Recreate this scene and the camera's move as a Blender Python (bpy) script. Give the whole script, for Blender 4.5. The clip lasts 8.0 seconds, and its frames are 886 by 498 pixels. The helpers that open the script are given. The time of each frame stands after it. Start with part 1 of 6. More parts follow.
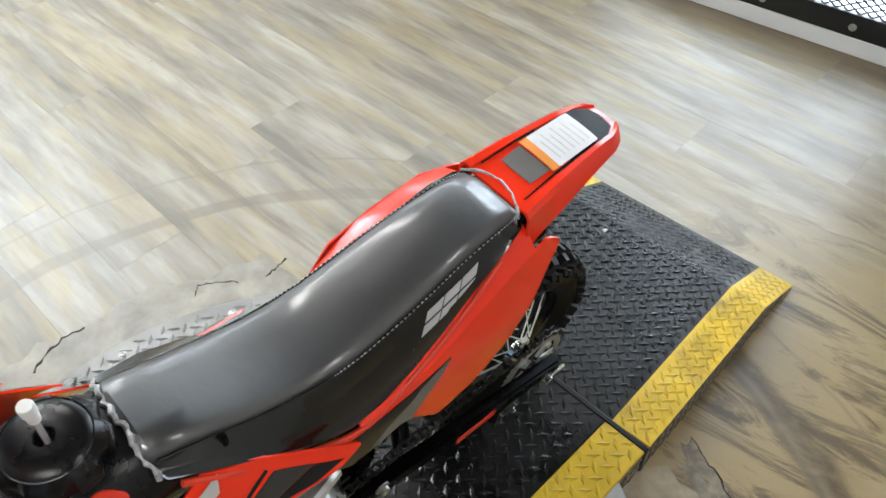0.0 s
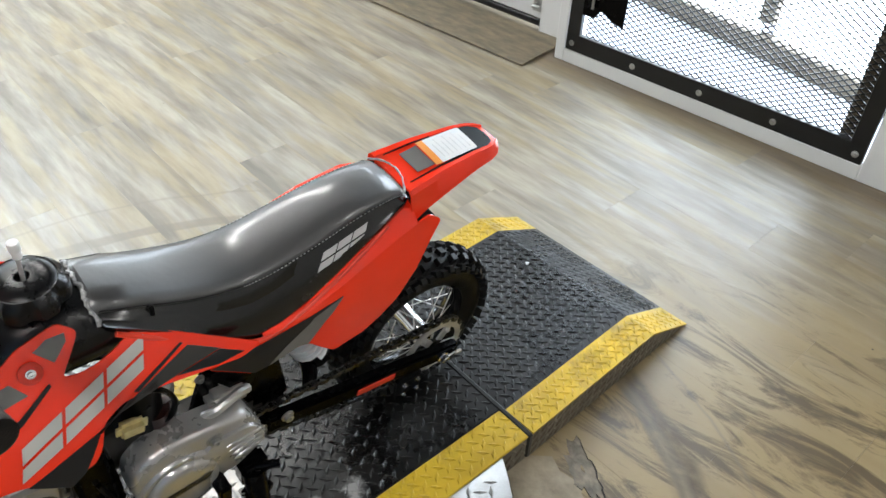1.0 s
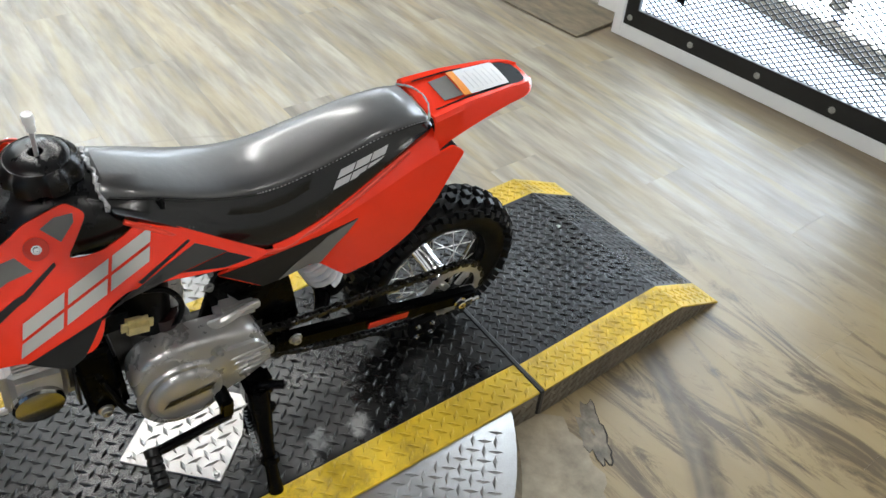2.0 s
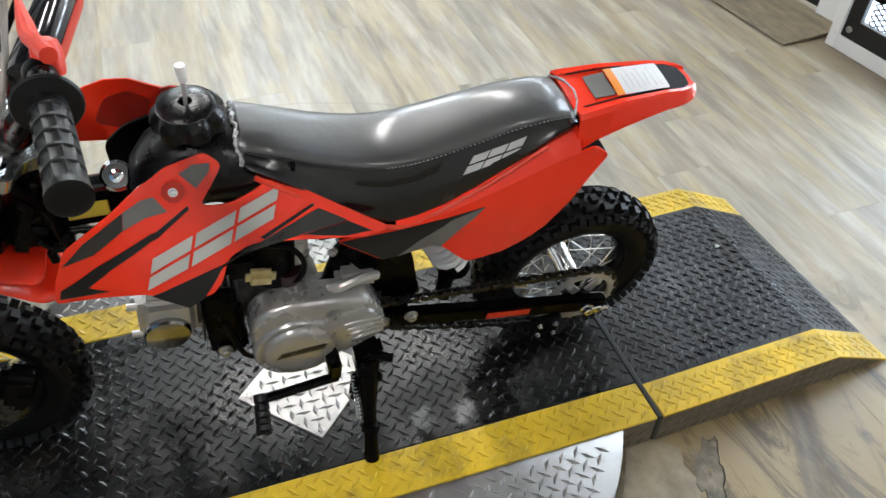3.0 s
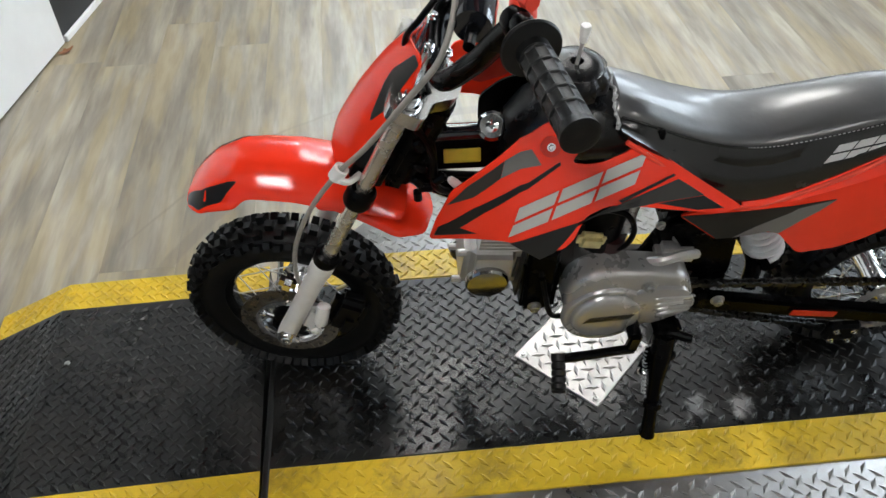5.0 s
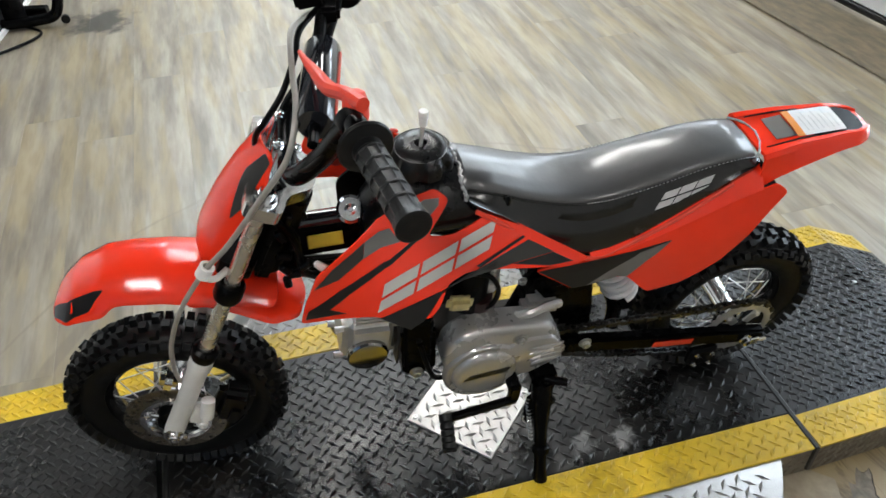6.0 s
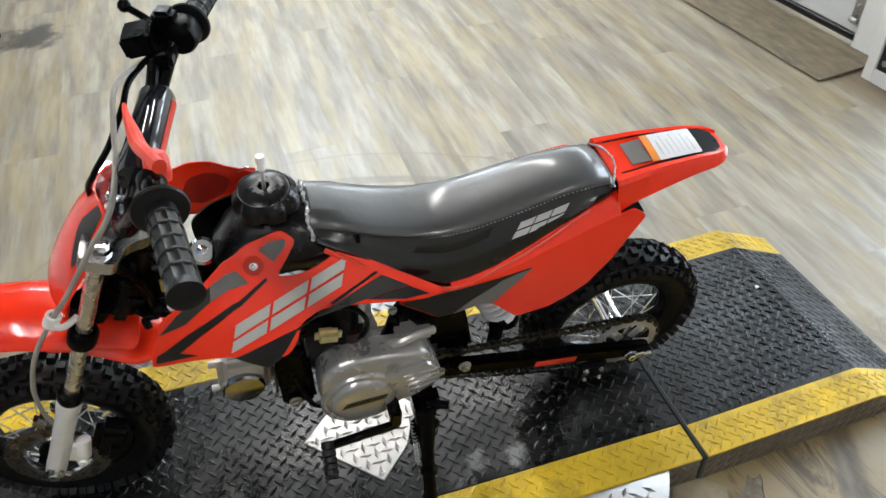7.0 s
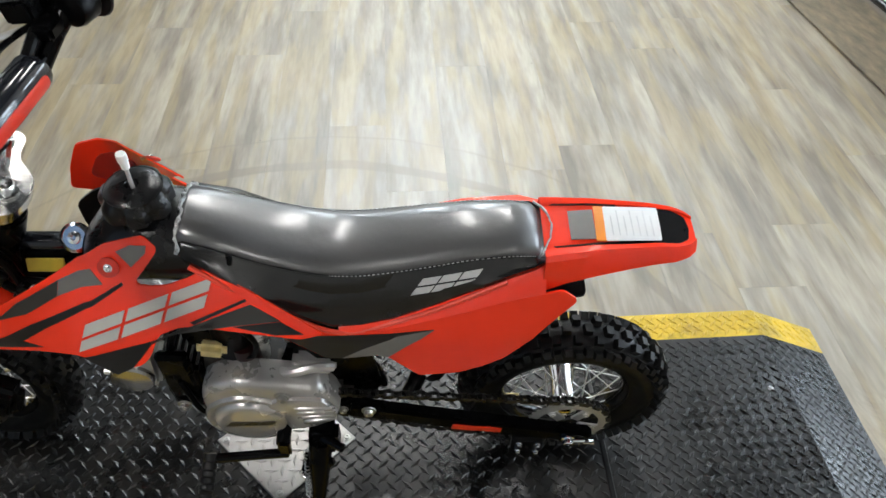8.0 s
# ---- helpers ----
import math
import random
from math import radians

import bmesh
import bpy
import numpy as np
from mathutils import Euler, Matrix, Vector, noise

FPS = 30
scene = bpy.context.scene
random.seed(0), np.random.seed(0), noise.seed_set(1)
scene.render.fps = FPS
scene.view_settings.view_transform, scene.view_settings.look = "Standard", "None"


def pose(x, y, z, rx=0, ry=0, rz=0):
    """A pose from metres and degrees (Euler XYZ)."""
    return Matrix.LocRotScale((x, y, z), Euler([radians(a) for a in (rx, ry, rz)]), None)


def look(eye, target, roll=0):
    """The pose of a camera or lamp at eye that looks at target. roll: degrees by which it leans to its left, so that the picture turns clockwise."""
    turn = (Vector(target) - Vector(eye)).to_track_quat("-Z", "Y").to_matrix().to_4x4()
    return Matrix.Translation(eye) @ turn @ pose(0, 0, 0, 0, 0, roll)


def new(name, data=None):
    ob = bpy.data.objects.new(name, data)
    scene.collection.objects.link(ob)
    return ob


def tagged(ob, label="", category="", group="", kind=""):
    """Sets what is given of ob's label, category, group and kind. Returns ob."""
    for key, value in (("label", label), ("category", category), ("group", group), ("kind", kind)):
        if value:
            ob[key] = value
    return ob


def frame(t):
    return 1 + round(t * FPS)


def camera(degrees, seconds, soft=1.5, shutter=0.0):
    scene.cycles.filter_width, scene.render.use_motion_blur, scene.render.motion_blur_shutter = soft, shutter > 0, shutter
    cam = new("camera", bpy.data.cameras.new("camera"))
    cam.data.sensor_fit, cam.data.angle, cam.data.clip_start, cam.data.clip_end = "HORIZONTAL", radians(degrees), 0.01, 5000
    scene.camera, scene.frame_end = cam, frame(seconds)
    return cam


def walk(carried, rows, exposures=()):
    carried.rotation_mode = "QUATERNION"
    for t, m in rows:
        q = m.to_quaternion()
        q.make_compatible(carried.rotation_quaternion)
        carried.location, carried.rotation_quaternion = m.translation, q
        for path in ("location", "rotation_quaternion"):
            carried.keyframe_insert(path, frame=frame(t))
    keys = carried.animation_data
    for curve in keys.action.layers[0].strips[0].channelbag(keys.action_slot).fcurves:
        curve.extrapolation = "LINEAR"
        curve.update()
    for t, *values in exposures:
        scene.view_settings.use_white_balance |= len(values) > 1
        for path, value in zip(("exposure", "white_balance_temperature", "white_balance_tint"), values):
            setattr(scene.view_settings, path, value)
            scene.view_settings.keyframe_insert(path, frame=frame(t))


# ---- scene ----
cam = camera(59.7, 8.0, soft=1.5, shutter=0.12)
PATH = [
    (0, (-0.733, -0.164, 1.34), (0.3, 0.721, -0.126), -1.8),
    (0.3, (-0.724, -0.203, 1.312), (0.064, 0.390, 0.249), 0.5),
    (0.5, (-0.755, -0.288, 1.317), (0.421, 0.59, -0.043), 2.3),
    (0.7, (-0.809, -0.400, 1.359), (0.043, 0.280, 0.403), 3.8),
    (1, (-0.869, -0.502, 1.4), (0.28, 0.513, 0.116), 2.4),
    (1.2, (-0.906, -0.503, 1.378), (-0.064, 0.195, 0.426), 2.5),
    (2.3, (-0.819, -0.584, 1.318), (0.13, 0.569, -0.012), 4.2),
    (2.5, (-0.791, -0.585, 1.319), (0.078, 0.606, -0.033), 3.3),
    (3, (-0.78, -0.584, 1.315), (-0.118, 0.722, -0.048), 2.3),
    (3.5, (-0.834, -0.582, 1.318), (-0.313, 0.778, -0.053), 2.5),
    (4, (-0.925, -0.564, 1.323), (-0.539, 0.842, -0.046), 2.6),
    (4.2, (-0.963, -0.565, 1.323), (-0.64, 0.842, -0.062), 2.1),
    (5.3, (-1.056, -0.53, 1.303), (-0.746, 0.872, -0.09), -1.7),
    (5.5, (-1.053, -0.552, 1.318), (-0.652, 0.872, -0.027), -0.9),
    (5.7, (-1.042, -0.568, 1.339), (-0.701, 0.466, 0.380), -0.2),
    (6, (-1.01, -0.566, 1.365), (-0.449, 0.854, 0.074), -0.7),
    (6.2, (-0.995, -0.564, 1.386), (-0.535, 0.460, 0.469), 0.1),
    (6.4, (-0.973, -0.570, 1.407), (-0.449, 0.444, 0.513), 0.6),
    (6.5, (-0.956, -0.573, 1.41), (-0.187, 0.808, 0.185), 1.0),
    (6.7, (-0.923, -0.580, 1.421), (-0.367, 0.396, 0.504), -0.2),
    (6.8, (-0.891, -0.590, 1.421), (-0.342, 0.393, 0.508), -1.0),
    (7, (-0.811, -0.611, 1.423), (-0.23, 0.78, 0.108), -1.8),
    (7.2, (-0.695, -0.625, 1.437), (-0.330, 0.395, 0.473), -0.4),
    (7.5, (-0.569, -0.65, 1.442), (-0.11, 0.755, 0.095), 1.8),
    (7.7, (-0.515, -0.620, 1.451), (-0.247, 0.428, 0.486), 0.2),
    (8, (-0.436, -0.525, 1.41), (-0.196, 0.907, 0.035), 1.5),
]
walk(cam, [(t, look(eye, target, roll)) for t, eye, target, roll in PATH], exposures=[(0, 0.0), (3.0, 0.0), (4.2, -0.04), (5.3, -0.15), (5.8, -0.12), (6.6, -0.03), (8, 0.0)])

# ---- light ----
world = bpy.data.worlds.new("world")
scene.world = world
world.use_nodes = True
_n = world.node_tree.nodes
_sky = _n.new("ShaderNodeTexSky")
_sky.sky_type = "NISHITA"
_sky.sun_disc = False
_sky.sun_elevation, _sky.sun_rotation = radians(35), radians(90)
world.node_tree.links.new(_sky.outputs["Color"], _n["Background"].inputs["Color"])
_n["Background"].inputs["Strength"].default_value = 0.12


# ---- materials ----
def mat(name, colour, rough=0.5, metal=0.0, coat=0.0, vary=0.0, scale=20.0, bump=0.0, bump_scale=200.0, rvary=0.0, spec=0.5, stretch=(1, 1, 1), rand=0.0):
    m = bpy.data.materials.new(name)
    m.use_nodes = True
    nt = m.node_tree
    b = nt.nodes["Principled BSDF"]
    b.inputs["Base Color"].default_value = (*colour, 1)
    b.inputs["Roughness"].default_value = rough
    b.inputs["Metallic"].default_value = metal
    b.inputs["Coat Weight"].default_value = coat
    b.inputs["Coat Roughness"].default_value = 0.06
    b.inputs["Specular IOR Level"].default_value = spec
    tc = nt.nodes.new("ShaderNodeTexCoord")
    mp = nt.nodes.new("ShaderNodeMapping")
    mp.inputs["Scale"].default_value = stretch
    nt.links.new(tc.outputs["Object"], mp.inputs["Vector"])
    if vary or rvary:
        big = nt.nodes.new("ShaderNodeTexNoise")
        big.inputs["Scale"].default_value = scale
        big.inputs["Detail"].default_value = 6
        big.inputs["Roughness"].default_value = 0.62
        nt.links.new(mp.outputs[0], big.inputs["Vector"])
        ramp = nt.nodes.new("ShaderNodeMapRange")
        ramp.inputs["From Min"].default_value, ramp.inputs["From Max"].default_value = 0.3, 0.7
        nt.links.new(big.outputs["Fac"], ramp.inputs["Value"])
        if vary:
            mix = nt.nodes.new("ShaderNodeMix")
            mix.data_type = "RGBA"
            mix.inputs["A"].default_value = (*[max(0, c * (1 - vary)) for c in colour], 1)
            mix.inputs["B"].default_value = (*[min(1, c * (1 + vary)) for c in colour], 1)
            nt.links.new(ramp.outputs[0], mix.inputs["Factor"])
            nt.links.new(mix.outputs["Result"], b.inputs["Base Color"])
        if rvary:
            rr = nt.nodes.new("ShaderNodeMapRange")
            rr.inputs["To Min"].default_value, rr.inputs["To Max"].default_value = max(0.02, rough - rvary), min(1, rough + rvary)
            nt.links.new(ramp.outputs[0], rr.inputs["Value"])
            nt.links.new(rr.outputs[0], b.inputs["Roughness"])
    if bump:
        fine = nt.nodes.new("ShaderNodeTexNoise")
        fine.inputs["Scale"].default_value = bump_scale
        fine.inputs["Detail"].default_value = 4
        nt.links.new(mp.outputs[0], fine.inputs["Vector"])
        bp = nt.nodes.new("ShaderNodeBump")
        bp.inputs["Strength"].default_value = bump
        bp.inputs["Distance"].default_value = 0.002
        nt.links.new(fine.outputs["Fac"], bp.inputs["Height"])
        nt.links.new(bp.outputs[0], b.inputs["Normal"])
    return m


RED = mat("red_plastic", (0.92, 0.036, 0.010), 0.21, coat=0.15, vary=0.05, scale=6, rvary=0.06, bump=0.05, bump_scale=60)
RED_DARK = mat("red_decal", (0.62, 0.03, 0.012), 0.4, vary=0.06)
RED_RUBBER = mat("red_rubber", (0.8, 0.05, 0.02), 0.45, vary=0.05, bump=0.05)
BLACK = mat("black_plastic", (0.0015, 0.0015, 0.0017), 0.32, vary=0.3, scale=30, rvary=0.08, bump=0.08, bump_scale=500, spec=0.09)
TANK = mat("tank_plastic", (0.004, 0.004, 0.0045), 0.28, vary=0.15, scale=20, rvary=0.06, bump=0.06, bump_scale=400, spec=0.35)
STEEL_BLACK = mat("black_painted_steel", (0.0015, 0.0015, 0.0017), 0.22, vary=0.3, scale=25, rvary=0.08, spec=0.10)
FRAME_BLACK = mat("black_frame_paint", (0.0012, 0.0012, 0.0013), 0.25, vary=0.3, scale=25, rvary=0.08, spec=0.035)
CAST_DARK = mat("dark_cast_metal", (0.05, 0.047, 0.043), 0.4, metal=0.6, vary=0.25, scale=30, rvary=0.1, bump=0.15, bump_scale=300)
GLOSS_BLACK = mat("glossy_black_vinyl", (0.01, 0.011, 0.014), 0.12, coat=0.4, rvary=0.04, scale=30, bump=0.05, bump_scale=50)
RUBBER = mat("tyre_rubber", (0.005, 0.005, 0.005), 0.45, vary=0.3, scale=40, bump=0.2, bump_scale=300, rvary=0.1, spec=0.2)
GRIP = mat("grip_rubber", (0.004, 0.004, 0.004), 0.40, vary=0.2, scale=60, bump=0.15, bump_scale=500, spec=0.3)
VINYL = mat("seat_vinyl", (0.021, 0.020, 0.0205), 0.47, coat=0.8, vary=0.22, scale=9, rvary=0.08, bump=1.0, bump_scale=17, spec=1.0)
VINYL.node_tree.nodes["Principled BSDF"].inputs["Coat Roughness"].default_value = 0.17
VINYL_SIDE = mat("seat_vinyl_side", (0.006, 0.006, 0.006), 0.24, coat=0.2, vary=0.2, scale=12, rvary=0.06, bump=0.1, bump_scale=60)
FILM = mat("clear_film_edge", (0.36, 0.36, 0.36), 0.12, vary=0.5, scale=150, bump=0.8, bump_scale=150)
ALU = mat("cast_aluminium", (0.55, 0.54, 0.52), 0.34, metal=0.6, vary=0.1, scale=25, rvary=0.08, bump=0.1, bump_scale=350)
ALU_PAINT = mat("silver_painted_cover", (0.46, 0.45, 0.435), 0.27, metal=0.55, vary=0.05, scale=10, rvary=0.05, bump=0.05, bump_scale=500)
CHROME = mat("chrome", (0.75, 0.75, 0.76), 0.14, metal=1.0, vary=0.08, scale=40, rvary=0.05)
SPOKE = mat("spoke_steel", (0.66, 0.65, 0.64), 0.32, metal=0.7, vary=0.1, scale=40, rvary=0.05)
STANCHION = mat("fork_tube_steel", (0.64, 0.61, 0.55), 0.27, metal=0.85, vary=0.03, scale=30, rvary=0.02)
SLIDER = mat("fork_slider_paint", (0.78, 0.77, 0.75), 0.34, metal=0.15, vary=0.06, scale=25, rvary=0.05)
HOSE = mat("grey_hose", (0.30, 0.28, 0.25), 0.4, vary=0.1, scale=60)
WHITE_PLASTIC = mat("white_plastic", (0.8, 0.8, 0.78), 0.35, vary=0.05)
CLEAR = mat("clear_tube", (0.5, 0.47, 0.46), 0.15, vary=0.1)
GREY_DECAL = mat("grey_decal", (0.15, 0.143, 0.135), 0.35, vary=0.12, scale=15)
OLIVE_DECAL = mat("dark_grey_decal", (0.03, 0.0285, 0.0255), 0.35, vary=0.12, scale=15)
BLACK_DECAL = mat("black_decal", (0.005, 0.005, 0.005), 0.35, vary=0.2)
LOGO = mat("pale_grey_decal", (0.5, 0.48, 0.45), 0.35, vary=0.05)
LOGO_W = mat("white_print", (0.5, 0.5, 0.5), 0.4, vary=0.05)
PAPER = mat("white_label", (0.7, 0.7, 0.7), 0.45, vary=0.04, bump=0.1, bump_scale=80)
PRINT = mat("label_print", (0.56, 0.56, 0.57), 0.5, vary=0.2)
ORANGE = mat("orange_print", (0.8, 0.25, 0.02), 0.4, vary=0.05)
SPRING = mat("white_spring", (0.75, 0.75, 0.75), 0.3, vary=0.05)
BRASS = mat("cream_brass", (0.7, 0.6, 0.3), 0.4, metal=0.3, vary=0.2, scale=50)
AMBER = mat("polished_cover", (0.30, 0.295, 0.28), 0.14, metal=1.0, vary=0.15)
YELLOW_TAG = mat("yellow_tag", (0.45, 0.38, 0.03), 0.4, vary=0.2)
# shade on the far shroud's inner face, put into the colour
SHROUD_SHADE = mat("shroud_shade_red", (0.33, 0.013, 0.006), 0.35, vary=0.2)
DARK_RED = mat("maroon_plastic", (0.02, 0.003, 0.003), 0.35, vary=0.2)


def tread_plate(name, colour, rough, metal, worn, worn_amount, grime=0.0):
    """Painted or bare plate: stains at two scales and worn, rusty spots."""
    m = mat(name, colour, rough, metal, vary=0.25, scale=7, rvary=0.14, bump=0.12, bump_scale=300)
    nt = m.node_tree
    b = nt.nodes["Principled BSDF"]
    old = b.inputs["Base Color"].links[0].from_socket
    tc = nt.nodes.new("ShaderNodeTexCoord")
    n1 = nt.nodes.new("ShaderNodeTexNoise")
    n1.inputs["Scale"].default_value, n1.inputs["Detail"].default_value, n1.inputs["Roughness"].default_value = 9, 9, 0.75
    nt.links.new(tc.outputs["Object"], n1.inputs["Vector"])
    mr = nt.nodes.new("ShaderNodeMapRange")
    mr.inputs["From Min"].default_value, mr.inputs["From Max"].default_value = 0.50, 0.74
    mr.inputs["To Max"].default_value = worn_amount
    nt.links.new(n1.outputs["Fac"], mr.inputs["Value"])
    mix = nt.nodes.new("ShaderNodeMix")
    mix.data_type = "RGBA"
    mix.inputs["B"].default_value = (*worn, 1)
    nt.links.new(mr.outputs[0], mix.inputs["Factor"])
    nt.links.new(old, mix.inputs["A"])
    nt.links.new(mix.outputs["Result"], b.inputs["Base Color"])
    if grime:
        n2 = nt.nodes.new("ShaderNodeTexNoise")
        n2.inputs["Scale"].default_value, n2.inputs["Detail"].default_value, n2.inputs["Roughness"].default_value = 4.5, 10, 0.72
        nt.links.new(tc.outputs["Object"], n2.inputs["Vector"])
        g = nt.nodes.new("ShaderNodeMapRange")
        g.inputs["From Min"].default_value, g.inputs["From Max"].default_value = 0.47, 0.60
        g.inputs["To Max"].default_value = grime
        nt.links.new(n2.outputs["Fac"], g.inputs["Value"])
        add = nt.nodes.new("ShaderNodeMath")
        add.operation = "ADD"
        nt.links.new(b.inputs["Roughness"].links[0].from_socket, add.inputs[0])
        nt.links.new(g.outputs[0], add.inputs[1])
        nt.links.new(add.outputs[0], b.inputs["Roughness"])
    return m


PLATE_BLACK = tread_plate("black_tread_plate", (0.004, 0.0039, 0.0037), 0.27, 0.0, (0.015, 0.010, 0.006), 0.7, 0.10)
PLATE_BLACK.node_tree.nodes["Principled BSDF"].inputs["Specular IOR Level"].default_value = 0.40


def dried_spots(m, spots):
    """Pale dried splashes at given places of the floor plan: (x, y, radius)."""
    nt = m.node_tree
    b = nt.nodes["Principled BSDF"]
    geo = nt.nodes.new("ShaderNodeNewGeometry")
    wob = nt.nodes.new("ShaderNodeTexNoise")
    wob.inputs["Scale"].default_value, wob.inputs["Detail"].default_value, wob.inputs["Roughness"].default_value = 38, 5, 0.7
    nt.links.new(geo.outputs["Position"], wob.inputs["Vector"])
    for x, y, r in spots:
        far = nt.nodes.new("ShaderNodeVectorMath")
        far.operation = "DISTANCE"
        nt.links.new(geo.outputs["Position"], far.inputs[0])
        far.inputs[1].default_value = (x, y, 0.087)
        edge = nt.nodes.new("ShaderNodeMath")
        edge.operation = "MULTIPLY_ADD"
        edge.inputs[1].default_value = 2.2 * r
        nt.links.new(wob.outputs["Fac"], edge.inputs[0])
        nt.links.new(far.outputs["Value"], edge.inputs[2])
        fac = nt.nodes.new("ShaderNodeMapRange")
        fac.inputs["From Min"].default_value, fac.inputs["From Max"].default_value = 2.0 * r, 1.5 * r
        fac.inputs["To Max"].default_value = 0.75
        nt.links.new(edge.outputs[0], fac.inputs["Value"])
        mix = nt.nodes.new("ShaderNodeMix")
        mix.data_type = "RGBA"
        mix.inputs["B"].default_value = (0.24, 0.235, 0.23, 1)
        nt.links.new(fac.outputs[0], mix.inputs["Factor"])
        nt.links.new(b.inputs["Base Color"].links[0].from_socket, mix.inputs["A"])
        nt.links.new(mix.outputs["Result"], b.inputs["Base Color"])


dried_spots(PLATE_BLACK, [(-0.423, 0.178, 0.030), (-0.405, 0.200, 0.014), (-0.340, 0.170, 0.030), (-0.352, 0.148, 0.015), (-0.52, 0.110, 0.010)])
PLATE_YELLOW = tread_plate("yellow_tread_paint", (0.62, 0.41, 0.012), 0.42, 0.0, (0.13, 0.09, 0.018), 0.85)
PLATE_ALU = tread_plate("bare_tread_plate", (0.30, 0.287, 0.275), 0.36, 0.9, (0.18, 0.157, 0.13), 0.6)
PLATE_BRIGHT = tread_plate("polished_tread_plate", (0.32, 0.31, 0.30), 0.36, 0.9, (0.30, 0.25, 0.20), 0.5)
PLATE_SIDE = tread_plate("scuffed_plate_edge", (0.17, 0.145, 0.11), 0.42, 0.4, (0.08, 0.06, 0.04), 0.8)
BOLT = mat("zinc_bolt", (0.45, 0.45, 0.44), 0.35, metal=0.9, vary=0.2, scale=80)
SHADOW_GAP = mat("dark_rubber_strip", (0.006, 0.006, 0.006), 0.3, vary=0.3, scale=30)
WALL_WHITE = mat("white_wall_paint", (0.78, 0.78, 0.77), 0.5, vary=0.04, scale=4, bump=0.1, bump_scale=120)
WALL_DARK = mat("dark_grey_panel", (0.018, 0.019, 0.021), 0.55, vary=0.3, scale=4, bump=0.05)
CEILING = mat("ceiling_paint", (0.055, 0.055, 0.055), 0.8, vary=0.05, scale=3)
DOOR_WHITE = mat("white_door_panel", (0.72, 0.73, 0.73), 0.4, vary=0.04, scale=4, bump=0.05)
MESH_BLACK = mat("black_mesh_wire", (0.006, 0.006, 0.0065), 0.4, vary=0.2)
PLYWOOD = mat("plywood_board", (0.165, 0.132, 0.085), 0.5, vary=0.5, scale=11, stretch=(3, 1, 1), bump=0.15, bump_scale=120, rvary=0.1)
POST_WOOD = mat("weathered_post", (0.12, 0.092, 0.062), 0.6, vary=0.3, scale=25, stretch=(4, 4, 0.6))
OUT_FLOOR = mat("porch_floor", (0.66, 0.73, 0.82), 0.6, vary=0.1, scale=4)
CEMENT = mat("cement_patch", (0.34, 0.285, 0.20), 0.5, vary=0.4, scale=12, bump=0.4, bump_scale=60, rvary=0.15)
CEMENT_PALE = mat("pale_cement_patch", (0.30, 0.272, 0.225), 0.45, vary=0.4, scale=9, bump=0.12, bump_scale=60, rvary=0.12)
CRACK = mat("crack_dirt", (0.03, 0.025, 0.02), 0.8, vary=0.3)


LAY = 5.0            # degrees by which the planks lie off the platform's axis


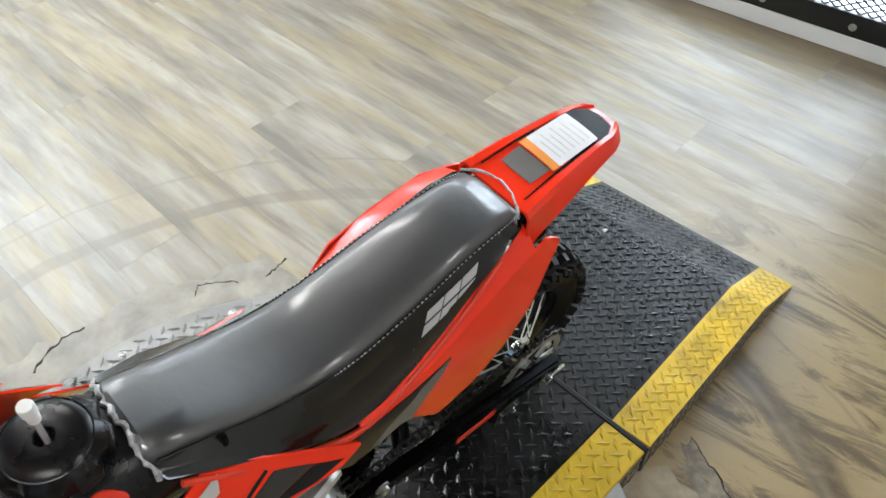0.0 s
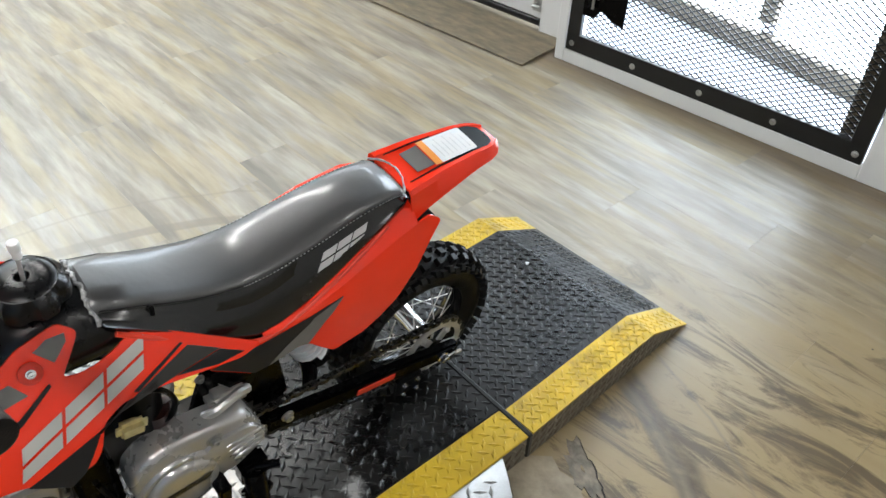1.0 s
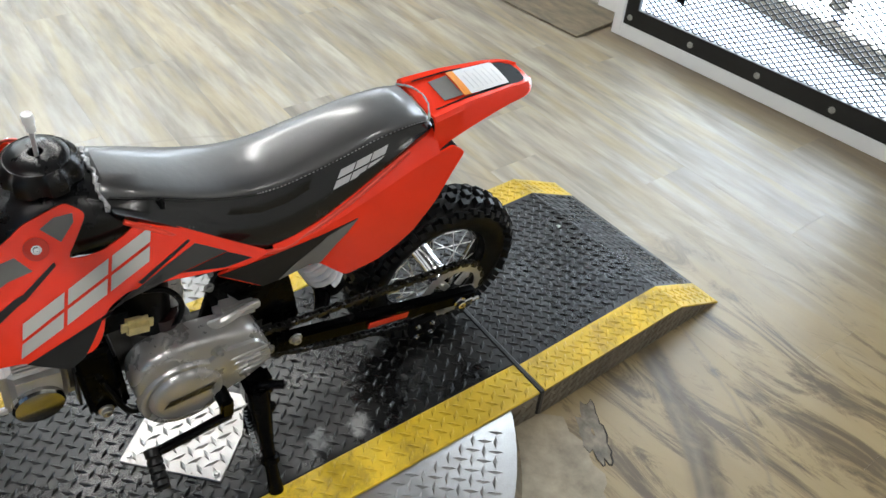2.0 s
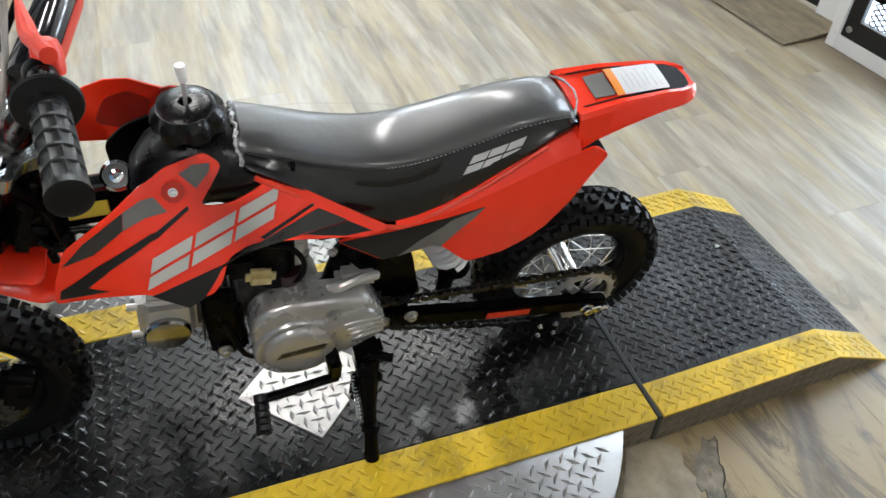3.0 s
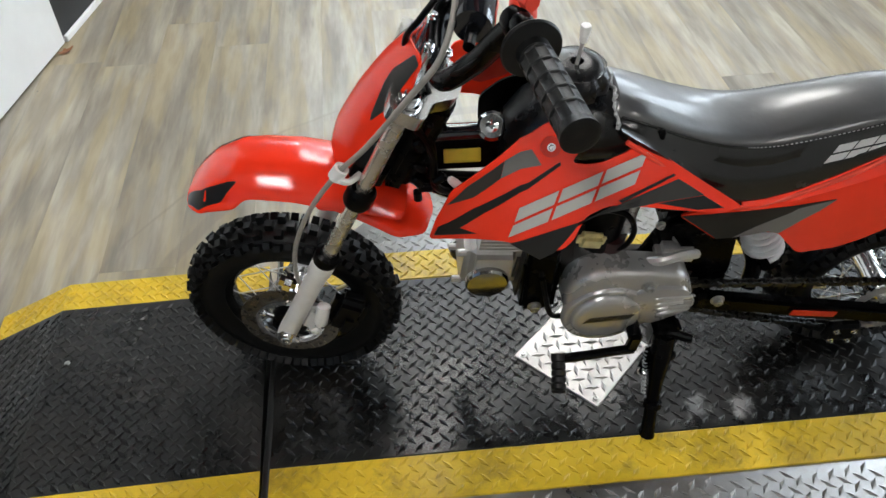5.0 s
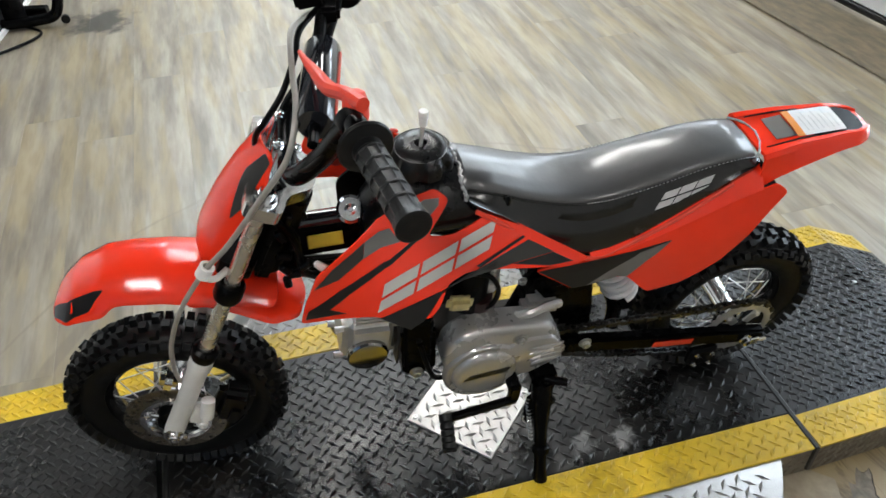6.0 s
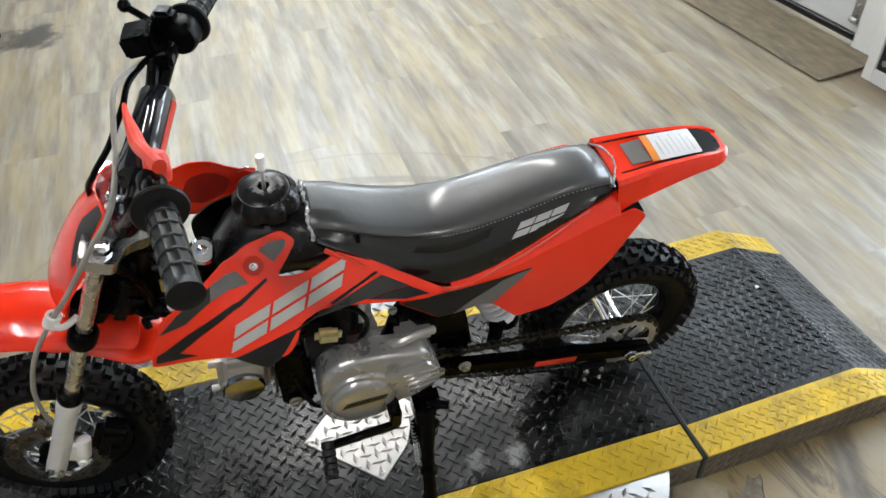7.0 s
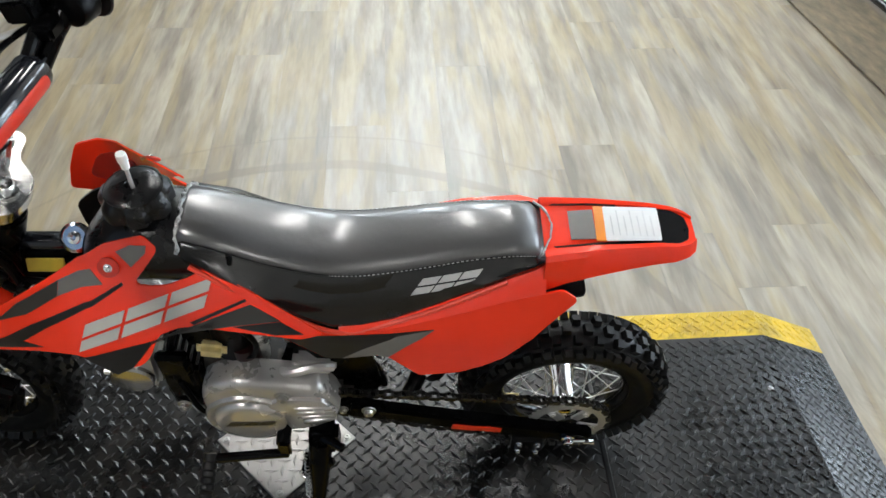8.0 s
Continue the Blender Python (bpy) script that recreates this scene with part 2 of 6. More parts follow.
def floor_material():
    m = bpy.data.materials.new("vinyl_plank")
    m.use_nodes = True
    nt = m.node_tree
    N, L = nt.nodes.new, nt.links.new
    b = nt.nodes["Principled BSDF"]
    geo, info = N("ShaderNodeNewGeometry"), N("ShaderNodeObjectInfo")
    off = N("ShaderNodeVectorMath")
    off.operation = "SCALE"
    cmb = N("ShaderNodeCombineXYZ")
    L(info.outputs["Random"], cmb.inputs[0])
    L(info.outputs["Random"], cmb.inputs[1])
    L(info.outputs["Random"], cmb.inputs[2])
    L(cmb.outputs[0], off.inputs[0])
    off.inputs["Scale"].default_value = 37.0
    lay = N("ShaderNodeMapping")
    lay.inputs["Rotation"].default_value = (0, 0, radians(LAY))
    L(geo.outputs["Position"], lay.inputs["Vector"])
    add = N("ShaderNodeVectorMath")
    L(lay.outputs[0], add.inputs[0])
    L(off.outputs[0], add.inputs[1])

    def noise_tex(scale, stretch, detail=6.0, rough=0.6, src=add.outputs[0]):
        mp = N("ShaderNodeMapping")
        mp.inputs["Scale"].default_value = stretch
        L(src, mp.inputs["Vector"])
        t = N("ShaderNodeTexNoise")
        t.inputs["Scale"].default_value, t.inputs["Detail"].default_value, t.inputs["Roughness"].default_value = scale, detail, rough
        L(mp.outputs[0], t.inputs["Vector"])
        return t.outputs["Fac"]

    def ramp(src, stops):
        r = N("ShaderNodeValToRGB")
        while len(r.color_ramp.elements) < len(stops):
            r.color_ramp.elements.new(0.5)
        for e, (p, c) in zip(r.color_ramp.elements, stops):
            e.position, e.color = p, (*c, 1)
        L(src, r.inputs[0])
        return r.outputs["Color"]

    def mix(a, c, f, mode="MIX"):
        x = N("ShaderNodeMix")
        x.data_type, x.blend_type = "RGBA", mode
        for s, v in (("A", a), ("B", c)):
            if isinstance(v, tuple):
                x.inputs[s].default_value = (*v, 1)
            else:
                L(v, x.inputs[s])
        if isinstance(f, float):
            x.inputs["Factor"].default_value = f
        else:
            L(f, x.inputs["Factor"])
        return x.outputs["Result"]

    def span(src, lo, hi, a=0.0, c=1.0):
        r = N("ShaderNodeMapRange")
        r.inputs["From Min"].default_value, r.inputs["From Max"].default_value = lo, hi
        r.inputs["To Min"].default_value, r.inputs["To Max"].default_value = a, c
        L(src, r.inputs["Value"])
        return r.outputs[0]

    broad = ramp(noise_tex(3.6, (4.4, 0.62, 1), 4, 0.56), [(0.34, (0.245, 0.215, 0.17)), (0.44, (0.345, 0.31, 0.25)), (0.51, (0.43, 0.39, 0.32)), (0.58, (0.50, 0.46, 0.385)), (0.67, (0.56, 0.52, 0.44))])
    warm = mix(broad, (0.50, 0.40, 0.205), span(noise_tex(3.6, (4.6, 0.62, 1), 3, 0.5), 0.47, 0.58, 0.0, 0.5))
    cool = mix(warm, (0.29, 0.272, 0.25), span(noise_tex(4.2, (4.0, 0.60, 1), 4, 0.55), 0.48, 0.64, 0.0, 0.55))
    fine = mix(cool, (0.62, 0.59, 0.55), span(noise_tex(14, (5, 0.6, 1), 2, 0.5), 0.45, 0.70, 0.0, 0.4), "MULTIPLY")
    tone = mix(fine, (0.78, 0.76, 0.73), span(info.outputs["Random"], 0, 1, 0.0, 0.6), "MULTIPLY")
    # oil and dirt near the platform's side, and worn brown patches
    sep = N("ShaderNodeSeparateXYZ")
    L(geo.outputs["Position"], sep.inputs[0])
    near = span(sep.outputs["Y"], 0.45, -0.15, 0.0, 1.0)
    dirt_n = span(noise_tex(2.2, (1.6, 1, 1), 9, 0.72, geo.outputs["Position"]), 0.38, 0.62)
    both = N("ShaderNodeMath")
    both.operation = "MULTIPLY"
    L(near, both.inputs[0])
    L(dirt_n, both.inputs[1])
    dirt = mix(tone, (0.20, 0.14, 0.07), span(both.outputs[0], 0, 1, 0, 0.4))
    # brown worn boards with dark swirls south of the ramp
    reach = N("ShaderNodeVectorMath")
    reach.operation = "DISTANCE"
    L(geo.outputs["Position"], reach.inputs[0])
    reach.inputs[1].default_value = (0.30, -0.35, 0.0)
    south = span(reach.outputs["Value"], 0.95, 0.40, 0.0, 1.0)
    worn = N("ShaderNodeMath")
    worn.operation = "MULTIPLY"
    L(south, worn.inputs[0])
    L(span(noise_tex(3.0, (1, 0.6, 1), 5, 0.6, geo.outputs["Position"]), 0.25, 0.5, 0.3, 0.75), worn.inputs[1])
    dirt = mix(dirt, (0.50, 0.385, 0.185), worn.outputs[0])
    swirl = N("ShaderNodeTexNoise")
    swirl.inputs["Scale"].default_value, swirl.inputs["Detail"].default_value = 4.4, 7.0
    swirl.inputs["Roughness"].default_value, swirl.inputs["Distortion"].default_value = 0.70, 0.9
    lie = N("ShaderNodeMapping")
    lie.inputs["Rotation"].default_value = (0, 0, radians(-26))
    lie.inputs["Scale"].default_value = (2.6, 0.7, 1)
    L(geo.outputs["Position"], lie.inputs["Vector"])
    L(lie.outputs[0], swirl.inputs["Vector"])
    dark = N("ShaderNodeMath")
    dark.operation = "MULTIPLY"
    L(south, dark.inputs[0])
    L(span(swirl.outputs["Fac"], 0.49, 0.60, 0.0, 0.85), dark.inputs[1])
    dirt = mix(dirt, (0.10, 0.065, 0.03), dark.outputs[0])
    # a scuffed ring round the turntable
    ctr = N("ShaderNodeVectorMath")
    ctr.operation = "DISTANCE"
    L(geo.outputs["Position"], ctr.inputs[0])
    ctr.inputs[1].default_value = (-0.587, 0.36, 0.0)
    wob = N("ShaderNodeMath")
    wob.operation = "MULTIPLY_ADD"
    L(noise_tex(3, (1, 1, 1), 3, 0.5, geo.outputs["Position"]), wob.inputs[0])
    wob.inputs[1].default_value = 0.06
    L(ctr.outputs["Value"], wob.inputs[2])
    rings = ramp(span(wob.outputs[0], 0.98, 1.20), [(0.0, (0, 0, 0)), (0.10, (0, 0, 0)), (0.14, (0.85, 0.85, 0.85)), (0.27, (0.8, 0.8, 0.8)), (0.31, (0.1, 0.1, 0.1)), (0.80, (0.06, 0.06, 0.06)), (0.835, (0.6, 0.6, 0.6)), (0.87, (0, 0, 0))])
    fade = N("ShaderNodeMath")
    fade.operation = "MULTIPLY"
    L(rings, fade.inputs[0])
    L(span(noise_tex(4, (1, 1, 1), 4, 0.6, geo.outputs["Position"]), 0.35, 0.6, 0.5, 0.85), fade.inputs[1])
    scuff = mix(dirt, (0.22, 0.19, 0.15), fade.outputs[0])
    # brown skid left by the turning ramp, south-east of the turntable
    side = N("ShaderNodeVectorMath")
    side.operation = "SUBTRACT"
    L(geo.outputs["Position"], side.inputs[0])
    side.inputs[1].default_value = (-0.587, 0.352, 0.0)
    turn = N("ShaderNodeVectorMath")
    turn.operation = "DOT_PRODUCT"
    L(side.outputs[0], turn.inputs[0])
    turn.inputs[1].default_value = (0.80, -0.60, 0.0)
    band = ramp(span(wob.outputs[0], 0.96, 1.14), [(0.0, (0, 0, 0)), (0.16, (0, 0, 0)), (0.30, (0.75, 0.75, 0.75)), (0.36, (0.25, 0.25, 0.25)), (0.46, (1, 1, 1)), (0.56, (0.9, 0.9, 0.9)), (0.66, (0.15, 0.15, 0.15)), (0.80, (0, 0, 0))])
    skid = N("ShaderNodeMath")
    skid.operation = "MULTIPLY"
    L(band, skid.inputs[0])
    L(span(turn.outputs["Value"], 0.88, 1.0, 0.0, 0.9), skid.inputs[1])
    skid_n = N("ShaderNodeMath")
    skid_n.operation = "MULTIPLY"
    L(skid.outputs[0], skid_n.inputs[0])
    L(span(noise_tex(9, (1, 1, 1), 6, 0.65, geo.outputs["Position"]), 0.32, 0.62, 0.25, 1.0), skid_n.inputs[1])
    scuff = mix(scuff, (0.085, 0.052, 0.018), skid_n.outputs[0])
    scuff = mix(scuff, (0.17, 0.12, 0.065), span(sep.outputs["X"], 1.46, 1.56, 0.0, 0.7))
    # a spilt stain by the far corner
    spot = N("ShaderNodeVectorMath")
    spot.operation = "DISTANCE"
    L(geo.outputs["Position"], spot.inputs[0])
    spot.inputs[1].default_value = (-1.2, 2.88, 0.0)
    edge = N("ShaderNodeMath")
    edge.operation = "MULTIPLY_ADD"
    L(noise_tex(7, (1, 1, 1), 5, 0.65, geo.outputs["Position"]), edge.inputs[0])
    edge.inputs[1].default_value = 0.38
    L(spot.outputs["Value"], edge.inputs[2])
    scuff = mix(scuff, (0.035, 0.03, 0.022), span(edge.outputs[0], 0.335, 0.27, 0.0, 0.88))
    # small dark specks
    vor = N("ShaderNodeTexVoronoi")
    vor.inputs["Scale"].default_value = 5.0
    L(geo.outputs["Position"], vor.inputs["Vector"])
    speck = span(vor.outputs["Distance"], 0.018, 0.010, 0.0, 0.8)
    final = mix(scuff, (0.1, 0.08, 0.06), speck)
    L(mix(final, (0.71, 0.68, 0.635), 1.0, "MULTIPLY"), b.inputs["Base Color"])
    b.inputs["Specular IOR Level"].default_value = 0.8
    L(span(noise_tex(6, (2, 0.6, 1), 5, 0.6, geo.outputs["Position"]), 0.3, 0.7, 0.34, 0.46), b.inputs["Roughness"])
    bp = N("ShaderNodeBump")
    bp.inputs["Strength"].default_value, bp.inputs["Distance"].default_value = 0.10, 0.002
    L(noise_tex(16, (3, 0.4, 1), 3, 0.5), bp.inputs["Height"])
    L(bp.outputs[0], b.inputs["Normal"])
    return m


PLANK = floor_material()


# ---- mesh helpers ----
def finish(name, bm, material, smooth=35):
    me = bpy.data.meshes.new(name)
    bmesh.ops.recalc_face_normals(bm, faces=bm.faces)
    bm.to_mesh(me)
    bm.free()
    me.materials.append(material)
    if smooth:
        me.shade_smooth()
        me.set_sharp_from_angle(angle=radians(smooth))
    return me


def part(name, bm, material, parent, label="", smooth=35):
    ob = new(name, finish(name, bm, material, smooth))
    ob.parent = parent
    if label:
        ob["label"] = label
    return ob


def thing(name, bm, material, label, category, group="", kind="", smooth=35):
    return tagged(new(name, finish(name, bm, material, smooth)), label, category, group, kind)


def box(bm, size, m=None, bevel=0.0, seg=1):
    g = bmesh.ops.create_cube(bm, size=1.0)
    bmesh.ops.scale(bm, vec=size, verts=g["verts"])
    if bevel:
        es = list({e for v in g["verts"] for e in v.link_edges})
        r = bmesh.ops.bevel(bm, geom=es, offset=bevel, segments=seg, affect="EDGES")
        vs = list({v for f in r["faces"] for v in f.verts} | {v for v in g["verts"] if v.is_valid})
    else:
        vs = g["verts"]
    if m is not None:
        bmesh.ops.transform(bm, matrix=m, verts=vs)
    return vs


def ring_frames(pts):
    pts = [Vector(p) for p in pts]
    out = []
    up = None
    for i, p in enumerate(pts):
        d = (pts[min(i + 1, len(pts) - 1)] - pts[max(i - 1, 0)]).normalized()
        if up is None:
            up = d.orthogonal().normalized()
        up = (up - d * up.dot(d)).normalized()
        out.append((p, up.copy(), d.cross(up)))
    return out


def curve_points(pts, n=6):
    """A smooth line through the points."""
    p = [Vector(q) for q in pts]
    out = []
    for i in range(len(p) - 1):
        a, b, c, d = p[max(i - 1, 0)], p[i], p[i + 1], p[min(i + 2, len(p) - 1)]
        for k in range(n):
            t = k / n
            out.append(0.5 * ((2 * b) + (c - a) * t + (2 * a - 5 * b + 4 * c - d) * t * t + (3 * b - a - 3 * c + d) * t ** 3))
    return out + [p[-1]]


def skin(bm, rings, caps=True, loop=False):
    """Joins rings of equal length into a surface."""
    vs = [[bm.verts.new(p) for p in r] for r in rings]
    pairs = list(zip(vs, vs[1:])) + ([(vs[-1], vs[0])] if loop else [])
    n = len(vs[0])
    for a, b in pairs:
        for i in range(n):
            bm.faces.new((a[i], a[(i + 1) % n], b[(i + 1) % n], b[i]))
    if caps and not loop:
        bm.faces.new(vs[0])
        bm.faces.new(vs[-1])


def tube(bm, pts, r, seg=10, radii=None):
    rings = []
    for i, (p, u, w) in enumerate(ring_frames(pts)):
        q = radii[i] if radii else r
        rings.append([p + (u * math.cos(2 * math.pi * k / seg) + w * math.sin(2 * math.pi * k / seg)) * q for k in range(seg)])
    skin(bm, rings)


def lathe(bm, profile, m, seg=40, loop=False):
    """Turns (radius, height) pairs round the z axis of m."""
    rings = [[m @ Vector((r * math.cos(2 * math.pi * k / seg), r * math.sin(2 * math.pi * k / seg), h)) for k in range(seg)] for r, h in profile]
    skin(bm, rings, caps=not loop, loop=loop)


def along(a, b):
    """The pose at a whose z axis points to b."""
    a, b = Vector(a), Vector(b)
    return Matrix.Translation(a) @ (b - a).to_track_quat("Z", "Y").to_matrix().to_4x4()


def rod(bm, a, b, r, seg=12, r2=None):
    m = along(a, b)
    lathe(bm, [(r, 0), (r2 or r, (Vector(b) - Vector(a)).length)], m, seg)


def bolt_head(bm, at, axis, r, h):
    m = along(at, Vector(at) + Vector(axis))
    lathe(bm, [(r * 1.5, 0), (r * 1.5, h * 0.25), (r, h * 0.3), (r, h * 0.9), (r * 0.85, h), (r * 0.45, h), (r * 0.4, h * 0.6)], m, 6 if r < 0.004 else 10)


def rounded(poly, r=0.01, n=3):
    """A polygon with its corners rounded."""
    out = []
    k = len(poly)
    for i in range(k):
        a, b, c = Vector(poly[i - 1]), Vector(poly[i]), Vector(poly[(i + 1) % k])
        q = min(r, (a - b).length * 0.4, (c - b).length * 0.4)
        p0, p1 = b + (a - b).normalized() * q, b + (c - b).normalized() * q
        for j in range(n + 1):
            t = j / n
            out.append(tuple((1 - t) ** 2 * p0 + 2 * t * (1 - t) * b + t * t * p1))
    return out


def sheet(bm, poly, fn, thick, grid=0.025, lift=0.0):
    """A curved sheet: the flat polygon (u, v), cut by a grid, laid onto fn(u, v, depth)."""
    tmp = bmesh.new()
    f = tmp.faces.new([tmp.verts.new((u, v, 0)) for u, v in poly])
    f.normal_update()
    us, vs = [p[0] for p in poly], [p[1] for p in poly]
    for lo, hi, nrm in ((min(us), max(us), (1, 0, 0)), (min(vs), max(vs), (0, 1, 0))):
        k = math.ceil(lo / grid)
        while k * grid < hi:
            co = Vector(nrm) * (k * grid + 0.0001)
            bmesh.ops.bisect_plane(tmp, geom=tmp.verts[:] + tmp.edges[:] + tmp.faces[:], plane_co=co, plane_no=nrm)
            k += 1
    faces = tmp.faces[:]
    if thick:
        r = bmesh.ops.extrude_face_region(tmp, geom=faces)
        for v in r["geom"]:
            if isinstance(v, bmesh.types.BMVert):
                v.co.z = 1.0
    idx = {}
    for v in tmp.verts:
        idx[v] = bm.verts.new(fn(v.co.x, v.co.y, -lift + v.co.z * thick))
    for f in tmp.faces:
        bm.faces.new([idx[v] for v in f.verts])
    tmp.free()

# ---- room ----
WALL_GREY = mat("pale_wall_paint", (0.72, 0.72, 0.71), 0.6, vary=0.05, scale=3)
FLOOR_W, FLOOR_E, FLOOR_S, FLOOR_N = -3.4, 2.6, -3.0, 6.0
bm = bmesh.new()
box(bm, (FLOOR_E - FLOOR_W, FLOOR_N - FLOOR_S, 0.1), Matrix.Translation(((FLOOR_E + FLOOR_W) / 2, (FLOOR_N + FLOOR_S) / 2, -0.056)))
floor = thing("floor", bm, PLANK, "weathered pale greige vinyl plank floor", "floor", kind="structure", smooth=0)

bm = bmesh.new()
box(bm, (FLOOR_E - FLOOR_W + 0.4, FLOOR_N - FLOOR_S + 0.4, 0.1), Matrix.Translation(((FLOOR_E + FLOOR_W) / 2, (FLOOR_N + FLOOR_S) / 2, 3.25)))
thing("ceiling", bm, CEILING, "dark painted workshop ceiling", "ceiling", kind="structure", smooth=0)

GX = 1.59           # the gate wall's face
JAMB_N = 1.115      # its end towards the roller door
bm = bmesh.new()
for y0, y1, z0, z1 in ((-3.0, -0.105, 0, 3.2), (-0.105, 1.072, 0, 0.055), (-0.105, 1.072, 2.05, 3.2), (1.072, JAMB_N, 0, 3.2)):
    box(bm, (0.12, y1 - y0, z1 - z0), Matrix.Translation((GX + 0.06, (y0 + y1) / 2, (z0 + z1) / 2)), 0.003)
thing("wall_east", bm, WALL_WHITE, "white painted wall with an opening for a mesh gate", "wall", kind="structure", smooth=0)
bm = bmesh.new()
box(bm, (0.06, 0.21, 3.2), Matrix.Translation((1.745, 1.185, 1.6)))
thing("wall_return", bm, WALL_WHITE, "short white wall end beside the roller door", "wall", kind="structure", smooth=0)
bm = bmesh.new()
box(bm, (FLOOR_E - FLOOR_W, 0.12, 3.2), Matrix.Translation(((FLOOR_E + FLOOR_W) / 2, FLOOR_N + 0.05, 1.6)))
thing("wall_north", bm, WALL_WHITE, "plain white painted workshop wall", "wall", kind="structure", smooth=0)
bm = bmesh.new()
box(bm, (FLOOR_E - FLOOR_W, 0.12, 3.2), Matrix.Translation(((FLOOR_E + FLOOR_W) / 2, FLOOR_S - 0.05, 1.6)))
thing("wall_south", bm, WALL_GREY, "plain pale painted workshop wall", "wall", kind="structure", smooth=0)

# garage door and its surround; the glowing panes, out of view, are added light
DAY = bpy.data.materials.new("glowing_pane")
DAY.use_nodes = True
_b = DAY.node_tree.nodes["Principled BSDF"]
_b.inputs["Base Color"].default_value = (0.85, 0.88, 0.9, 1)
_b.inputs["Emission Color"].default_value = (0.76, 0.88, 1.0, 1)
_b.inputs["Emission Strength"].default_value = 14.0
bm = bmesh.new()
for k in range(5):
    box(bm, (0.04, 2.75, 0.495), Matrix.Translation((1.745, 2.66, 0.31 + 0.5 * k)), 0.006)
box(bm, (0.03, 2.75, 2.5), Matrix.Translation((1.755, 2.66, 1.31)))
roller = thing("garage_door", bm, DOOR_WHITE, "closed white sectional garage door with glowing panes added above view", "garage door", kind="structure", smooth=0)
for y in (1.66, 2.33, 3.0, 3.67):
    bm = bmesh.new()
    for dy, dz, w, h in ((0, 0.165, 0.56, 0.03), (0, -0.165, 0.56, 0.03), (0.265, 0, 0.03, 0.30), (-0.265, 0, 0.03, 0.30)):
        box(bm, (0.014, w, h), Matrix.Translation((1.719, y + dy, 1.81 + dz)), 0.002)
    frame_ob = part("added_pane_frame", bm, WALL_WHITE, roller, smooth=0)
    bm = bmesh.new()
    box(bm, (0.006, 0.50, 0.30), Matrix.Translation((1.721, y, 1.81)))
    part("pane", bm, DAY, frame_ob, "unseen glowing pane added for bluish light", smooth=0)
bm = bmesh.new()
rod(bm, (1.735, 1.30, 0.045), (1.735, 4.03, 0.045), 0.017, 10)
part("bottom_seal", bm, SHADOW_GAP, roller, "black rubber bottom seal")
bm = bmesh.new()
box(bm, (0.008, 0.045, 0.19), Matrix.Translation((1.72, 1.312, 0.19)), 0.002)
for z in (0.13, 0.17, 0.27):
    bolt_head(bm, (1.716, 1.312, z), (-1, 0, 0), 0.006, 0.008)
rod(bm, (1.708, 1.295, 0.115), (1.708, 1.33, 0.115), 0.009)
part("corner_bracket", bm, BOLT, roller, "galvanised steel corner bracket")
bm = bmesh.new()
box(bm, (0.12, 4.7, 0.65), Matrix.Translation((1.80, 3.7, 2.88)))
box(bm, (0.12, 2.0, 2.56), Matrix.Translation((1.80, 5.05, 1.28)))
thing("wall_door_surround", bm, WALL_WHITE, "white painted wall round the garage door", "wall", kind="structure", smooth=0)
bm = bmesh.new()
box(bm, (0.30, 2.9, 0.008), pose(1.575, 2.60, 0.0095, 0, -1.2, 0), 0.002)
thing("plywood_threshold", bm, PLYWOOD, "brown plywood board laid along the garage door", "board", smooth=0)

# mesh gate
gate = tagged(new("mesh_gate"), "black steel framed gate with expanded metal mesh", "gate")
gate.location = (GX + 0.01, 0.4625, 0.05)


def gate_box(name, y0, y1, z0, z1, label=""):
    b = bmesh.new()
    box(b, (0.022, y1 - y0, z1 - z0), Matrix.Translation((0, (y0 + y1) / 2 - 0.4625, (z0 + z1) / 2 - 0.05)), 0.002)
    return part(name, b, MESH_BLACK, gate, label, smooth=0)


gate_box("bottom_rail", -0.10, 1.067, 0.056, 0.126)
gate_box("top_rail", -0.10, 1.067, 1.99, 2.05)
gate_box("side_rail", -0.10, -0.045, 0.118, 1.99)
gate_box("side_rail", 1.01, 1.067, 0.118, 1.99)
for y in np.linspace(-0.073, 1.04, 5):
    bm = bmesh.new()
    bolt_head(bm, (-0.011, y - 0.4625, 0.037), (-1, 0, 0), 0.008, 0.006)
    part("bolt", bm, BOLT, gate, "round zinc bolt head")


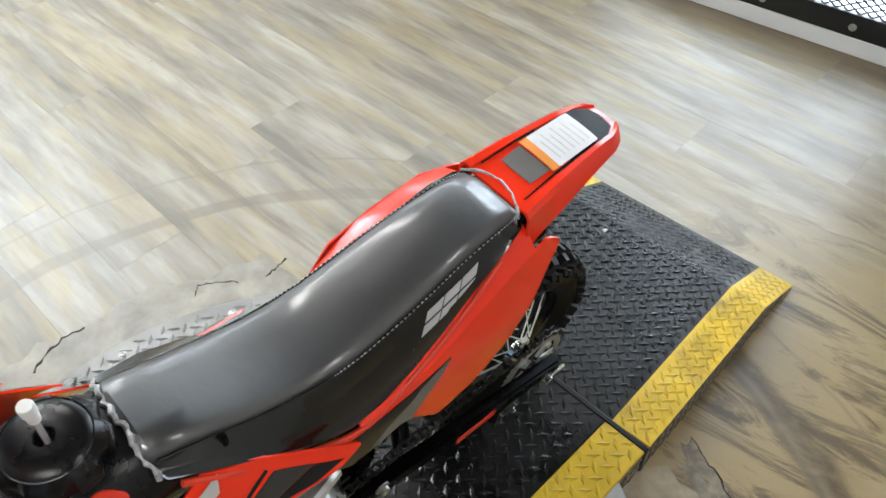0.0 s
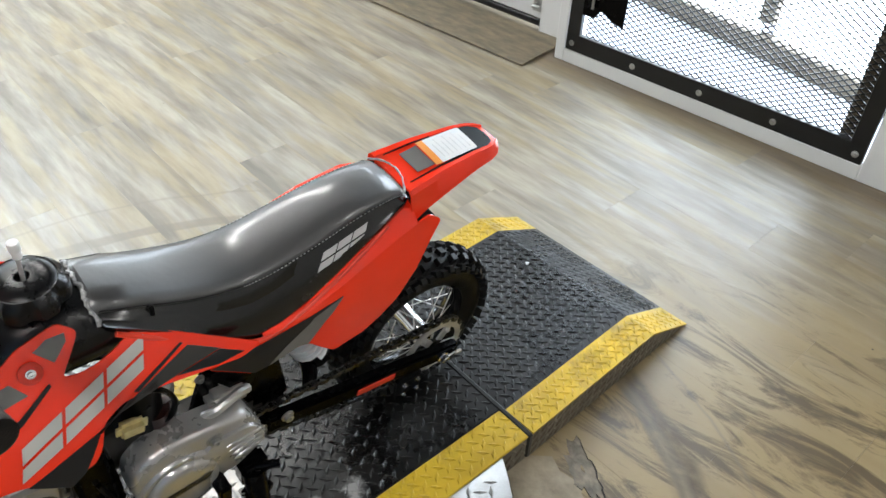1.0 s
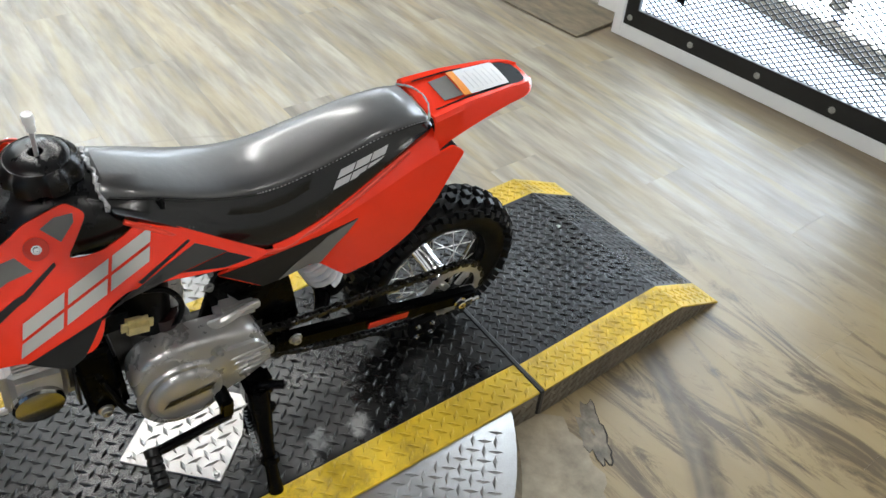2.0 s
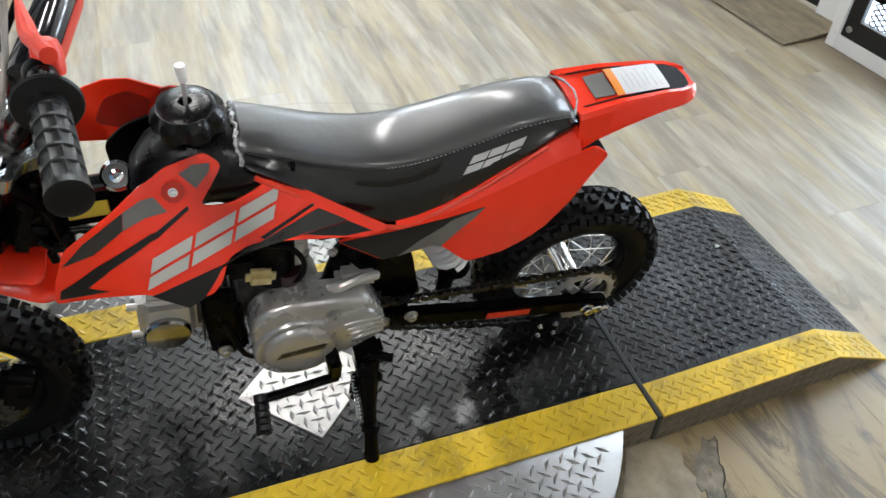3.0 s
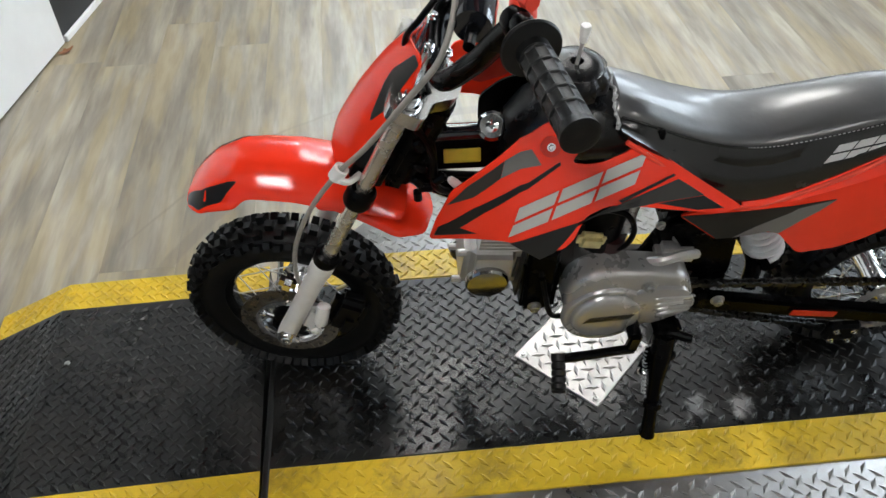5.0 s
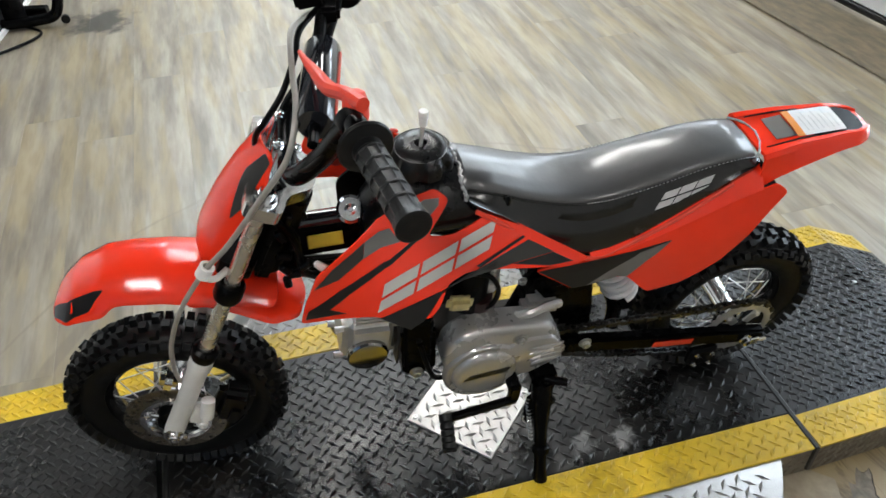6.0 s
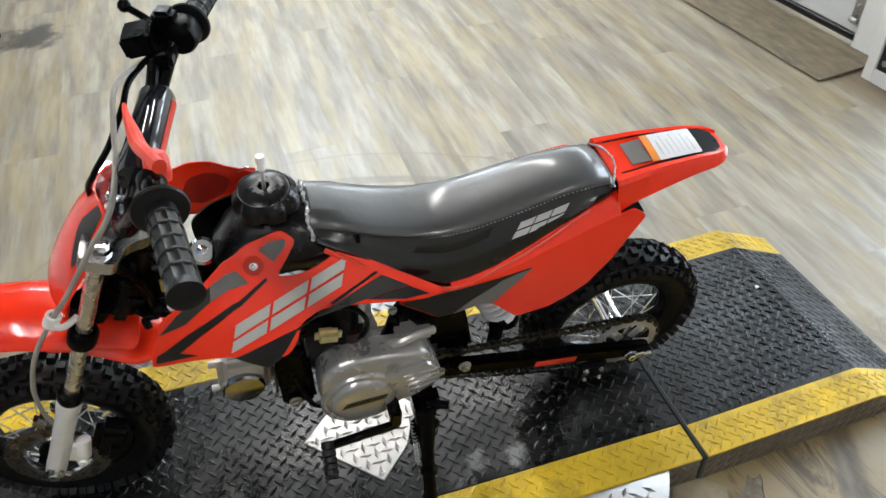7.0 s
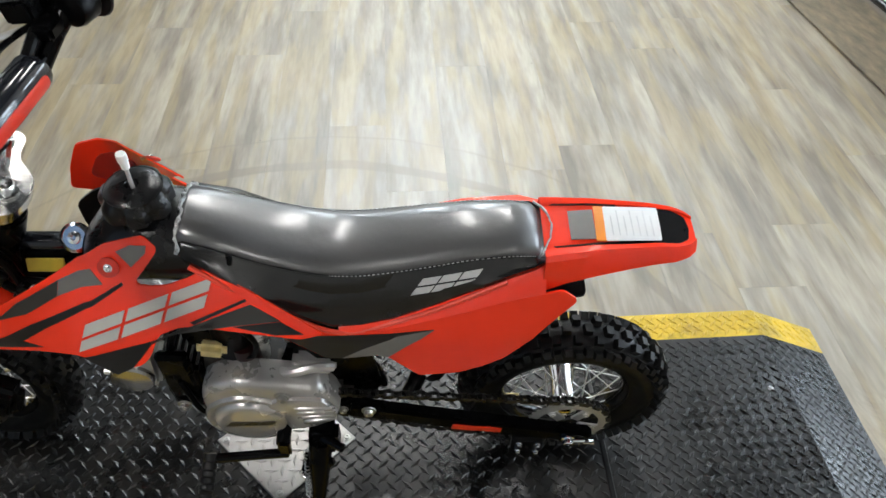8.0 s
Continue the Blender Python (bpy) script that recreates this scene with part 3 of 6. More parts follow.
def expanded_mesh():
    verts, faces = [], []
    dy, dz = 0.035, 0.0102
    th = 0.0022

    def strand(a, c):
        ay, az, cy, cz = *a, *c
        L = math.hypot(cy - ay, cz - az)
        ny, nz = -(cz - az) / L * th, (cy - ay) / L * th
        k = len(verts)
        for x in (-0.0015, 0.0015):
            verts.extend([(x, ay + ny, az + nz), (x, cy + ny, cz + nz), (x, cy - ny, cz - nz), (x, ay - ny, az - nz)])
        faces.extend([(k, k + 1, k + 2, k + 3), (k + 7, k + 6, k + 5, k + 4), (k, k + 4, k + 5, k + 1), (k + 2, k + 6, k + 7, k + 3)])
    ny, nz = int(1.07 / dy), int(1.4 / dz)
    for j in range(nz):
        for i in range(ny):
            y, z = -0.06 - 0.4625 + i * dy, 0.066 + j * dz
            if j % 2 == 0:
                strand((y, z), (y + dy / 2, z + dz))
                strand((y + dy / 2, z + dz), (y + dy, z))
            else:
                strand((y, z + dz), (y + dy / 2, z))
                strand((y + dy / 2, z), (y + dy, z + dz))
    me = bpy.data.meshes.new("mesh_panel")
    me.from_pydata(verts, [], faces)
    me.materials.append(MESH_BLACK)
    ob = new("mesh_panel", me)
    ob.parent = gate
    tagged(ob, "black expanded metal mesh", kind="stuff")


expanded_mesh()
bm = bmesh.new()
sheet(bm, rounded([(0.545, 0.345), (0.43, 0.35), (0.365, 0.31), (0.365, 0.16), (0.41, 0.175), (0.47, 0.20), (0.49, 0.165), (0.545, 0.165)], 0.006), lambda u, v, w: Vector((-0.016 + w, u, v)), 0.004, 0.5)
latch = part("latch_plate", bm, STEEL_BLACK, gate, "black steel latch plate", smooth=0)
bm = bmesh.new()
rod(bm, (-0.026, 0.56, 0.262), (-0.026, 0.47, 0.258), 0.007, 12)
rod(bm, (-0.026, 0.50, 0.260), (-0.030, 0.497, 0.205), 0.005, 10)
for y in (0.545, 0.485):
    box(bm, (0.016, 0.014, 0.034), Matrix.Translation((-0.022, y, 0.260)), 0.003)
part("slide_bolt", bm, BOLT, latch, "zinc slide bolt with a turned-down handle")

# the bright porch beyond the gate
bm = bmesh.new()
box(bm, (1.6, 2.6, 0.02), Matrix.Translation((1.712 + 0.8, 0.0, 0.0)))
thing("porch_floor", bm, OUT_FLOOR, "pale bluish porch floor in daylight", "floor", kind="structure", smooth=0)
window = tagged(new("window_1"), "white frosted window wall in weathered wooden posts", "window", kind="structure")
window.matrix_world = Matrix.Translation((2.16, 0.25, 0)) @ Matrix.Rotation(radians(-13), 4, "Z")
bm = bmesh.new()
box(bm, (0.07, 2.6, 0.09), Matrix.Translation((0, 0, 0.045)), 0.004)
part("window_sill", bm, POST_WOOD, window, smooth=0)
for y in (-1.0, -0.36, 0.29, 0.86):
    bm = bmesh.new()
    box(bm, (0.06, 0.07, 2.4), Matrix.Translation((0, y, 1.35)), 0.004)
    part("post", bm, POST_WOOD, window, smooth=0)
for y0, y1 in ((-1.3, -1.035), (-0.965, -0.395), (-0.325, 0.255), (0.325, 0.825), (0.895, 1.2)):
    bm = bmesh.new()
    box(bm, (0.012, y1 - y0, 2.3), Matrix.Translation((0.01, (y0 + y1) / 2, 1.24)))
    part("pane", bm, DAY, window, smooth=0)

# west side: white panel, dark panel with a white base, white cabinet
WEST = Matrix.Translation((-1.835, 2.05, 0)) @ Matrix.Rotation(radians(-16), 4, "Z")
bm = bmesh.new()
box(bm, (0.12, 6.0, 3.2), WEST @ Matrix.Translation((-0.05, 0.6, 1.6)))
thing("wall_west", bm, WALL_DARK, "dark grey panelled wall", "wall", kind="structure", smooth=0)
bm = bmesh.new()
box(bm, (0.014, 2.4, 0.022), WEST @ Matrix.Translation((0.018, 1.2, 0.011)), 0.003)
thing("baseboard", bm, WALL_WHITE, "white painted baseboard", "baseboard", kind="structure", smooth=0)
bm = bmesh.new()
box(bm, (0.05, 1.4, 2.1), WEST @ Matrix.Translation((-0.004, -0.712, 1.054)), 0.004)
thing("door_1", bm, WALL_WHITE, "plain white painted door panel standing just above the floor", "door", kind="structure", smooth=0)
bm = bmesh.new()
box(bm, (0.35, 0.4, 0.9), Matrix.Translation((-1.75, 2.97, 0.45)) @ Matrix.Rotation(radians(-16), 4, "Z"), 0.006)
thing("white_cabinet", bm, WALL_WHITE, "white painted cabinet against the wall", "cabinet", smooth=0)


# a curled dry leaf at the foot of the door
LEAF = mat("dry_leaf_brown", (0.23, 0.085, 0.03), 0.6, vary=0.4, scale=120, bump=0.3, bump_scale=200)
bm = bmesh.new()
outline = [(0.026 * math.cos(a) * (1 + 0.25 * math.cos(3 * a)), 0.013 * math.sin(a) * (1 + 0.3 * math.cos(5 * a))) for a in np.linspace(0, 2 * math.pi, 22, endpoint=False)]
sheet(bm, outline, lambda u, v, w: Vector((u, v, 0.001 + 10 * u * u + 22 * v * v - w)), 0.0008, 0.01)
bmesh.ops.transform(bm, matrix=pose(-1.812, 1.972, 0.001, 0, 0, 40), verts=bm.verts)
thing("dry_leaf", bm, LEAF, "small rusty brown curled dry leaf on the floor", "leaf")

# black machine stand in the far corner
stand = tagged(new("machine_stand"), "black tubular machine stand with a trailing cable", "stand")
stand.location = (-1.45, 2.92, 0)
bm = bmesh.new()
tube(bm, curve_points([(-0.2, 0.02, 0.03), (0.0, 0.0, 0.03), (0.09, 0.0, 0.05), (0.12, 0.03, 0.16), (0.12, 0.08, 0.34), (0.1, 0.1, 0.5)], 6), 0.022, 10)
part("leg", bm, STEEL_BLACK, stand)
bm = bmesh.new()
box(bm, (0.4, 0.05, 0.05), Matrix.Translation((0.0, 0.12, 0.36)), 0.006)
part("crossbar", bm, STEEL_BLACK, stand)
bm = bmesh.new()
box(bm, (0.26, 0.05, 0.05), Matrix.Translation((-0.07, 0.12, 0.026)) @ Matrix.Rotation(radians(-14), 4, "Z"), 0.006)
part("base_bar", bm, STEEL_BLACK, stand)
bm = bmesh.new()
lathe(bm, [(0.02, 0), (0.05, 0.01), (0.05, 0.12), (0.03, 0.14)], Matrix.Translation((-0.08, 0.08, 0.0)), 20)
part("motor", bm, BLACK, stand)
bm = bmesh.new()
lathe(bm, [(0.008, -0.008), (0.018, -0.008), (0.018, 0.008), (0.008, 0.008)], pose(0.12, 0.0, 0.02, 90, 0, 0), 16)
part("caster", bm, RUBBER, stand)
bm = bmesh.new()
tube(bm, curve_points([(-0.08, 0.05, 0.008), (0.02, -0.08, 0.008), (-0.1, -0.2, 0.008), (-0.35, -0.3, 0.008), (-0.5, -0.2, 0.008)], 8), 0.006, 8)
part("cable", bm, BLACK, stand)

# unseen ceiling lamps; the last two are fill added for the bike's side
LAMPS = [(0.6, 2.7, 0.14, 1.6), (-0.45, 2.4, 0.11, 1.5), (0.1, 4.2, 0.12, 1.4), (-0.7, 5.2, 0.26, 1.2), (0.6, 5.2, 0.38, 1.2), (-2.0, -0.9, 0.30, 1.0), (0.35, -2.2, 0.10, 0.9)]


def tube_glow(name, colour):
    m = bpy.data.materials.new(name)
    m.use_nodes = True
    b = m.node_tree.nodes["Principled BSDF"]
    b.inputs["Emission Color"].default_value = (*colour, 1)
    b.inputs["Emission Strength"].default_value = 50.0
    return m


WARM_TUBE, COOL_TUBE = tube_glow("warm_white_tube", (1.0, 0.985, 0.955)), tube_glow("cool_white_tube", (0.84, 0.94, 1.0))


def unseen_ceiling_lamp(x, y, w, l):
    lamp = tagged(new("unseen_ceiling_lamp"), "white fluorescent ceiling lamp, unseen, placed to light the room", "lamp", "ceiling lamps")
    lamp.location = (x, y, 3.2)
    b = bmesh.new()
    box(b, (w + 0.04, l + 0.04, 0.05), Matrix.Translation((0, 0, -0.026)), 0.005)
    part("housing", b, WALL_WHITE, lamp, smooth=0)
    b = bmesh.new()
    box(b, (w, l, 0.02), Matrix.Translation((0, 0, -0.063)), 0.004)
    part("diffuser", b, COOL_TUBE if y > 4 else WARM_TUBE, lamp, "glowing diffuser", smooth=0)


for x, y, w, l in LAMPS:
    unseen_ceiling_lamp(x, y, w, l)

# ---- platform and turntable ----
TOP = 0.086
MID = Matrix.Translation((0, 0, 0)) @ Matrix.Rotation(radians(-6.2), 4, "Z")


def lozenges(bounds, fn, pitch=0.031, inside=None, size=(0.0145, 0.0050), h=0.0026):
    """Raised lozenges in alternating directions on (u, v), laid onto fn(u, v, height)."""
    verts, faces = [], []
    u0, u1, v0, v1 = bounds
    c45 = math.sqrt(0.5)
    for j in range(int((v1 - v0) / pitch * 2) + 1):
        for i in range(int((u1 - u0) / pitch) + 1):
            u, v = u0 + (i + 0.5 * (j % 2)) * pitch, v0 + j * pitch / 2
            if not (u0 + 0.008 < u < u1 - 0.008 and v0 + 0.008 < v < v1 - 0.008) or (inside and not inside(u, v)):
                continue
            s = 1 if j % 2 else -1
            k = len(verts)
            a, b = size
            for p, q, z in ((-a, 0, 0), (0, -b, 0), (a, 0, 0), (0, b, 0), (-a * 0.5, 0, h), (a * 0.5, 0, h)):
                verts.append(fn(u + (p - s * q) * c45, v + (s * p + q) * c45, z))
            faces.extend([(k, k + 1, k + 5, k + 4), (k + 1, k + 2, k + 5), (k + 2, k + 3, k + 4, k + 5), (k + 3, k, k + 4)])
    return verts, faces


def treads(parent, material, bounds, fn, inside=None, pitch=0.031):
    v, f = lozenges(bounds, fn, pitch, inside)
    me = bpy.data.meshes.new("treads")
    me.from_pydata(v, [], f)
    me.materials.append(material)
    ob = new("treads", me)
    ob.parent = parent
    tagged(ob, "raised lozenge treads", kind="stuff")


# turntable disc
DISC = Vector((-0.587, 0.352, 0))
disc = tagged(new("turntable"), "round turntable of bare aluminium tread plate", "turntable")
disc.location = DISC
bm = bmesh.new()
lathe(bm, [(0.55, 0.0), (0.55, TOP - 0.02), (0.61, TOP - 0.016), (0.611, TOP - 0.008), (0.608, TOP - 0.006)], Matrix.Identity(4), 128)
part("disc", bm, PLATE_ALU, disc, "bare aluminium disc")
treads(disc, PLATE_ALU, (-0.61, 0.61, -0.61, 0.61), lambda u, v, z: (u, v, TOP - 0.006 + z), lambda u, v: u * u + v * v < 0.35 and abs(-0.108 * u - 0.994 * v) > 0.30)
for k in range(16):
    a = 2 * math.pi * (k + 0.45) / 16
    bm = bmesh.new()
    bolt_head(bm, (0.578 * math.cos(a), 0.578 * math.sin(a), TOP - 0.006), (0, 0, 1), 0.006, 0.005)
    part("bolt", bm, BOLT, disc)

# centre strip
LENGTH, WIDTH, STRIPE = 1.225, 0.61, 0.088
centre = tagged(new("platform_centre"), "black tread plate platform strip with yellow painted edges", "platform")
centre.matrix_world = MID


def slab(name, parent, u0, u1, v0, v1, z0, z1, material, bevel=0.002):
    b = bmesh.new()
    box(b, (u1 - u0, v1 - v0, z1 - z0), Matrix.Translation(((u0 + u1) / 2, (v0 + v1) / 2, (z0 + z1) / 2)), bevel)
    return part(name, b, material, parent, smooth=0)


G = 0.006
flat = lambda u, v, z: (u, v, TOP + z)
slab("deck", centre, -LENGTH - G, -G, STRIPE, WIDTH - STRIPE, TOP - 0.005, TOP, PLATE_BLACK)
slab("edge_stripe", centre, -LENGTH - G, -G, 0, STRIPE, TOP - 0.005, TOP, PLATE_YELLOW)
slab("edge_stripe", centre, -LENGTH - G, -G, WIDTH - STRIPE, WIDTH, TOP - 0.005, TOP, PLATE_YELLOW)
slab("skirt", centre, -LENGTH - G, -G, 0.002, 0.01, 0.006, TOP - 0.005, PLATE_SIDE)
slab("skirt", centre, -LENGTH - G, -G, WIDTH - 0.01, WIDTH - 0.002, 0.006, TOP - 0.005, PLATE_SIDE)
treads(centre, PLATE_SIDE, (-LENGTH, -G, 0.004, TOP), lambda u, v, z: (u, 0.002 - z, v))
treads(centre, PLATE_BLACK, (-LENGTH, -G, STRIPE, WIDTH - STRIPE), flat)
treads(centre, PLATE_YELLOW, (-LENGTH, -G, 0, STRIPE), flat)
treads(centre, PLATE_YELLOW, (-LENGTH, -G, WIDTH - STRIPE, WIDTH), flat)

# polished square plate let into the middle
inlay = tagged(new("inlay_plate"), "square of polished tread plate bolted to the platform", "plate")
inlay.matrix_world = Matrix.Translation((-0.590, 0.352, TOP)) @ Matrix.Rotation(radians(38.5), 4, "Z")
HALF = 0.096
bm = bmesh.new()
box(bm, (2 * HALF, 2 * HALF, 0.004), Matrix.Translation((0, 0, 0.0025)), 0.0015)
part("plate", bm, PLATE_BRIGHT, inlay, smooth=0)
treads(inlay, PLATE_BRIGHT, (-HALF, HALF, -HALF, HALF), lambda u, v, z: (u, v, 0.0045 + z))
for u, v in ((1, 1), (1, -1), (-1, 1), (-1, -1)):
    bm = bmesh.new()
    bolt_head(bm, (u * 0.083, v * 0.083, 0.0045), (0, 0, 1), 0.005, 0.005)
    part("bolt", bm, BOLT, inlay)

# ramps
RAMP_FLAT, RAMP_END = 0.435, 0.605


def ramp(name, m, mirror):
    """A ramp section: u runs out from the seam, v across."""
    ob = tagged(new(name), "black tread plate loading ramp with yellow edges and sloping end", "ramp", "loading ramps")
    ob.matrix_world = m
    s = -1 if mirror else 1

    def height(u):
        return TOP if u < RAMP_FLAT else TOP - (TOP - 0.006) * (u - RAMP_FLAT) / (RAMP_END - RAMP_FLAT)

    def fn(u, v, z):
        return Vector((s * u, v, height(u) + z))
    strips = ((0.0, 0.08, PLATE_YELLOW, "edge_stripe"), (0.08, 0.515, PLATE_BLACK, "deck"), (0.515, 0.59, PLATE_YELLOW, "edge_stripe"))
    for v0, v1, material, nm in strips:
        b = bmesh.new()
        rows = []
        for u in (G, RAMP_FLAT, RAMP_END):
            rows.append([b.verts.new(fn(u, v, z)) for v, z in ((v0, 0), (v1, 0), (v1, -0.005), (v0, -0.005))])
        for a, c in zip(rows, rows[1:]):
            for i in range(4):
                b.faces.new((a[i], a[(i + 1) % 4], c[(i + 1) % 4], c[i]))
        b.faces.new(rows[0])
        b.faces.new(rows[-1])
        part(nm, b, material, ob, smooth=0)
        treads(ob, material, (G, RAMP_END, v0, v1), fn, pitch=0.026)
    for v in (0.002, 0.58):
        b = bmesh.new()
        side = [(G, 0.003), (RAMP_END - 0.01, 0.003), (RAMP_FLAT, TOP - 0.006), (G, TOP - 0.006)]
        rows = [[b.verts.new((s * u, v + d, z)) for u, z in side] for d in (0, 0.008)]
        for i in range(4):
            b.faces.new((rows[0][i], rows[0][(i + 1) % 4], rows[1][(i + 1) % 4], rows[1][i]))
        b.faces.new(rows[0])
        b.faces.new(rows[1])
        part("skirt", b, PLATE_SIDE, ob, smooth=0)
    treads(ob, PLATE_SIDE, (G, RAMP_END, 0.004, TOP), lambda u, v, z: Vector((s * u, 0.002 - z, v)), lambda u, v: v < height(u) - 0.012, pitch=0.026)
    slab("end_plate", ob, *sorted((s * G, s * (G + 0.005))), 0.012, 0.578, 0.004, TOP - 0.006, SHADOW_GAP)
    bm2 = bmesh.new()
    bolt_head(bm2, fn(0.395, 0.37, 0), (0, 0, 1), 0.004, 0.003)
    part("bolt", bm2, BOLT, ob)


ramp("ramp", MID @ Matrix.Rotation(radians(2.2), 4, "Z"), False)
ramp("ramp", MID @ Matrix.Translation((-LENGTH - 2 * G, 0.005, 0)) @ Matrix.Rotation(radians(1.5), 4, "Z"), True)
# dark strips in the two seams
for u in (-G / 2, -LENGTH - 1.5 * G):
    bm = bmesh.new()
    box(bm, (0.013, WIDTH + 0.006, 0.075), MID @ Matrix.Translation((u, WIDTH / 2, TOP - 0.035)), 0.003)
    thing("seam_strip", bm, SHADOW_GAP, "dark rubber strip in the platform seam", "strip", "seam strips", smooth=0)


# ---- broken floor round the turntable ----
def ring_point(r, a):
    return Vector((DISC.x + r * math.cos(a), DISC.y + r * math.sin(a), 0))


def broken_ring(seed, a0, a1, n, material):
    """Cement filling between the turntable and the planks."""
    rng = random.Random(seed)
    b = bmesh.new()
    inner, outer = [], []
    for k in range(n + 1):
        a = radians(a0 + (a1 - a0) * k / n)
        w = rng.uniform(-0.005, 0.005) + 0.016 * math.sin(k * 0.55 + seed) + 0.008 * math.sin(k * 1.7)
        rise = 0.67 + 0.115 * min(1.0, k / 5, (n - k) / 5) ** 0.5
        inner.append(ring_point(0.63, a) + Vector((0, 0, 0.0006)))
        outer.append(ring_point(rise + w, a) + Vector((0, 0, 0.0008)))
    vi, vo = [b.verts.new(p) for p in inner], [b.verts.new(p) for p in outer]
    low = [b.verts.new(p - Vector((0, 0, 0.004))) for p in outer]
    for k in range(n):
        b.faces.new((vi[k], vi[k + 1], vo[k + 1], vo[k]))
        b.faces.new((vo[k], vo[k + 1], low[k + 1], low[k]))
    patch = thing("cement_patch", b, material, "grey brown cement filling with dark cracks beside the turntable", "floor patch", kind="structure", smooth=0)
    return patch


def crack_run(patch, seed, polar, gap):
    """A jagged dark crack through points given as radius and angle about the turntable."""
    rng = random.Random(seed)
    b = bmesh.new()
    pts = []
    for (r0, a0), (r1, a1) in zip(polar, polar[1:]):
        for k in range(5):
            t = k / 5
            pts.append(ring_point(r0 + (r1 - r0) * t + rng.uniform(-0.004, 0.004), radians(a0 + (a1 - a0) * t)) + Vector((0, 0, 0.0008)))
    tube(b, pts, 0.003, 5, [gap * rng.uniform(0.25, 1.0) for _ in pts])
    part("crack", b, CRACK, patch, "dark jagged crack")


broken_ring(21, -30, -75, 30, CEMENT)
north_fill = broken_ring(5, 42, 112, 42, CEMENT_PALE)
crack_run(north_fill, 1, [(0.743, 90.2), (0.764, 87.3), (0.778, 83.9), (0.773, 79.3)], 0.004)
crack_run(north_fill, 7, [(0.726, 62.2), (0.756, 61.2), (0.750, 57.5), (0.731, 53.6)], 0.0022)
crack_run(north_fill, 9, [(0.736, 49.5), (0.760, 47.5), (0.790, 45.6)], 0.003)


def broken_hollow(centre, turn, long, wide, seed):
    """A dark broken hollow in the cement with a jagged raised rim on its outer side."""
    rng = random.Random(seed)
    m = Matrix.Translation(centre) @ Matrix.Rotation(turn, 4, "Z")
    rim = []
    for k in range(40):
        a = 2 * math.pi * k / 40
        q = 1 + 0.14 * math.sin(3 * a + seed) + 0.10 * math.sin(7 * a) + rng.uniform(-0.13, 0.13)
        rim.append(Vector((long * q * math.cos(a), wide * q * math.sin(a), 0.0)))
    b = bmesh.new()
    rings = [[m @ (p * f + Vector((0, 0, z))) for p in rim] for f, z in ((1.0, 0.0018), (0.82, 0.0014), (0.5, 0.0012), (0.12, 0.0012))]
    skin(b, rings, caps=False)
    hollow = thing("cement_hollow", b, HOLLOW, "dark broken hollow in the cement beside the platform", "floor patch", kind="structure")
    b = bmesh.new()
    run = [m @ (rim[k % 40] + Vector((0, 0, 0.0018))) for k in range(12, 40)]
    tube(b, run, 0.003, 6, [0.0004 + 0.0016 * abs(math.sin(0.12 * k)) * rng.uniform(0.2, 1.2) for k in range(28)])
    part("crack", b, CRACK, hollow, "dark broken edge")


HOLLOW = mat("dark_broken_cement", (0.20, 0.172, 0.13), 0.6, vary=0.7, scale=22, bump=0.8, bump_scale=90, rvary=0.2)
broken_hollow((0.062, -0.100, 0.0), radians(58), 0.078, 0.026, 3)

# weathered lining in the gate's opening
bm = bmesh.new()
box(bm, (0.085, 0.045, 1.99), Matrix.Translation((1.665, -0.020, 1.05)), 0.003)
thing("gate_lining", bm, POST_WOOD, "weathered brown timber lining in the gate opening", "trim", kind="structure", smooth=0)

# ---- motorcycle ----
# Local frame: x to the rear, -y is the left side, z up, origin where the rear tyre stands.
bike = tagged(new("dirt_bike"), "small red dirt bike with grey seat leaning on its side stand", "motorcycle")
BIKE = Matrix.Translation((-0.09, 0.315, TOP)) @ Matrix.Rotation(radians(-7.7), 4, "Z") @ Matrix.Rotation(radians(8.5), 4, "X")
bike.matrix_world = BIKE

# steering: the front end turned to the right
FA = Vector((-1.040, 0, 0.193))               # front axle, straight ahead
FORK = Vector((0.407, 0, 0.914)).normalized()  # along the fork legs
STEM = FA + FORK * 0.52 + Vector((0.037, 0, -0.016))
STEER = Matrix.Translation(STEM + Vector((0, 0.012, 0))) @ Matrix.Rotation(radians(-8.0), 4, FORK) @ Matrix.Translation(-STEM)
RA = Vector((0.018, -0.004, 0.191))            # rear axle


def move(bm, m):
    bmesh.ops.transform(bm, matrix=m, verts=bm.verts)
    return bm


# -- wheels --
def knob_mesh(w, l, h):
    bm = bmesh.new()
    vs = [bm.verts.new(c) for c in ((-l, -w, -0.006), (l, -w, -0.006), (l, w, -0.006), (-l, w, -0.006), (-l * 0.82, -w * 0.85, h), (l * 0.82, -w * 0.85, h), (l * 0.82, w * 0.85, h), (-l * 0.82, w * 0.85, h))]
    for q in ((0, 1, 2, 3), (7, 6, 5, 4), (0, 4, 5, 1), (1, 5, 6, 2), (2, 6, 7, 3), (3, 7, 4, 0)):
        bm.faces.new([vs[i] for i in q])
    return finish("tread_block", bm, RUBBER, smooth=0)


def knob(root, me, R, ang, y, tilt):
    """A tread block at an angle round the y axis."""
    ob = new("tread_block", me)
    ob.parent = root
    ob.matrix_basis = Matrix.Rotation(ang, 4, "Y") @ Matrix.Translation((0, y, R)) @ Matrix.Rotation(tilt, 4, "X")


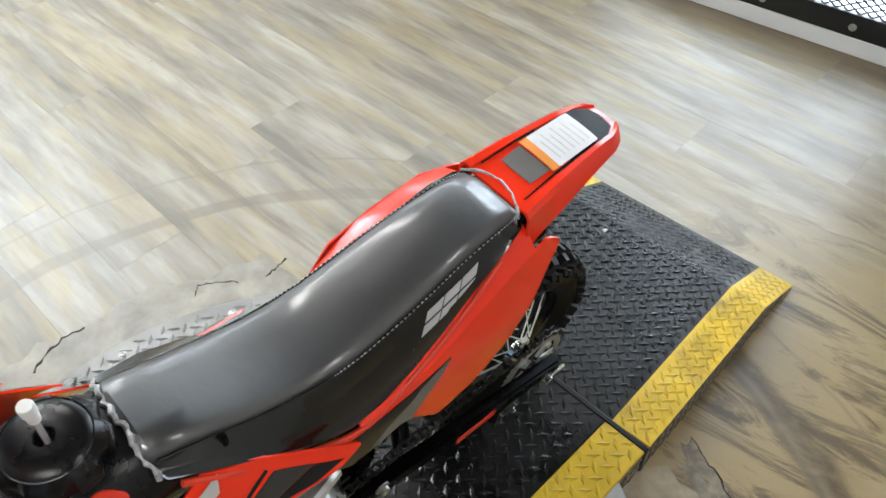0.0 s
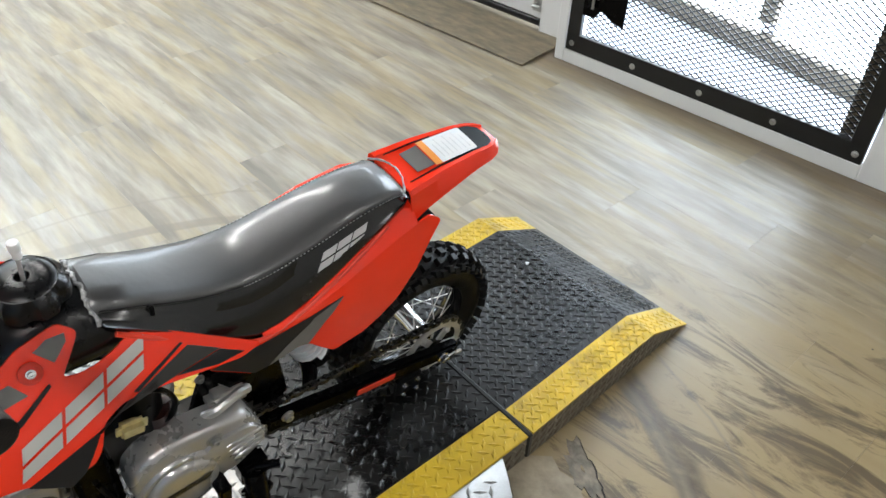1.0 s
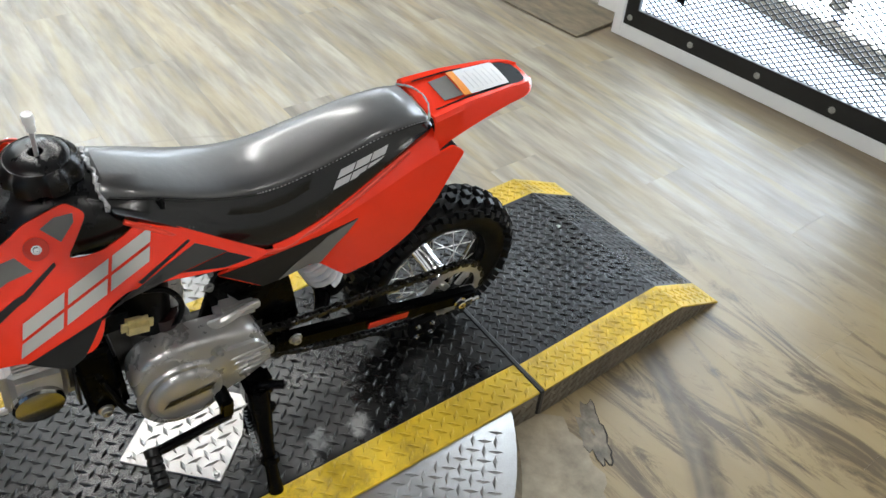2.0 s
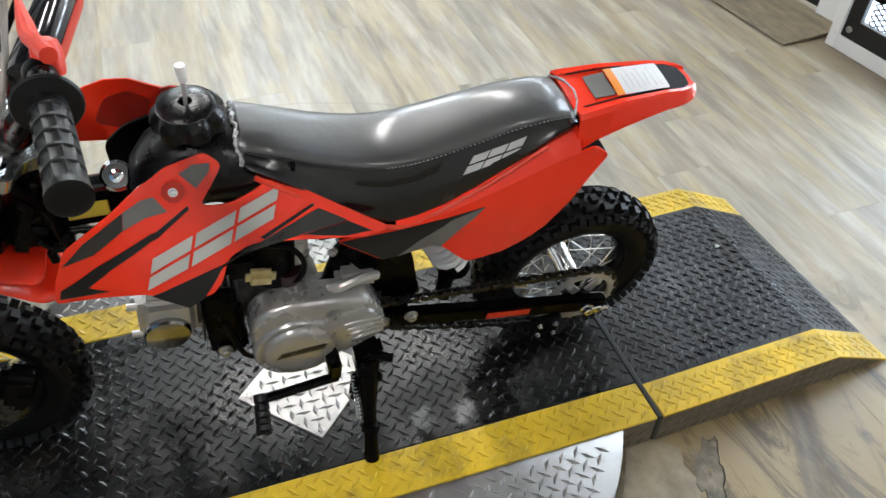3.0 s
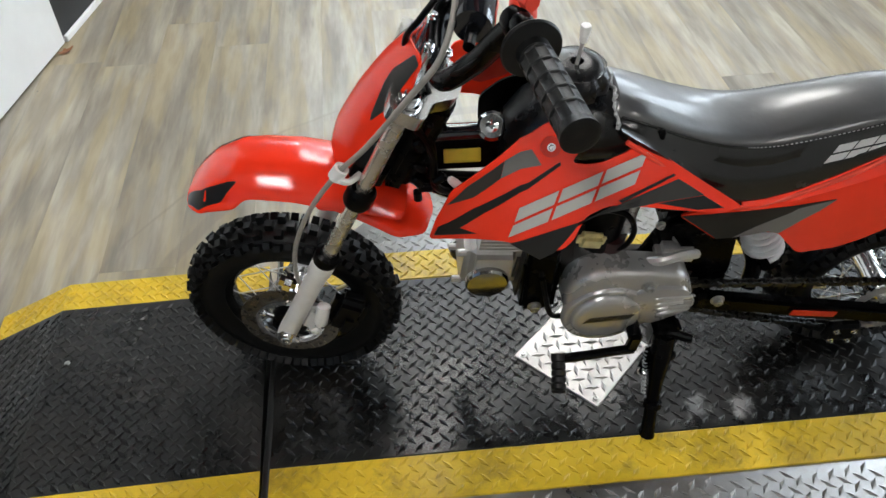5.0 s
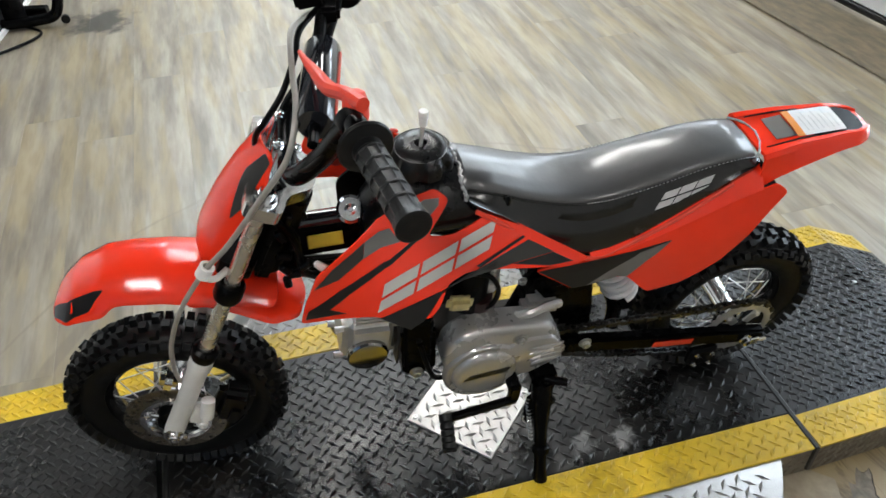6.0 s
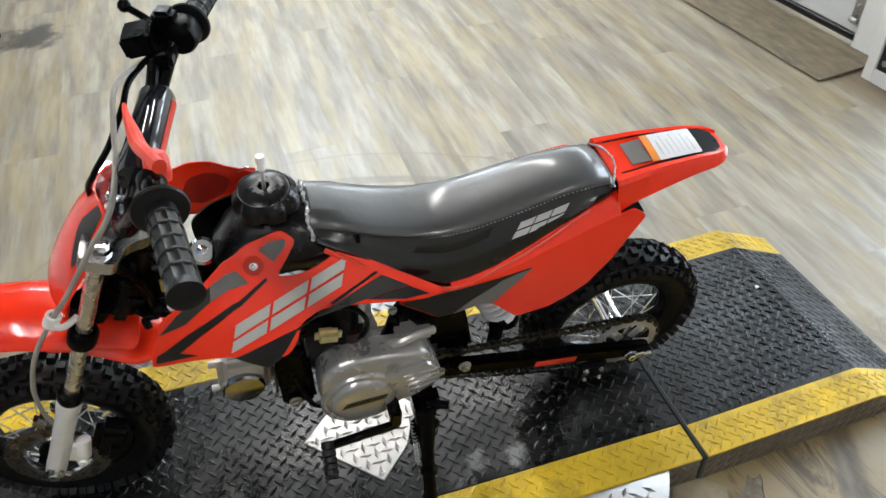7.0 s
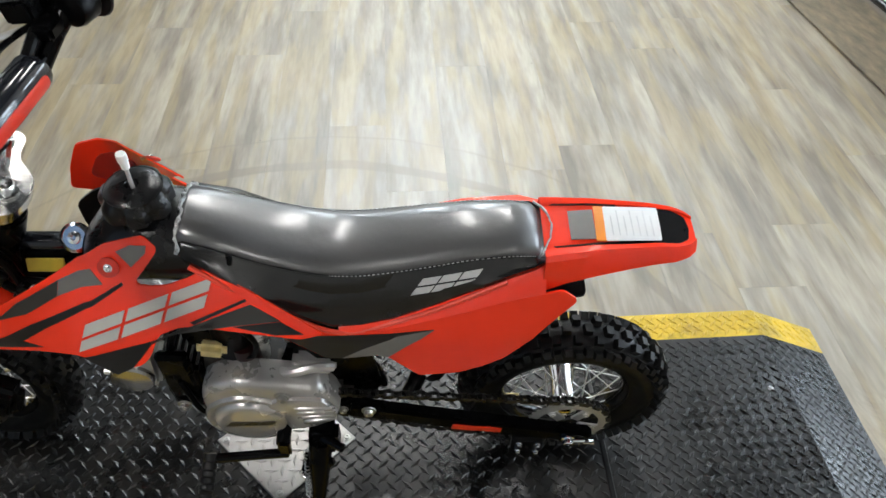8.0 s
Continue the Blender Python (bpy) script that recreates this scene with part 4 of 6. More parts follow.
def wheel(name, centre, R, width, rim_r, m, label, knobs):
    axle = bmesh.new()
    hub_m = pose(0, 0, 0, -90, 0, 0)
    hw = 0.05
    lathe(axle, [(0.012, -hw - 0.012), (0.03, -hw), (0.033, -hw + 0.008), (0.022, -hw + 0.014), (0.02, 0), (0.022, hw - 0.014), (0.033, hw - 0.008), (0.03, hw), (0.012, hw + 0.012)], hub_m, 28)
    root = part(name, axle, CHROME, bike, label)
    root.matrix_basis = m @ Matrix.Translation(centre)
    # tyre
    b = bmesh.new()
    carc = R - 0.011
    h = carc - rim_r
    prof = [(rim_r, -width * 0.33)] + [(rim_r + h * t, -width / 2 * s) for t, s in ((0.15, 0.78), (0.4, 0.94), (0.65, 0.9), (0.85, 0.68), (0.96, 0.36), (1.0, 0.0))] + [(rim_r + h * t, width / 2 * s) for t, s in ((0.96, 0.36), (0.85, 0.68), (0.65, 0.9), (0.4, 0.94), (0.15, 0.78))] + [(rim_r, width * 0.33)]
    lathe(b, prof, hub_m, 72, loop=True)
    k_mid, k_in, k_out = knob_mesh(width * 0.11, 0.0078, 0.0105), knob_mesh(width * 0.10, 0.0074, 0.0105), knob_mesh(width * 0.085, 0.0070, 0.0115)
    for i in range(knobs):
        a = 2 * math.pi * i / knobs
        if i % 2:
            knob(root, k_mid, carc - 0.0005, a, 0, 0)
        for sgn in (-1, 1):
            if i % 2:
                knob(root, k_out, carc - 0.012, a, sgn * width * 0.405, -sgn * 0.85)
            else:
                knob(root, k_in, carc - 0.0025, a, sgn * width * 0.22, -sgn * 0.3)
                knob(root, k_out, carc - 0.0155, a, sgn * width * 0.435, -sgn * 1.0)
    part("tyre", b, RUBBER, root, "black knobbly off-road tyre")
    b = bmesh.new()
    lathe(b, [(rim_r + 0.004, -width * 0.34), (rim_r + 0.004, -width * 0.30), (rim_r - 0.006, -width * 0.24), (rim_r - 0.012, -0.012), (rim_r - 0.014, 0), (rim_r - 0.012, 0.012), (rim_r - 0.006, width * 0.24), (rim_r + 0.004, width * 0.30), (rim_r + 0.004, width * 0.34), (rim_r - 0.001, width * 0.30), (rim_r - 0.0, 0), (rim_r - 0.001, -width * 0.30)], hub_m, 64, loop=True)
    part("rim", b, BLACK_RIM, root, "black steel rim")
    n = 28
    b = bmesh.new()
    d = rim_r - 0.012 - 0.031
    rod(b, (0, 0, 0), (0, 0, 1), 0.0012, 6)
    me = finish("spoke", b, SPOKE)
    for i in range(n):
        side = -1 if i % 2 else 1
        lean = 1 if (i // 2) % 2 else -1
        a = 2 * math.pi * (i + 0.5) / n
        h0 = Vector((0.031 * math.cos(a + lean * 0.75), side * (hw - 0.006), 0.031 * math.sin(a + lean * 0.75)))
        h1 = Vector(((rim_r - 0.011) * math.cos(a), side * 0.006, (rim_r - 0.011) * math.sin(a)))
        ob = new("spoke", me)
        ob.parent = root
        ob.matrix_basis = along(h0, h1) @ Matrix.Diagonal((1, 1, (h1 - h0).length, 1))
    return root


BLACK_RIM = mat("black_rim", (0.004, 0.004, 0.004), 0.12, vary=0.2, rvary=0.05)
front_wheel = wheel("front_wheel", FA, 0.193, 0.072, 0.122, STEER, "front wheel with wire spokes", 64)
rear_wheel = wheel("rear_wheel", RA, 0.190, 0.080, 0.117, Matrix.Identity(4), "rear wheel with wire spokes", 64)

# front brake disc and rear sprocket under their wheels
bm = bmesh.new()
lathe(bm, [(0.060, -0.0015), (0.086, -0.0015), (0.086, 0.0015), (0.060, 0.0015)], pose(0, -0.058, 0, -90, 0, 0), 48, loop=True)
disc = part("brake_disc", bm, mat("dark_disc_steel", (0.16, 0.14, 0.11), 0.28, metal=0.85, vary=0.25, scale=60, rvary=0.08), front_wheel, "dark drilled steel brake disc")
HOLE = mat("disc_hole_shade", (0.01, 0.01, 0.01), 0.7)
bm = bmesh.new()
for k in range(20):
    a = 2 * math.pi * k / 20
    r = 0.079 if k % 2 else 0.068
    lathe(bm, [(0.0001, 0.0), (0.0028, 0.0), (0.0028, 0.001), (0.0001, 0.001)], Matrix.Translation((r * math.cos(a), -0.0592, r * math.sin(a))) @ pose(0, 0, 0, 90, 0, 0), 8)
part("drilled_holes", bm, HOLE, disc, "dark drilled holes")
bm = bmesh.new()
lathe(bm, [(0.051, -0.003), (0.060, -0.003), (0.060, 0.003), (0.051, 0.003)], pose(0, -0.059, 0, -90, 0, 0), 48, loop=True)
for k in range(4):
    a = 2 * math.pi * k / 4 + 0.5
    box(bm, (0.034, 0.006, 0.013), Matrix.Translation((0, -0.060, 0)) @ Matrix.Rotation(a, 4, "Y") @ Matrix.Translation((0.038, 0, 0)), 0.002)
    bolt_head(bm, (0.050 * math.cos(a), -0.062, -0.050 * math.sin(a)), (0, -1, 0), 0.0055, 0.005)
part("disc_carrier", bm, CHROME, disc, "bright steel disc carrier with bolts")
bm = bmesh.new()
lathe(bm, [(0.008, -0.068), (0.030, -0.066), (0.034, -0.058), (0.034, -0.048)], pose(0, 0, 0, 90, 0, 0) @ Matrix.Rotation(radians(180), 4, "X"), 24)
part("hub_cover", bm, BLACK, front_wheel, "black hub cover")
for w, r, turn in ((front_wheel, 0.122, 24), (rear_wheel, 0.117, 200)):
    bm = bmesh.new()
    q = Matrix.Rotation(radians(-turn), 4, "Y")
    rod(bm, q @ Vector((r - 0.006, -0.004, 0)), q @ Vector((r - 0.036, -0.010, 0)), 0.0036, 10)
    part("valve_stem", bm, BRASS, w, "brass tyre valve stem")

bm = bmesh.new()
prof = []
for k in range(74):
    a = 2 * math.pi * k / 74
    r = 0.074 if k % 2 else 0.068
    prof.append((r * math.cos(a), r * math.sin(a)))
inner = [(0.056 * math.cos(2 * math.pi * k / 74), 0.056 * math.sin(2 * math.pi * k / 74)) for k in range(74)]
for y in (-0.080, -0.076):
    o = [bm.verts.new((x, y, z)) for x, z in prof]
    q = [bm.verts.new((x, y, z)) for x, z in inner]
    for k in range(74):
        bm.faces.new((o[k], o[(k + 1) % 74], q[(k + 1) % 74], q[k]))
for k in range(5):
    a = 2 * math.pi * k / 5 + 0.3
    box(bm, (0.04, 0.004, 0.016), Matrix.Translation((0, -0.078, 0)) @ Matrix.Rotation(a, 4, "Y") @ Matrix.Translation((0.04, 0, 0)))
    bolt_head(bm, (0.048 * math.cos(a), -0.080, -0.048 * math.sin(a)), (0, -1, 0), 0.005, 0.005)
part("sprocket", bm, ALU, rear_wheel, "steel rear sprocket")

# -- fork --
for side, nm in ((-1, "left"), (1, "right")):
    Y = Vector((0, 0.076 * side, 0))
    a = FA + Y
    b = bmesh.new()
    m = along(a - FORK * 0.012, a + FORK)
    lathe(b, [(0.010, -0.006), (0.0168, 0.0), (0.0172, 0.02), (0.0166, 0.05), (0.0166, 0.185), (0.019, 0.196), (0.019, 0.222), (0.017, 0.225)], m, 28)
    slider = part("fork_slider", move(b, STEER), SLIDER, bike, "silver painted fork slider")
    b = bmesh.new()
    lathe(b, [(0.019, 0.222), (0.0205, 0.226), (0.0205, 0.242), (0.0155, 0.246)], m, 24)
    part("dust_seal", move(b, STEER), BLACK, slider)
    b = bmesh.new()
    bolt_head(b, a + Vector((0, 0.014 * side, 0)), (0, side, 0), 0.0105, 0.012)
    lathe(b, [(0.004, -0.020), (0.011, -0.018), (0.0178, -0.008), (0.0178, 0.004), (0.0165, 0.007)], m, 20)
    rod(b, a + Vector((0.0, 0.0, -0.022)), a + Vector((0.014, 0, -0.03)), 0.006, 8)
    part("axle_nut", move(b, STEER), CHROME, slider, "zinc axle nut")
    b = bmesh.new()
    lathe(b, [(0.0115, 0.2), (0.0115, 0.565), (0.012, 0.569), (0.012, 0.572)], m, 24)
    part("fork_tube", move(b, STEER), STANCHION, bike, "steel fork tube")
    b = bmesh.new()
    lathe(b, [(0.019, 0.368), (0.0212, 0.374), (0.0212, 0.396), (0.018, 0.402)], m, 24)
    part("fork_collar", move(b, STEER), BLACK, bike, "black rubber fork collar")



def clamp_plate(z0, thick, material, nm, label, narrow=1.0):
    b = bmesh.new()
    outline = [(-0.024, -0.1), (0.024, -0.1), (0.03, -0.06), (0.066, -0.03), (0.07, 0.0), (0.066, 0.03), (0.03, 0.06), (0.024, 0.1), (-0.024, 0.1), (-0.026, 0.05), (-0.012, 0.03), (-0.012, -0.03), (-0.026, -0.05)]
    o = FA + FORK * z0
    fx = Vector((FORK.z, 0, -FORK.x))
    sheet(b, rounded(outline, 0.012), lambda u, v, w: o + fx * u + Vector((0, v * narrow, 0)) + FORK * w, thick, 0.2)
    return part(nm, move(b, STEER), material, bike, label, smooth=30)


clamp_plate(0.535, 0.02, mat("polished_clamp", (0.60, 0.59, 0.57), 0.22, metal=1.0, vary=0.1, scale=30, rvary=0.06), "top_clamp", "cast aluminium top fork clamp")
clamp_plate(0.385, 0.025, BLACK, "bottom_clamp", "black bottom fork clamp", 0.62)
fx = Vector((FORK.z, 0, -FORK.x))
for o, r in ((Vector((0, -0.076, 0)), 0.011), (Vector((0, 0.076, 0)), 0.011), (fx * 0.038, 0.013)):
    bm = bmesh.new()
    bolt_head(bm, FA + FORK * 0.556 + o, FORK, r, 0.014)
    part("fork_cap_bolt", move(bm, STEER), CHROME, bike, "chromed fork cap bolt")
for y in (-0.032, 0.032):
    bm = bmesh.new()
    box(bm, (0.034, 0.026, 0.055), Matrix.Translation(FA + FORK * 0.583 + fx * 0.012 + Vector((0, y, 0))) @ Matrix.Rotation(radians(24), 4, "Y"), 0.006, 2)
    for q in (0.0, 0.024):
        bolt_head(bm, FA + FORK * 0.611 + fx * q + Vector((0, y, 0)), FORK, 0.0045, 0.008)
    part("bar_clamp", move(bm, STEER), CHROME, bike, "chromed handlebar clamp")

# -- handlebar --
HB = [(-0.688, -0.326, 0.900), (-0.709, -0.190, 0.886), (-0.716, -0.150, 0.880), (-0.750, -0.105, 0.800), (-0.785, -0.055, 0.738), (-0.778, 0.056, 0.739), (-0.738, 0.094, 0.775), (-0.690, 0.158, 0.842), (-0.661, 0.195, 0.852), (-0.613, 0.332, 0.838)]
UNSTEER = STEER.inverted()
HBW = [UNSTEER @ Vector(p) for p in HB]
bm = bmesh.new()
tube(bm, curve_points(HBW, 6), 0.0135, 16)
bar = part("handlebar", move(bm, STEER), STEEL_BLACK, bike, "black steel handlebar")
bm = bmesh.new()
a, c = UNSTEER @ Vector((-0.756, -0.095, 0.813)), UNSTEER @ Vector((-0.708, 0.135, 0.812))
rod(bm, a, c, 0.007, 12)
part("crossbar", move(bm, STEER), STEEL_BLACK, bar)
bm = bmesh.new()
mid = (a + c) / 2
lathe(bm, [(0.016, -0.082), (0.022, -0.081), (0.0245, -0.075), (0.0245, 0.075), (0.022, 0.081), (0.016, 0.082)], along(mid, c), 28)
pad = part("crossbar_pad", move(bm, STEER), GLOSS_BLACK, bar, "glossy black crossbar pad with a red panel")
bm = bmesh.new()


def on_pad(u, v, w):
    a = v / 0.0252 + radians(-8)
    ax = (c - mid).normalized()
    e1 = (Vector((1, 0, 0)) - ax * ax.x).normalized()
    e2 = e1.cross(ax)
    return mid + ax * u + e1 * (math.cos(a) * (0.0256 - w)) + e2 * (math.sin(a) * (0.0256 - w))


sheet(bm, rounded([(-0.068, -0.011), (0.068, -0.011), (0.068, 0.011), (-0.068, 0.011)], 0.008), on_pad, 0.001, 0.01)
part("pad_panel", move(bm, STEER), RED_DARK, pad, "red panel on the pad")

for side, nm in ((-1, "left"), (1, "right")):
    i0, i1 = (1, 0) if side < 0 else (8, 9)
    p0, p1 = HBW[i0], HBW[i1] + (HBW[i1] - HBW[i0]) * 0.03
    m = along(p0, p1)
    L = (p1 - p0).length
    b = bmesh.new()
    prof = [(0.012, 0.0), (0.0295, 0.002), (0.031, 0.005), (0.0295, 0.008), (0.017, 0.011), (0.016, 0.02)]
    for k in range(5):
        s = 0.022 + k * (L - 0.035) / 5
        e = s + (L - 0.035) / 5
        prof += [(0.0172, s), (0.0172, s + 0.0025), (0.0152, s + 0.004), (0.0152, e - 0.0015)]
    prof += [(0.0175, L - 0.012), (0.0185, L - 0.002), (0.014, L), (0.004, L - 0.001)]
    rings = []
    for r, h in prof:
        ring = []
        for k in range(40):
            a = 2 * math.pi * k / 40
            q = 0.0172 if r == 0.0152 and k % 4 == 0 else r
            ring.append(m @ Vector((q * math.cos(a), q * math.sin(a), h)))
        rings.append(ring)
    skin(b, rings)
    part("grip", move(b, STEER), GRIP, bar, "black ribbed rubber grip")
# controls, left: kill switch and clutch-side perch; right: throttle, brake
d = (HBW[8] - HBW[9]).normalized()
bm = bmesh.new()
m = along(HBW[8] + d * 0.045, HBW[9])
lathe(bm, [(0.012, 0), (0.022, 0.004), (0.0245, 0.010), (0.0245, 0.034), (0.021, 0.04), (0.012, 0.044)], m, 24)
box(bm, (0.03, 0.04, 0.03), m @ Matrix.Translation((0.018, 0.018, 0.018)), 0.006, 2)
part("throttle_housing", move(bm, STEER), BLACK, bar)
bm = bmesh.new()
pc = HBW[8] + d * 0.052
box(bm, (0.04, 0.05, 0.03), Matrix.Translation(pc + Vector((-0.045, 0.0, 0.012))) @ Matrix.Rotation(radians(-10), 4, "Y"), 0.004, 2)
box(bm, (0.03, 0.06, 0.022), Matrix.Translation(pc + Vector((-0.02, 0.0, -0.012))), 0.005, 2)
rod(bm, pc + Vector((-0.03, -0.02, -0.01)), pc + Vector((-0.035, -0.05, -0.03)), 0.008, 10)
part("brake_master_cylinder", move(bm, STEER), BLACK, bar, "black brake master cylinder")
bm = bmesh.new()
tube(bm, curve_points([pc + Vector((-0.02, 0.03, 0.004)), pc + Vector((-0.04, 0.045, 0.016)), pc + Vector((-0.06, 0.05, 0.030))], 5), 0.0052, 10)
bmesh.ops.create_icosphere(bm, subdivisions=2, radius=0.0095, matrix=Matrix.Translation(pc + Vector((-0.065, 0.052, 0.033))))
part("brake_lever", move(bm, STEER), STEEL_BLACK, bar, "black brake lever with a ball end")
# red safety switch with its lanyard
sp = HBW[1] + (HBW[1] - HBW[0]).normalized() * 0.036
bm = bmesh.new()
lathe(bm, [(0.012, -0.018), (0.0155, -0.016), (0.016, 0.0), (0.0135, 0.004)], along(sp, HBW[0]), 20)
part("switch_body", move(bm, STEER), BLACK, bar)
bm = bmesh.new()
lathe(bm, [(0.013, -0.004), (0.0145, 0.002), (0.014, 0.02), (0.011, 0.028), (0.005, 0.031)], along(sp + Vector((0.004, 0.018, -0.002)), sp + Vector((-0.0, 0.5, 1))), 20)
cap = part("kill_switch_cap", move(bm, STEER), RED_RUBBER, bar, "red rubber safety switch cap")
bm = bmesh.new()
LAN = [UNSTEER @ Vector(p) for p in ((-0.702, -0.150, 0.905), (-0.716, -0.115, 0.896), (-0.729, -0.072, 0.874), (-0.738, -0.030, 0.866), (-0.746, 0.012, 0.857), (-0.750, 0.042, 0.850))]
tube(bm, curve_points(LAN, 6), 0.008, 10, [0.0085] * 10 + [0.009] * 6 + [0.0085, 0.008, 0.0075, 0.007, 0.0065, 0.006, 0.0055, 0.005, 0.0045, 0.004, 0.004, 0.0035, 0.003, 0.003, 0.0025])
part("lanyard", move(bm, STEER), RED_RUBBER, bar, "red rubber lanyard")
# black clutch-side cable pair and brake hose
S = lambda p: STEER @ Vector(p)
bm = bmesh.new()
tube(bm, curve_points([S(sp + Vector((-0.005, 0.015, -0.012))), S(HBW[2] + Vector((-0.008, 0.008, -0.014))), S(HBW[3] + Vector((-0.014, -0.004, -0.010))), (-0.80, -0.035, 0.72), (-0.775, -0.02, 0.62)], 8), 0.0036, 10)
part("switch_cable", bm, BLACK, bar)
bm = bmesh.new()
tube(bm, curve_points([S(pc + Vector((-0.02, 0, 0.0))), (-0.742, 0.10, 0.845), (-0.756, 0.055, 0.835), (-0.780, 0.012, 0.812), (-0.806, -0.004, 0.785), (-0.824, 0.008, 0.745), (-0.82, 0.02, 0.66)], 8), 0.0042, 10)
part("throttle_cable", bm, BLACK, bar)
CLIP = Vector((-0.922, -0.060, 0.588))
bm = bmesh.new()
HOSE_PTS = [S(pc + Vector((-0.045, -0.02, -0.01))), Vector((-0.752, 0.085, 0.858)), Vector((-0.760, 0.045, 0.860)), Vector((-0.764, 0.0, 0.846)), Vector((-0.768, -0.045, 0.826)), Vector((-0.787, -0.082, 0.788)), Vector((-0.825, -0.092, 0.74)), Vector((-0.88, -0.082, 0.655)), CLIP, Vector((-0.968, -0.062, 0.52)), Vector((-1.0, -0.06, 0.44)), Vector((-1.012, -0.056, 0.37)), Vector((-1.012, -0.052, 0.325))]
tube(bm, curve_points(HOSE_PTS, 8), 0.0038, 10)
part("brake_hose", bm, HOSE, bar, "grey front brake hose")
bm = bmesh.new()
lathe(bm, [(0.0065, -0.01), (0.011, -0.01), (0.011, 0.01), (0.0065, 0.01)], along(CLIP, CLIP + Vector((0.5, 0, 0.8))), 14, loop=True)
tube(bm, curve_points([CLIP + Vector((0.0, -0.01, -0.004)), CLIP + Vector((0.012, -0.005, -0.014)), CLIP + Vector((0.028, 0.01, -0.016))], 5), 0.005, 8)
part("hose_clip", bm, WHITE_PLASTIC, bar, "white plastic hose clip")

# caliper behind the slider, on a silver lug
BACK = Vector((FORK.z, 0, -FORK.x))
tilt = Matrix.Rotation(radians(24), 4, "Y")
bm = bmesh.new()
box(bm, (0.062, 0.040, 0.088), Matrix.Translation(FA + FORK * 0.082 + BACK * 0.078 + Vector((0, -0.060, 0))) @ tilt, 0.014, 3)
box(bm, (0.030, 0.052, 0.050), Matrix.Translation(FA + FORK * 0.070 + BACK * 0.084 + Vector((0, -0.060, 0))) @ tilt, 0.008, 2)
caliper = part("brake_caliper", move(bm, STEER), BLACK, bike, "black front brake caliper")
bm = bmesh.new()
box(bm, (0.034, 0.022, 0.060), Matrix.Translation(FA + FORK * 0.062 + BACK * 0.026 + Vector((0, -0.076, 0))) @ tilt, 0.008, 2)
c0 = FA + FORK * 0.088 + BACK * 0.036 + Vector((0, -0.090, 0))
lathe(bm, [(0.006, -0.022), (0.0115, -0.020), (0.0115, 0.014), (0.009, 0.018), (0.003, 0.019)], along(c0, c0 - FORK + Vector((0, -0.35, 0)) + BACK * 0.2), 18)
bolt_head(bm, FA + FORK * 0.036 + BACK * 0.040 + Vector((0, -0.084, 0)), (0, -1, 0), 0.007, 0.008)
part("caliper_lug", move(bm, STEER), SLIDER, caliper, "silver cast caliper lug")
bm = bmesh.new()
box(bm, (0.028, 0.028, 0.03), Matrix.Translation(FA + Vector((0.012, -0.058, 0.112))) @ Matrix.Rotation(radians(24), 4, "Y"), 0.008, 2)
part("hose_union", move(bm, STEER), CHROME, bike, "chromed hose union block")

# -- front fender and number plate --


def fender_fn(u, v, w):
    """u along the fender from rear to tip, v across: a rounded arch with two soft ridges."""
    t = (u + 0.24) / 0.46
    x = np.interp(t, [0, 0.3, 0.6, 0.85, 1.0], [-0.828, -0.935, -1.043, -1.122, -1.163])
    z = np.interp(t, [0, 0.12, 0.3, 0.45, 0.6, 0.72, 0.85, 0.94, 1.0], [0.490, 0.508, 0.532, 0.541, 0.542, 0.537, 0.516, 0.492, 0.472])
    q = abs(v) / 0.078
    drop = 0.044 * q ** 2.6 + 0.003 * math.exp(-((q - 0.55) / 0.1) ** 2) * (1 - t)
    return Vector((x, v, z - drop - w))


bm = bmesh.new()
outline = [(-0.24, -0.060), (-0.1, -0.070), (0.06, -0.068), (0.085, -0.077), (0.17, -0.069), (0.215, -0.046), (0.22, 0), (0.215, 0.046), (0.17, 0.069), (0.085, 0.077), (0.06, 0.068), (-0.1, 0.070), (-0.24, 0.060)]
sheet(bm, rounded(outline, 0.02), fender_fn, 0.003, 0.01)
fender = part("front_fender", move(bm, STEER), RED, bike, "glossy red front fender", smooth=60)
for sgn in (-1, 1):
    bm = bmesh.new()
    sheet(bm, rounded([(0.075, sgn * 0.05), (0.16, sgn * 0.046), (0.212, sgn * 0.03), (0.21, sgn * 0.046), (0.17, sgn * 0.066), (0.11, sgn * 0.068)], 0.006), fender_fn, 0.0008, 0.016, lift=0.0012)
    part("fender_decal", move(bm, STEER), BLACK_DECAL, fender, "black tip decal")
# inner rear wing of the fender under the clamp
bm = bmesh.new()


def wing_fn(u, v, w):
    d = max(0.0, u + 0.93)
    return Vector((u, v, 0.520 - 0.42 * d - 1.6 * d * d - 6.5 * v * v - w))


sheet(bm, rounded([(-0.96, -0.066), (-0.84, -0.068), (-0.80, -0.045), (-0.79, 0), (-0.80, 0.045), (-0.84, 0.068), (-0.96, 0.066)], 0.012), wing_fn, 0.003, 0.015)
part("fender_rear", move(bm, STEER), RED, bike, "red rear wing of the front fender", smooth=60)


PLATE_Z = [0.545, 0.575, 0.61, 0.665, 0.71, 0.750]
PLATE_X = [-0.936, -0.935, -0.924, -0.892, -0.858, -0.818]


def plate_fn(u, v, w):
    """Number plate: u across, v its height at the middle, bowed forward and swept back at the sides."""
    x = np.interp(v, PLATE_Z, PLATE_X)
    return Vector((x + 8.5 * u * u + w * 0.9, u, v - 1.2 * u * u - w * 0.4))


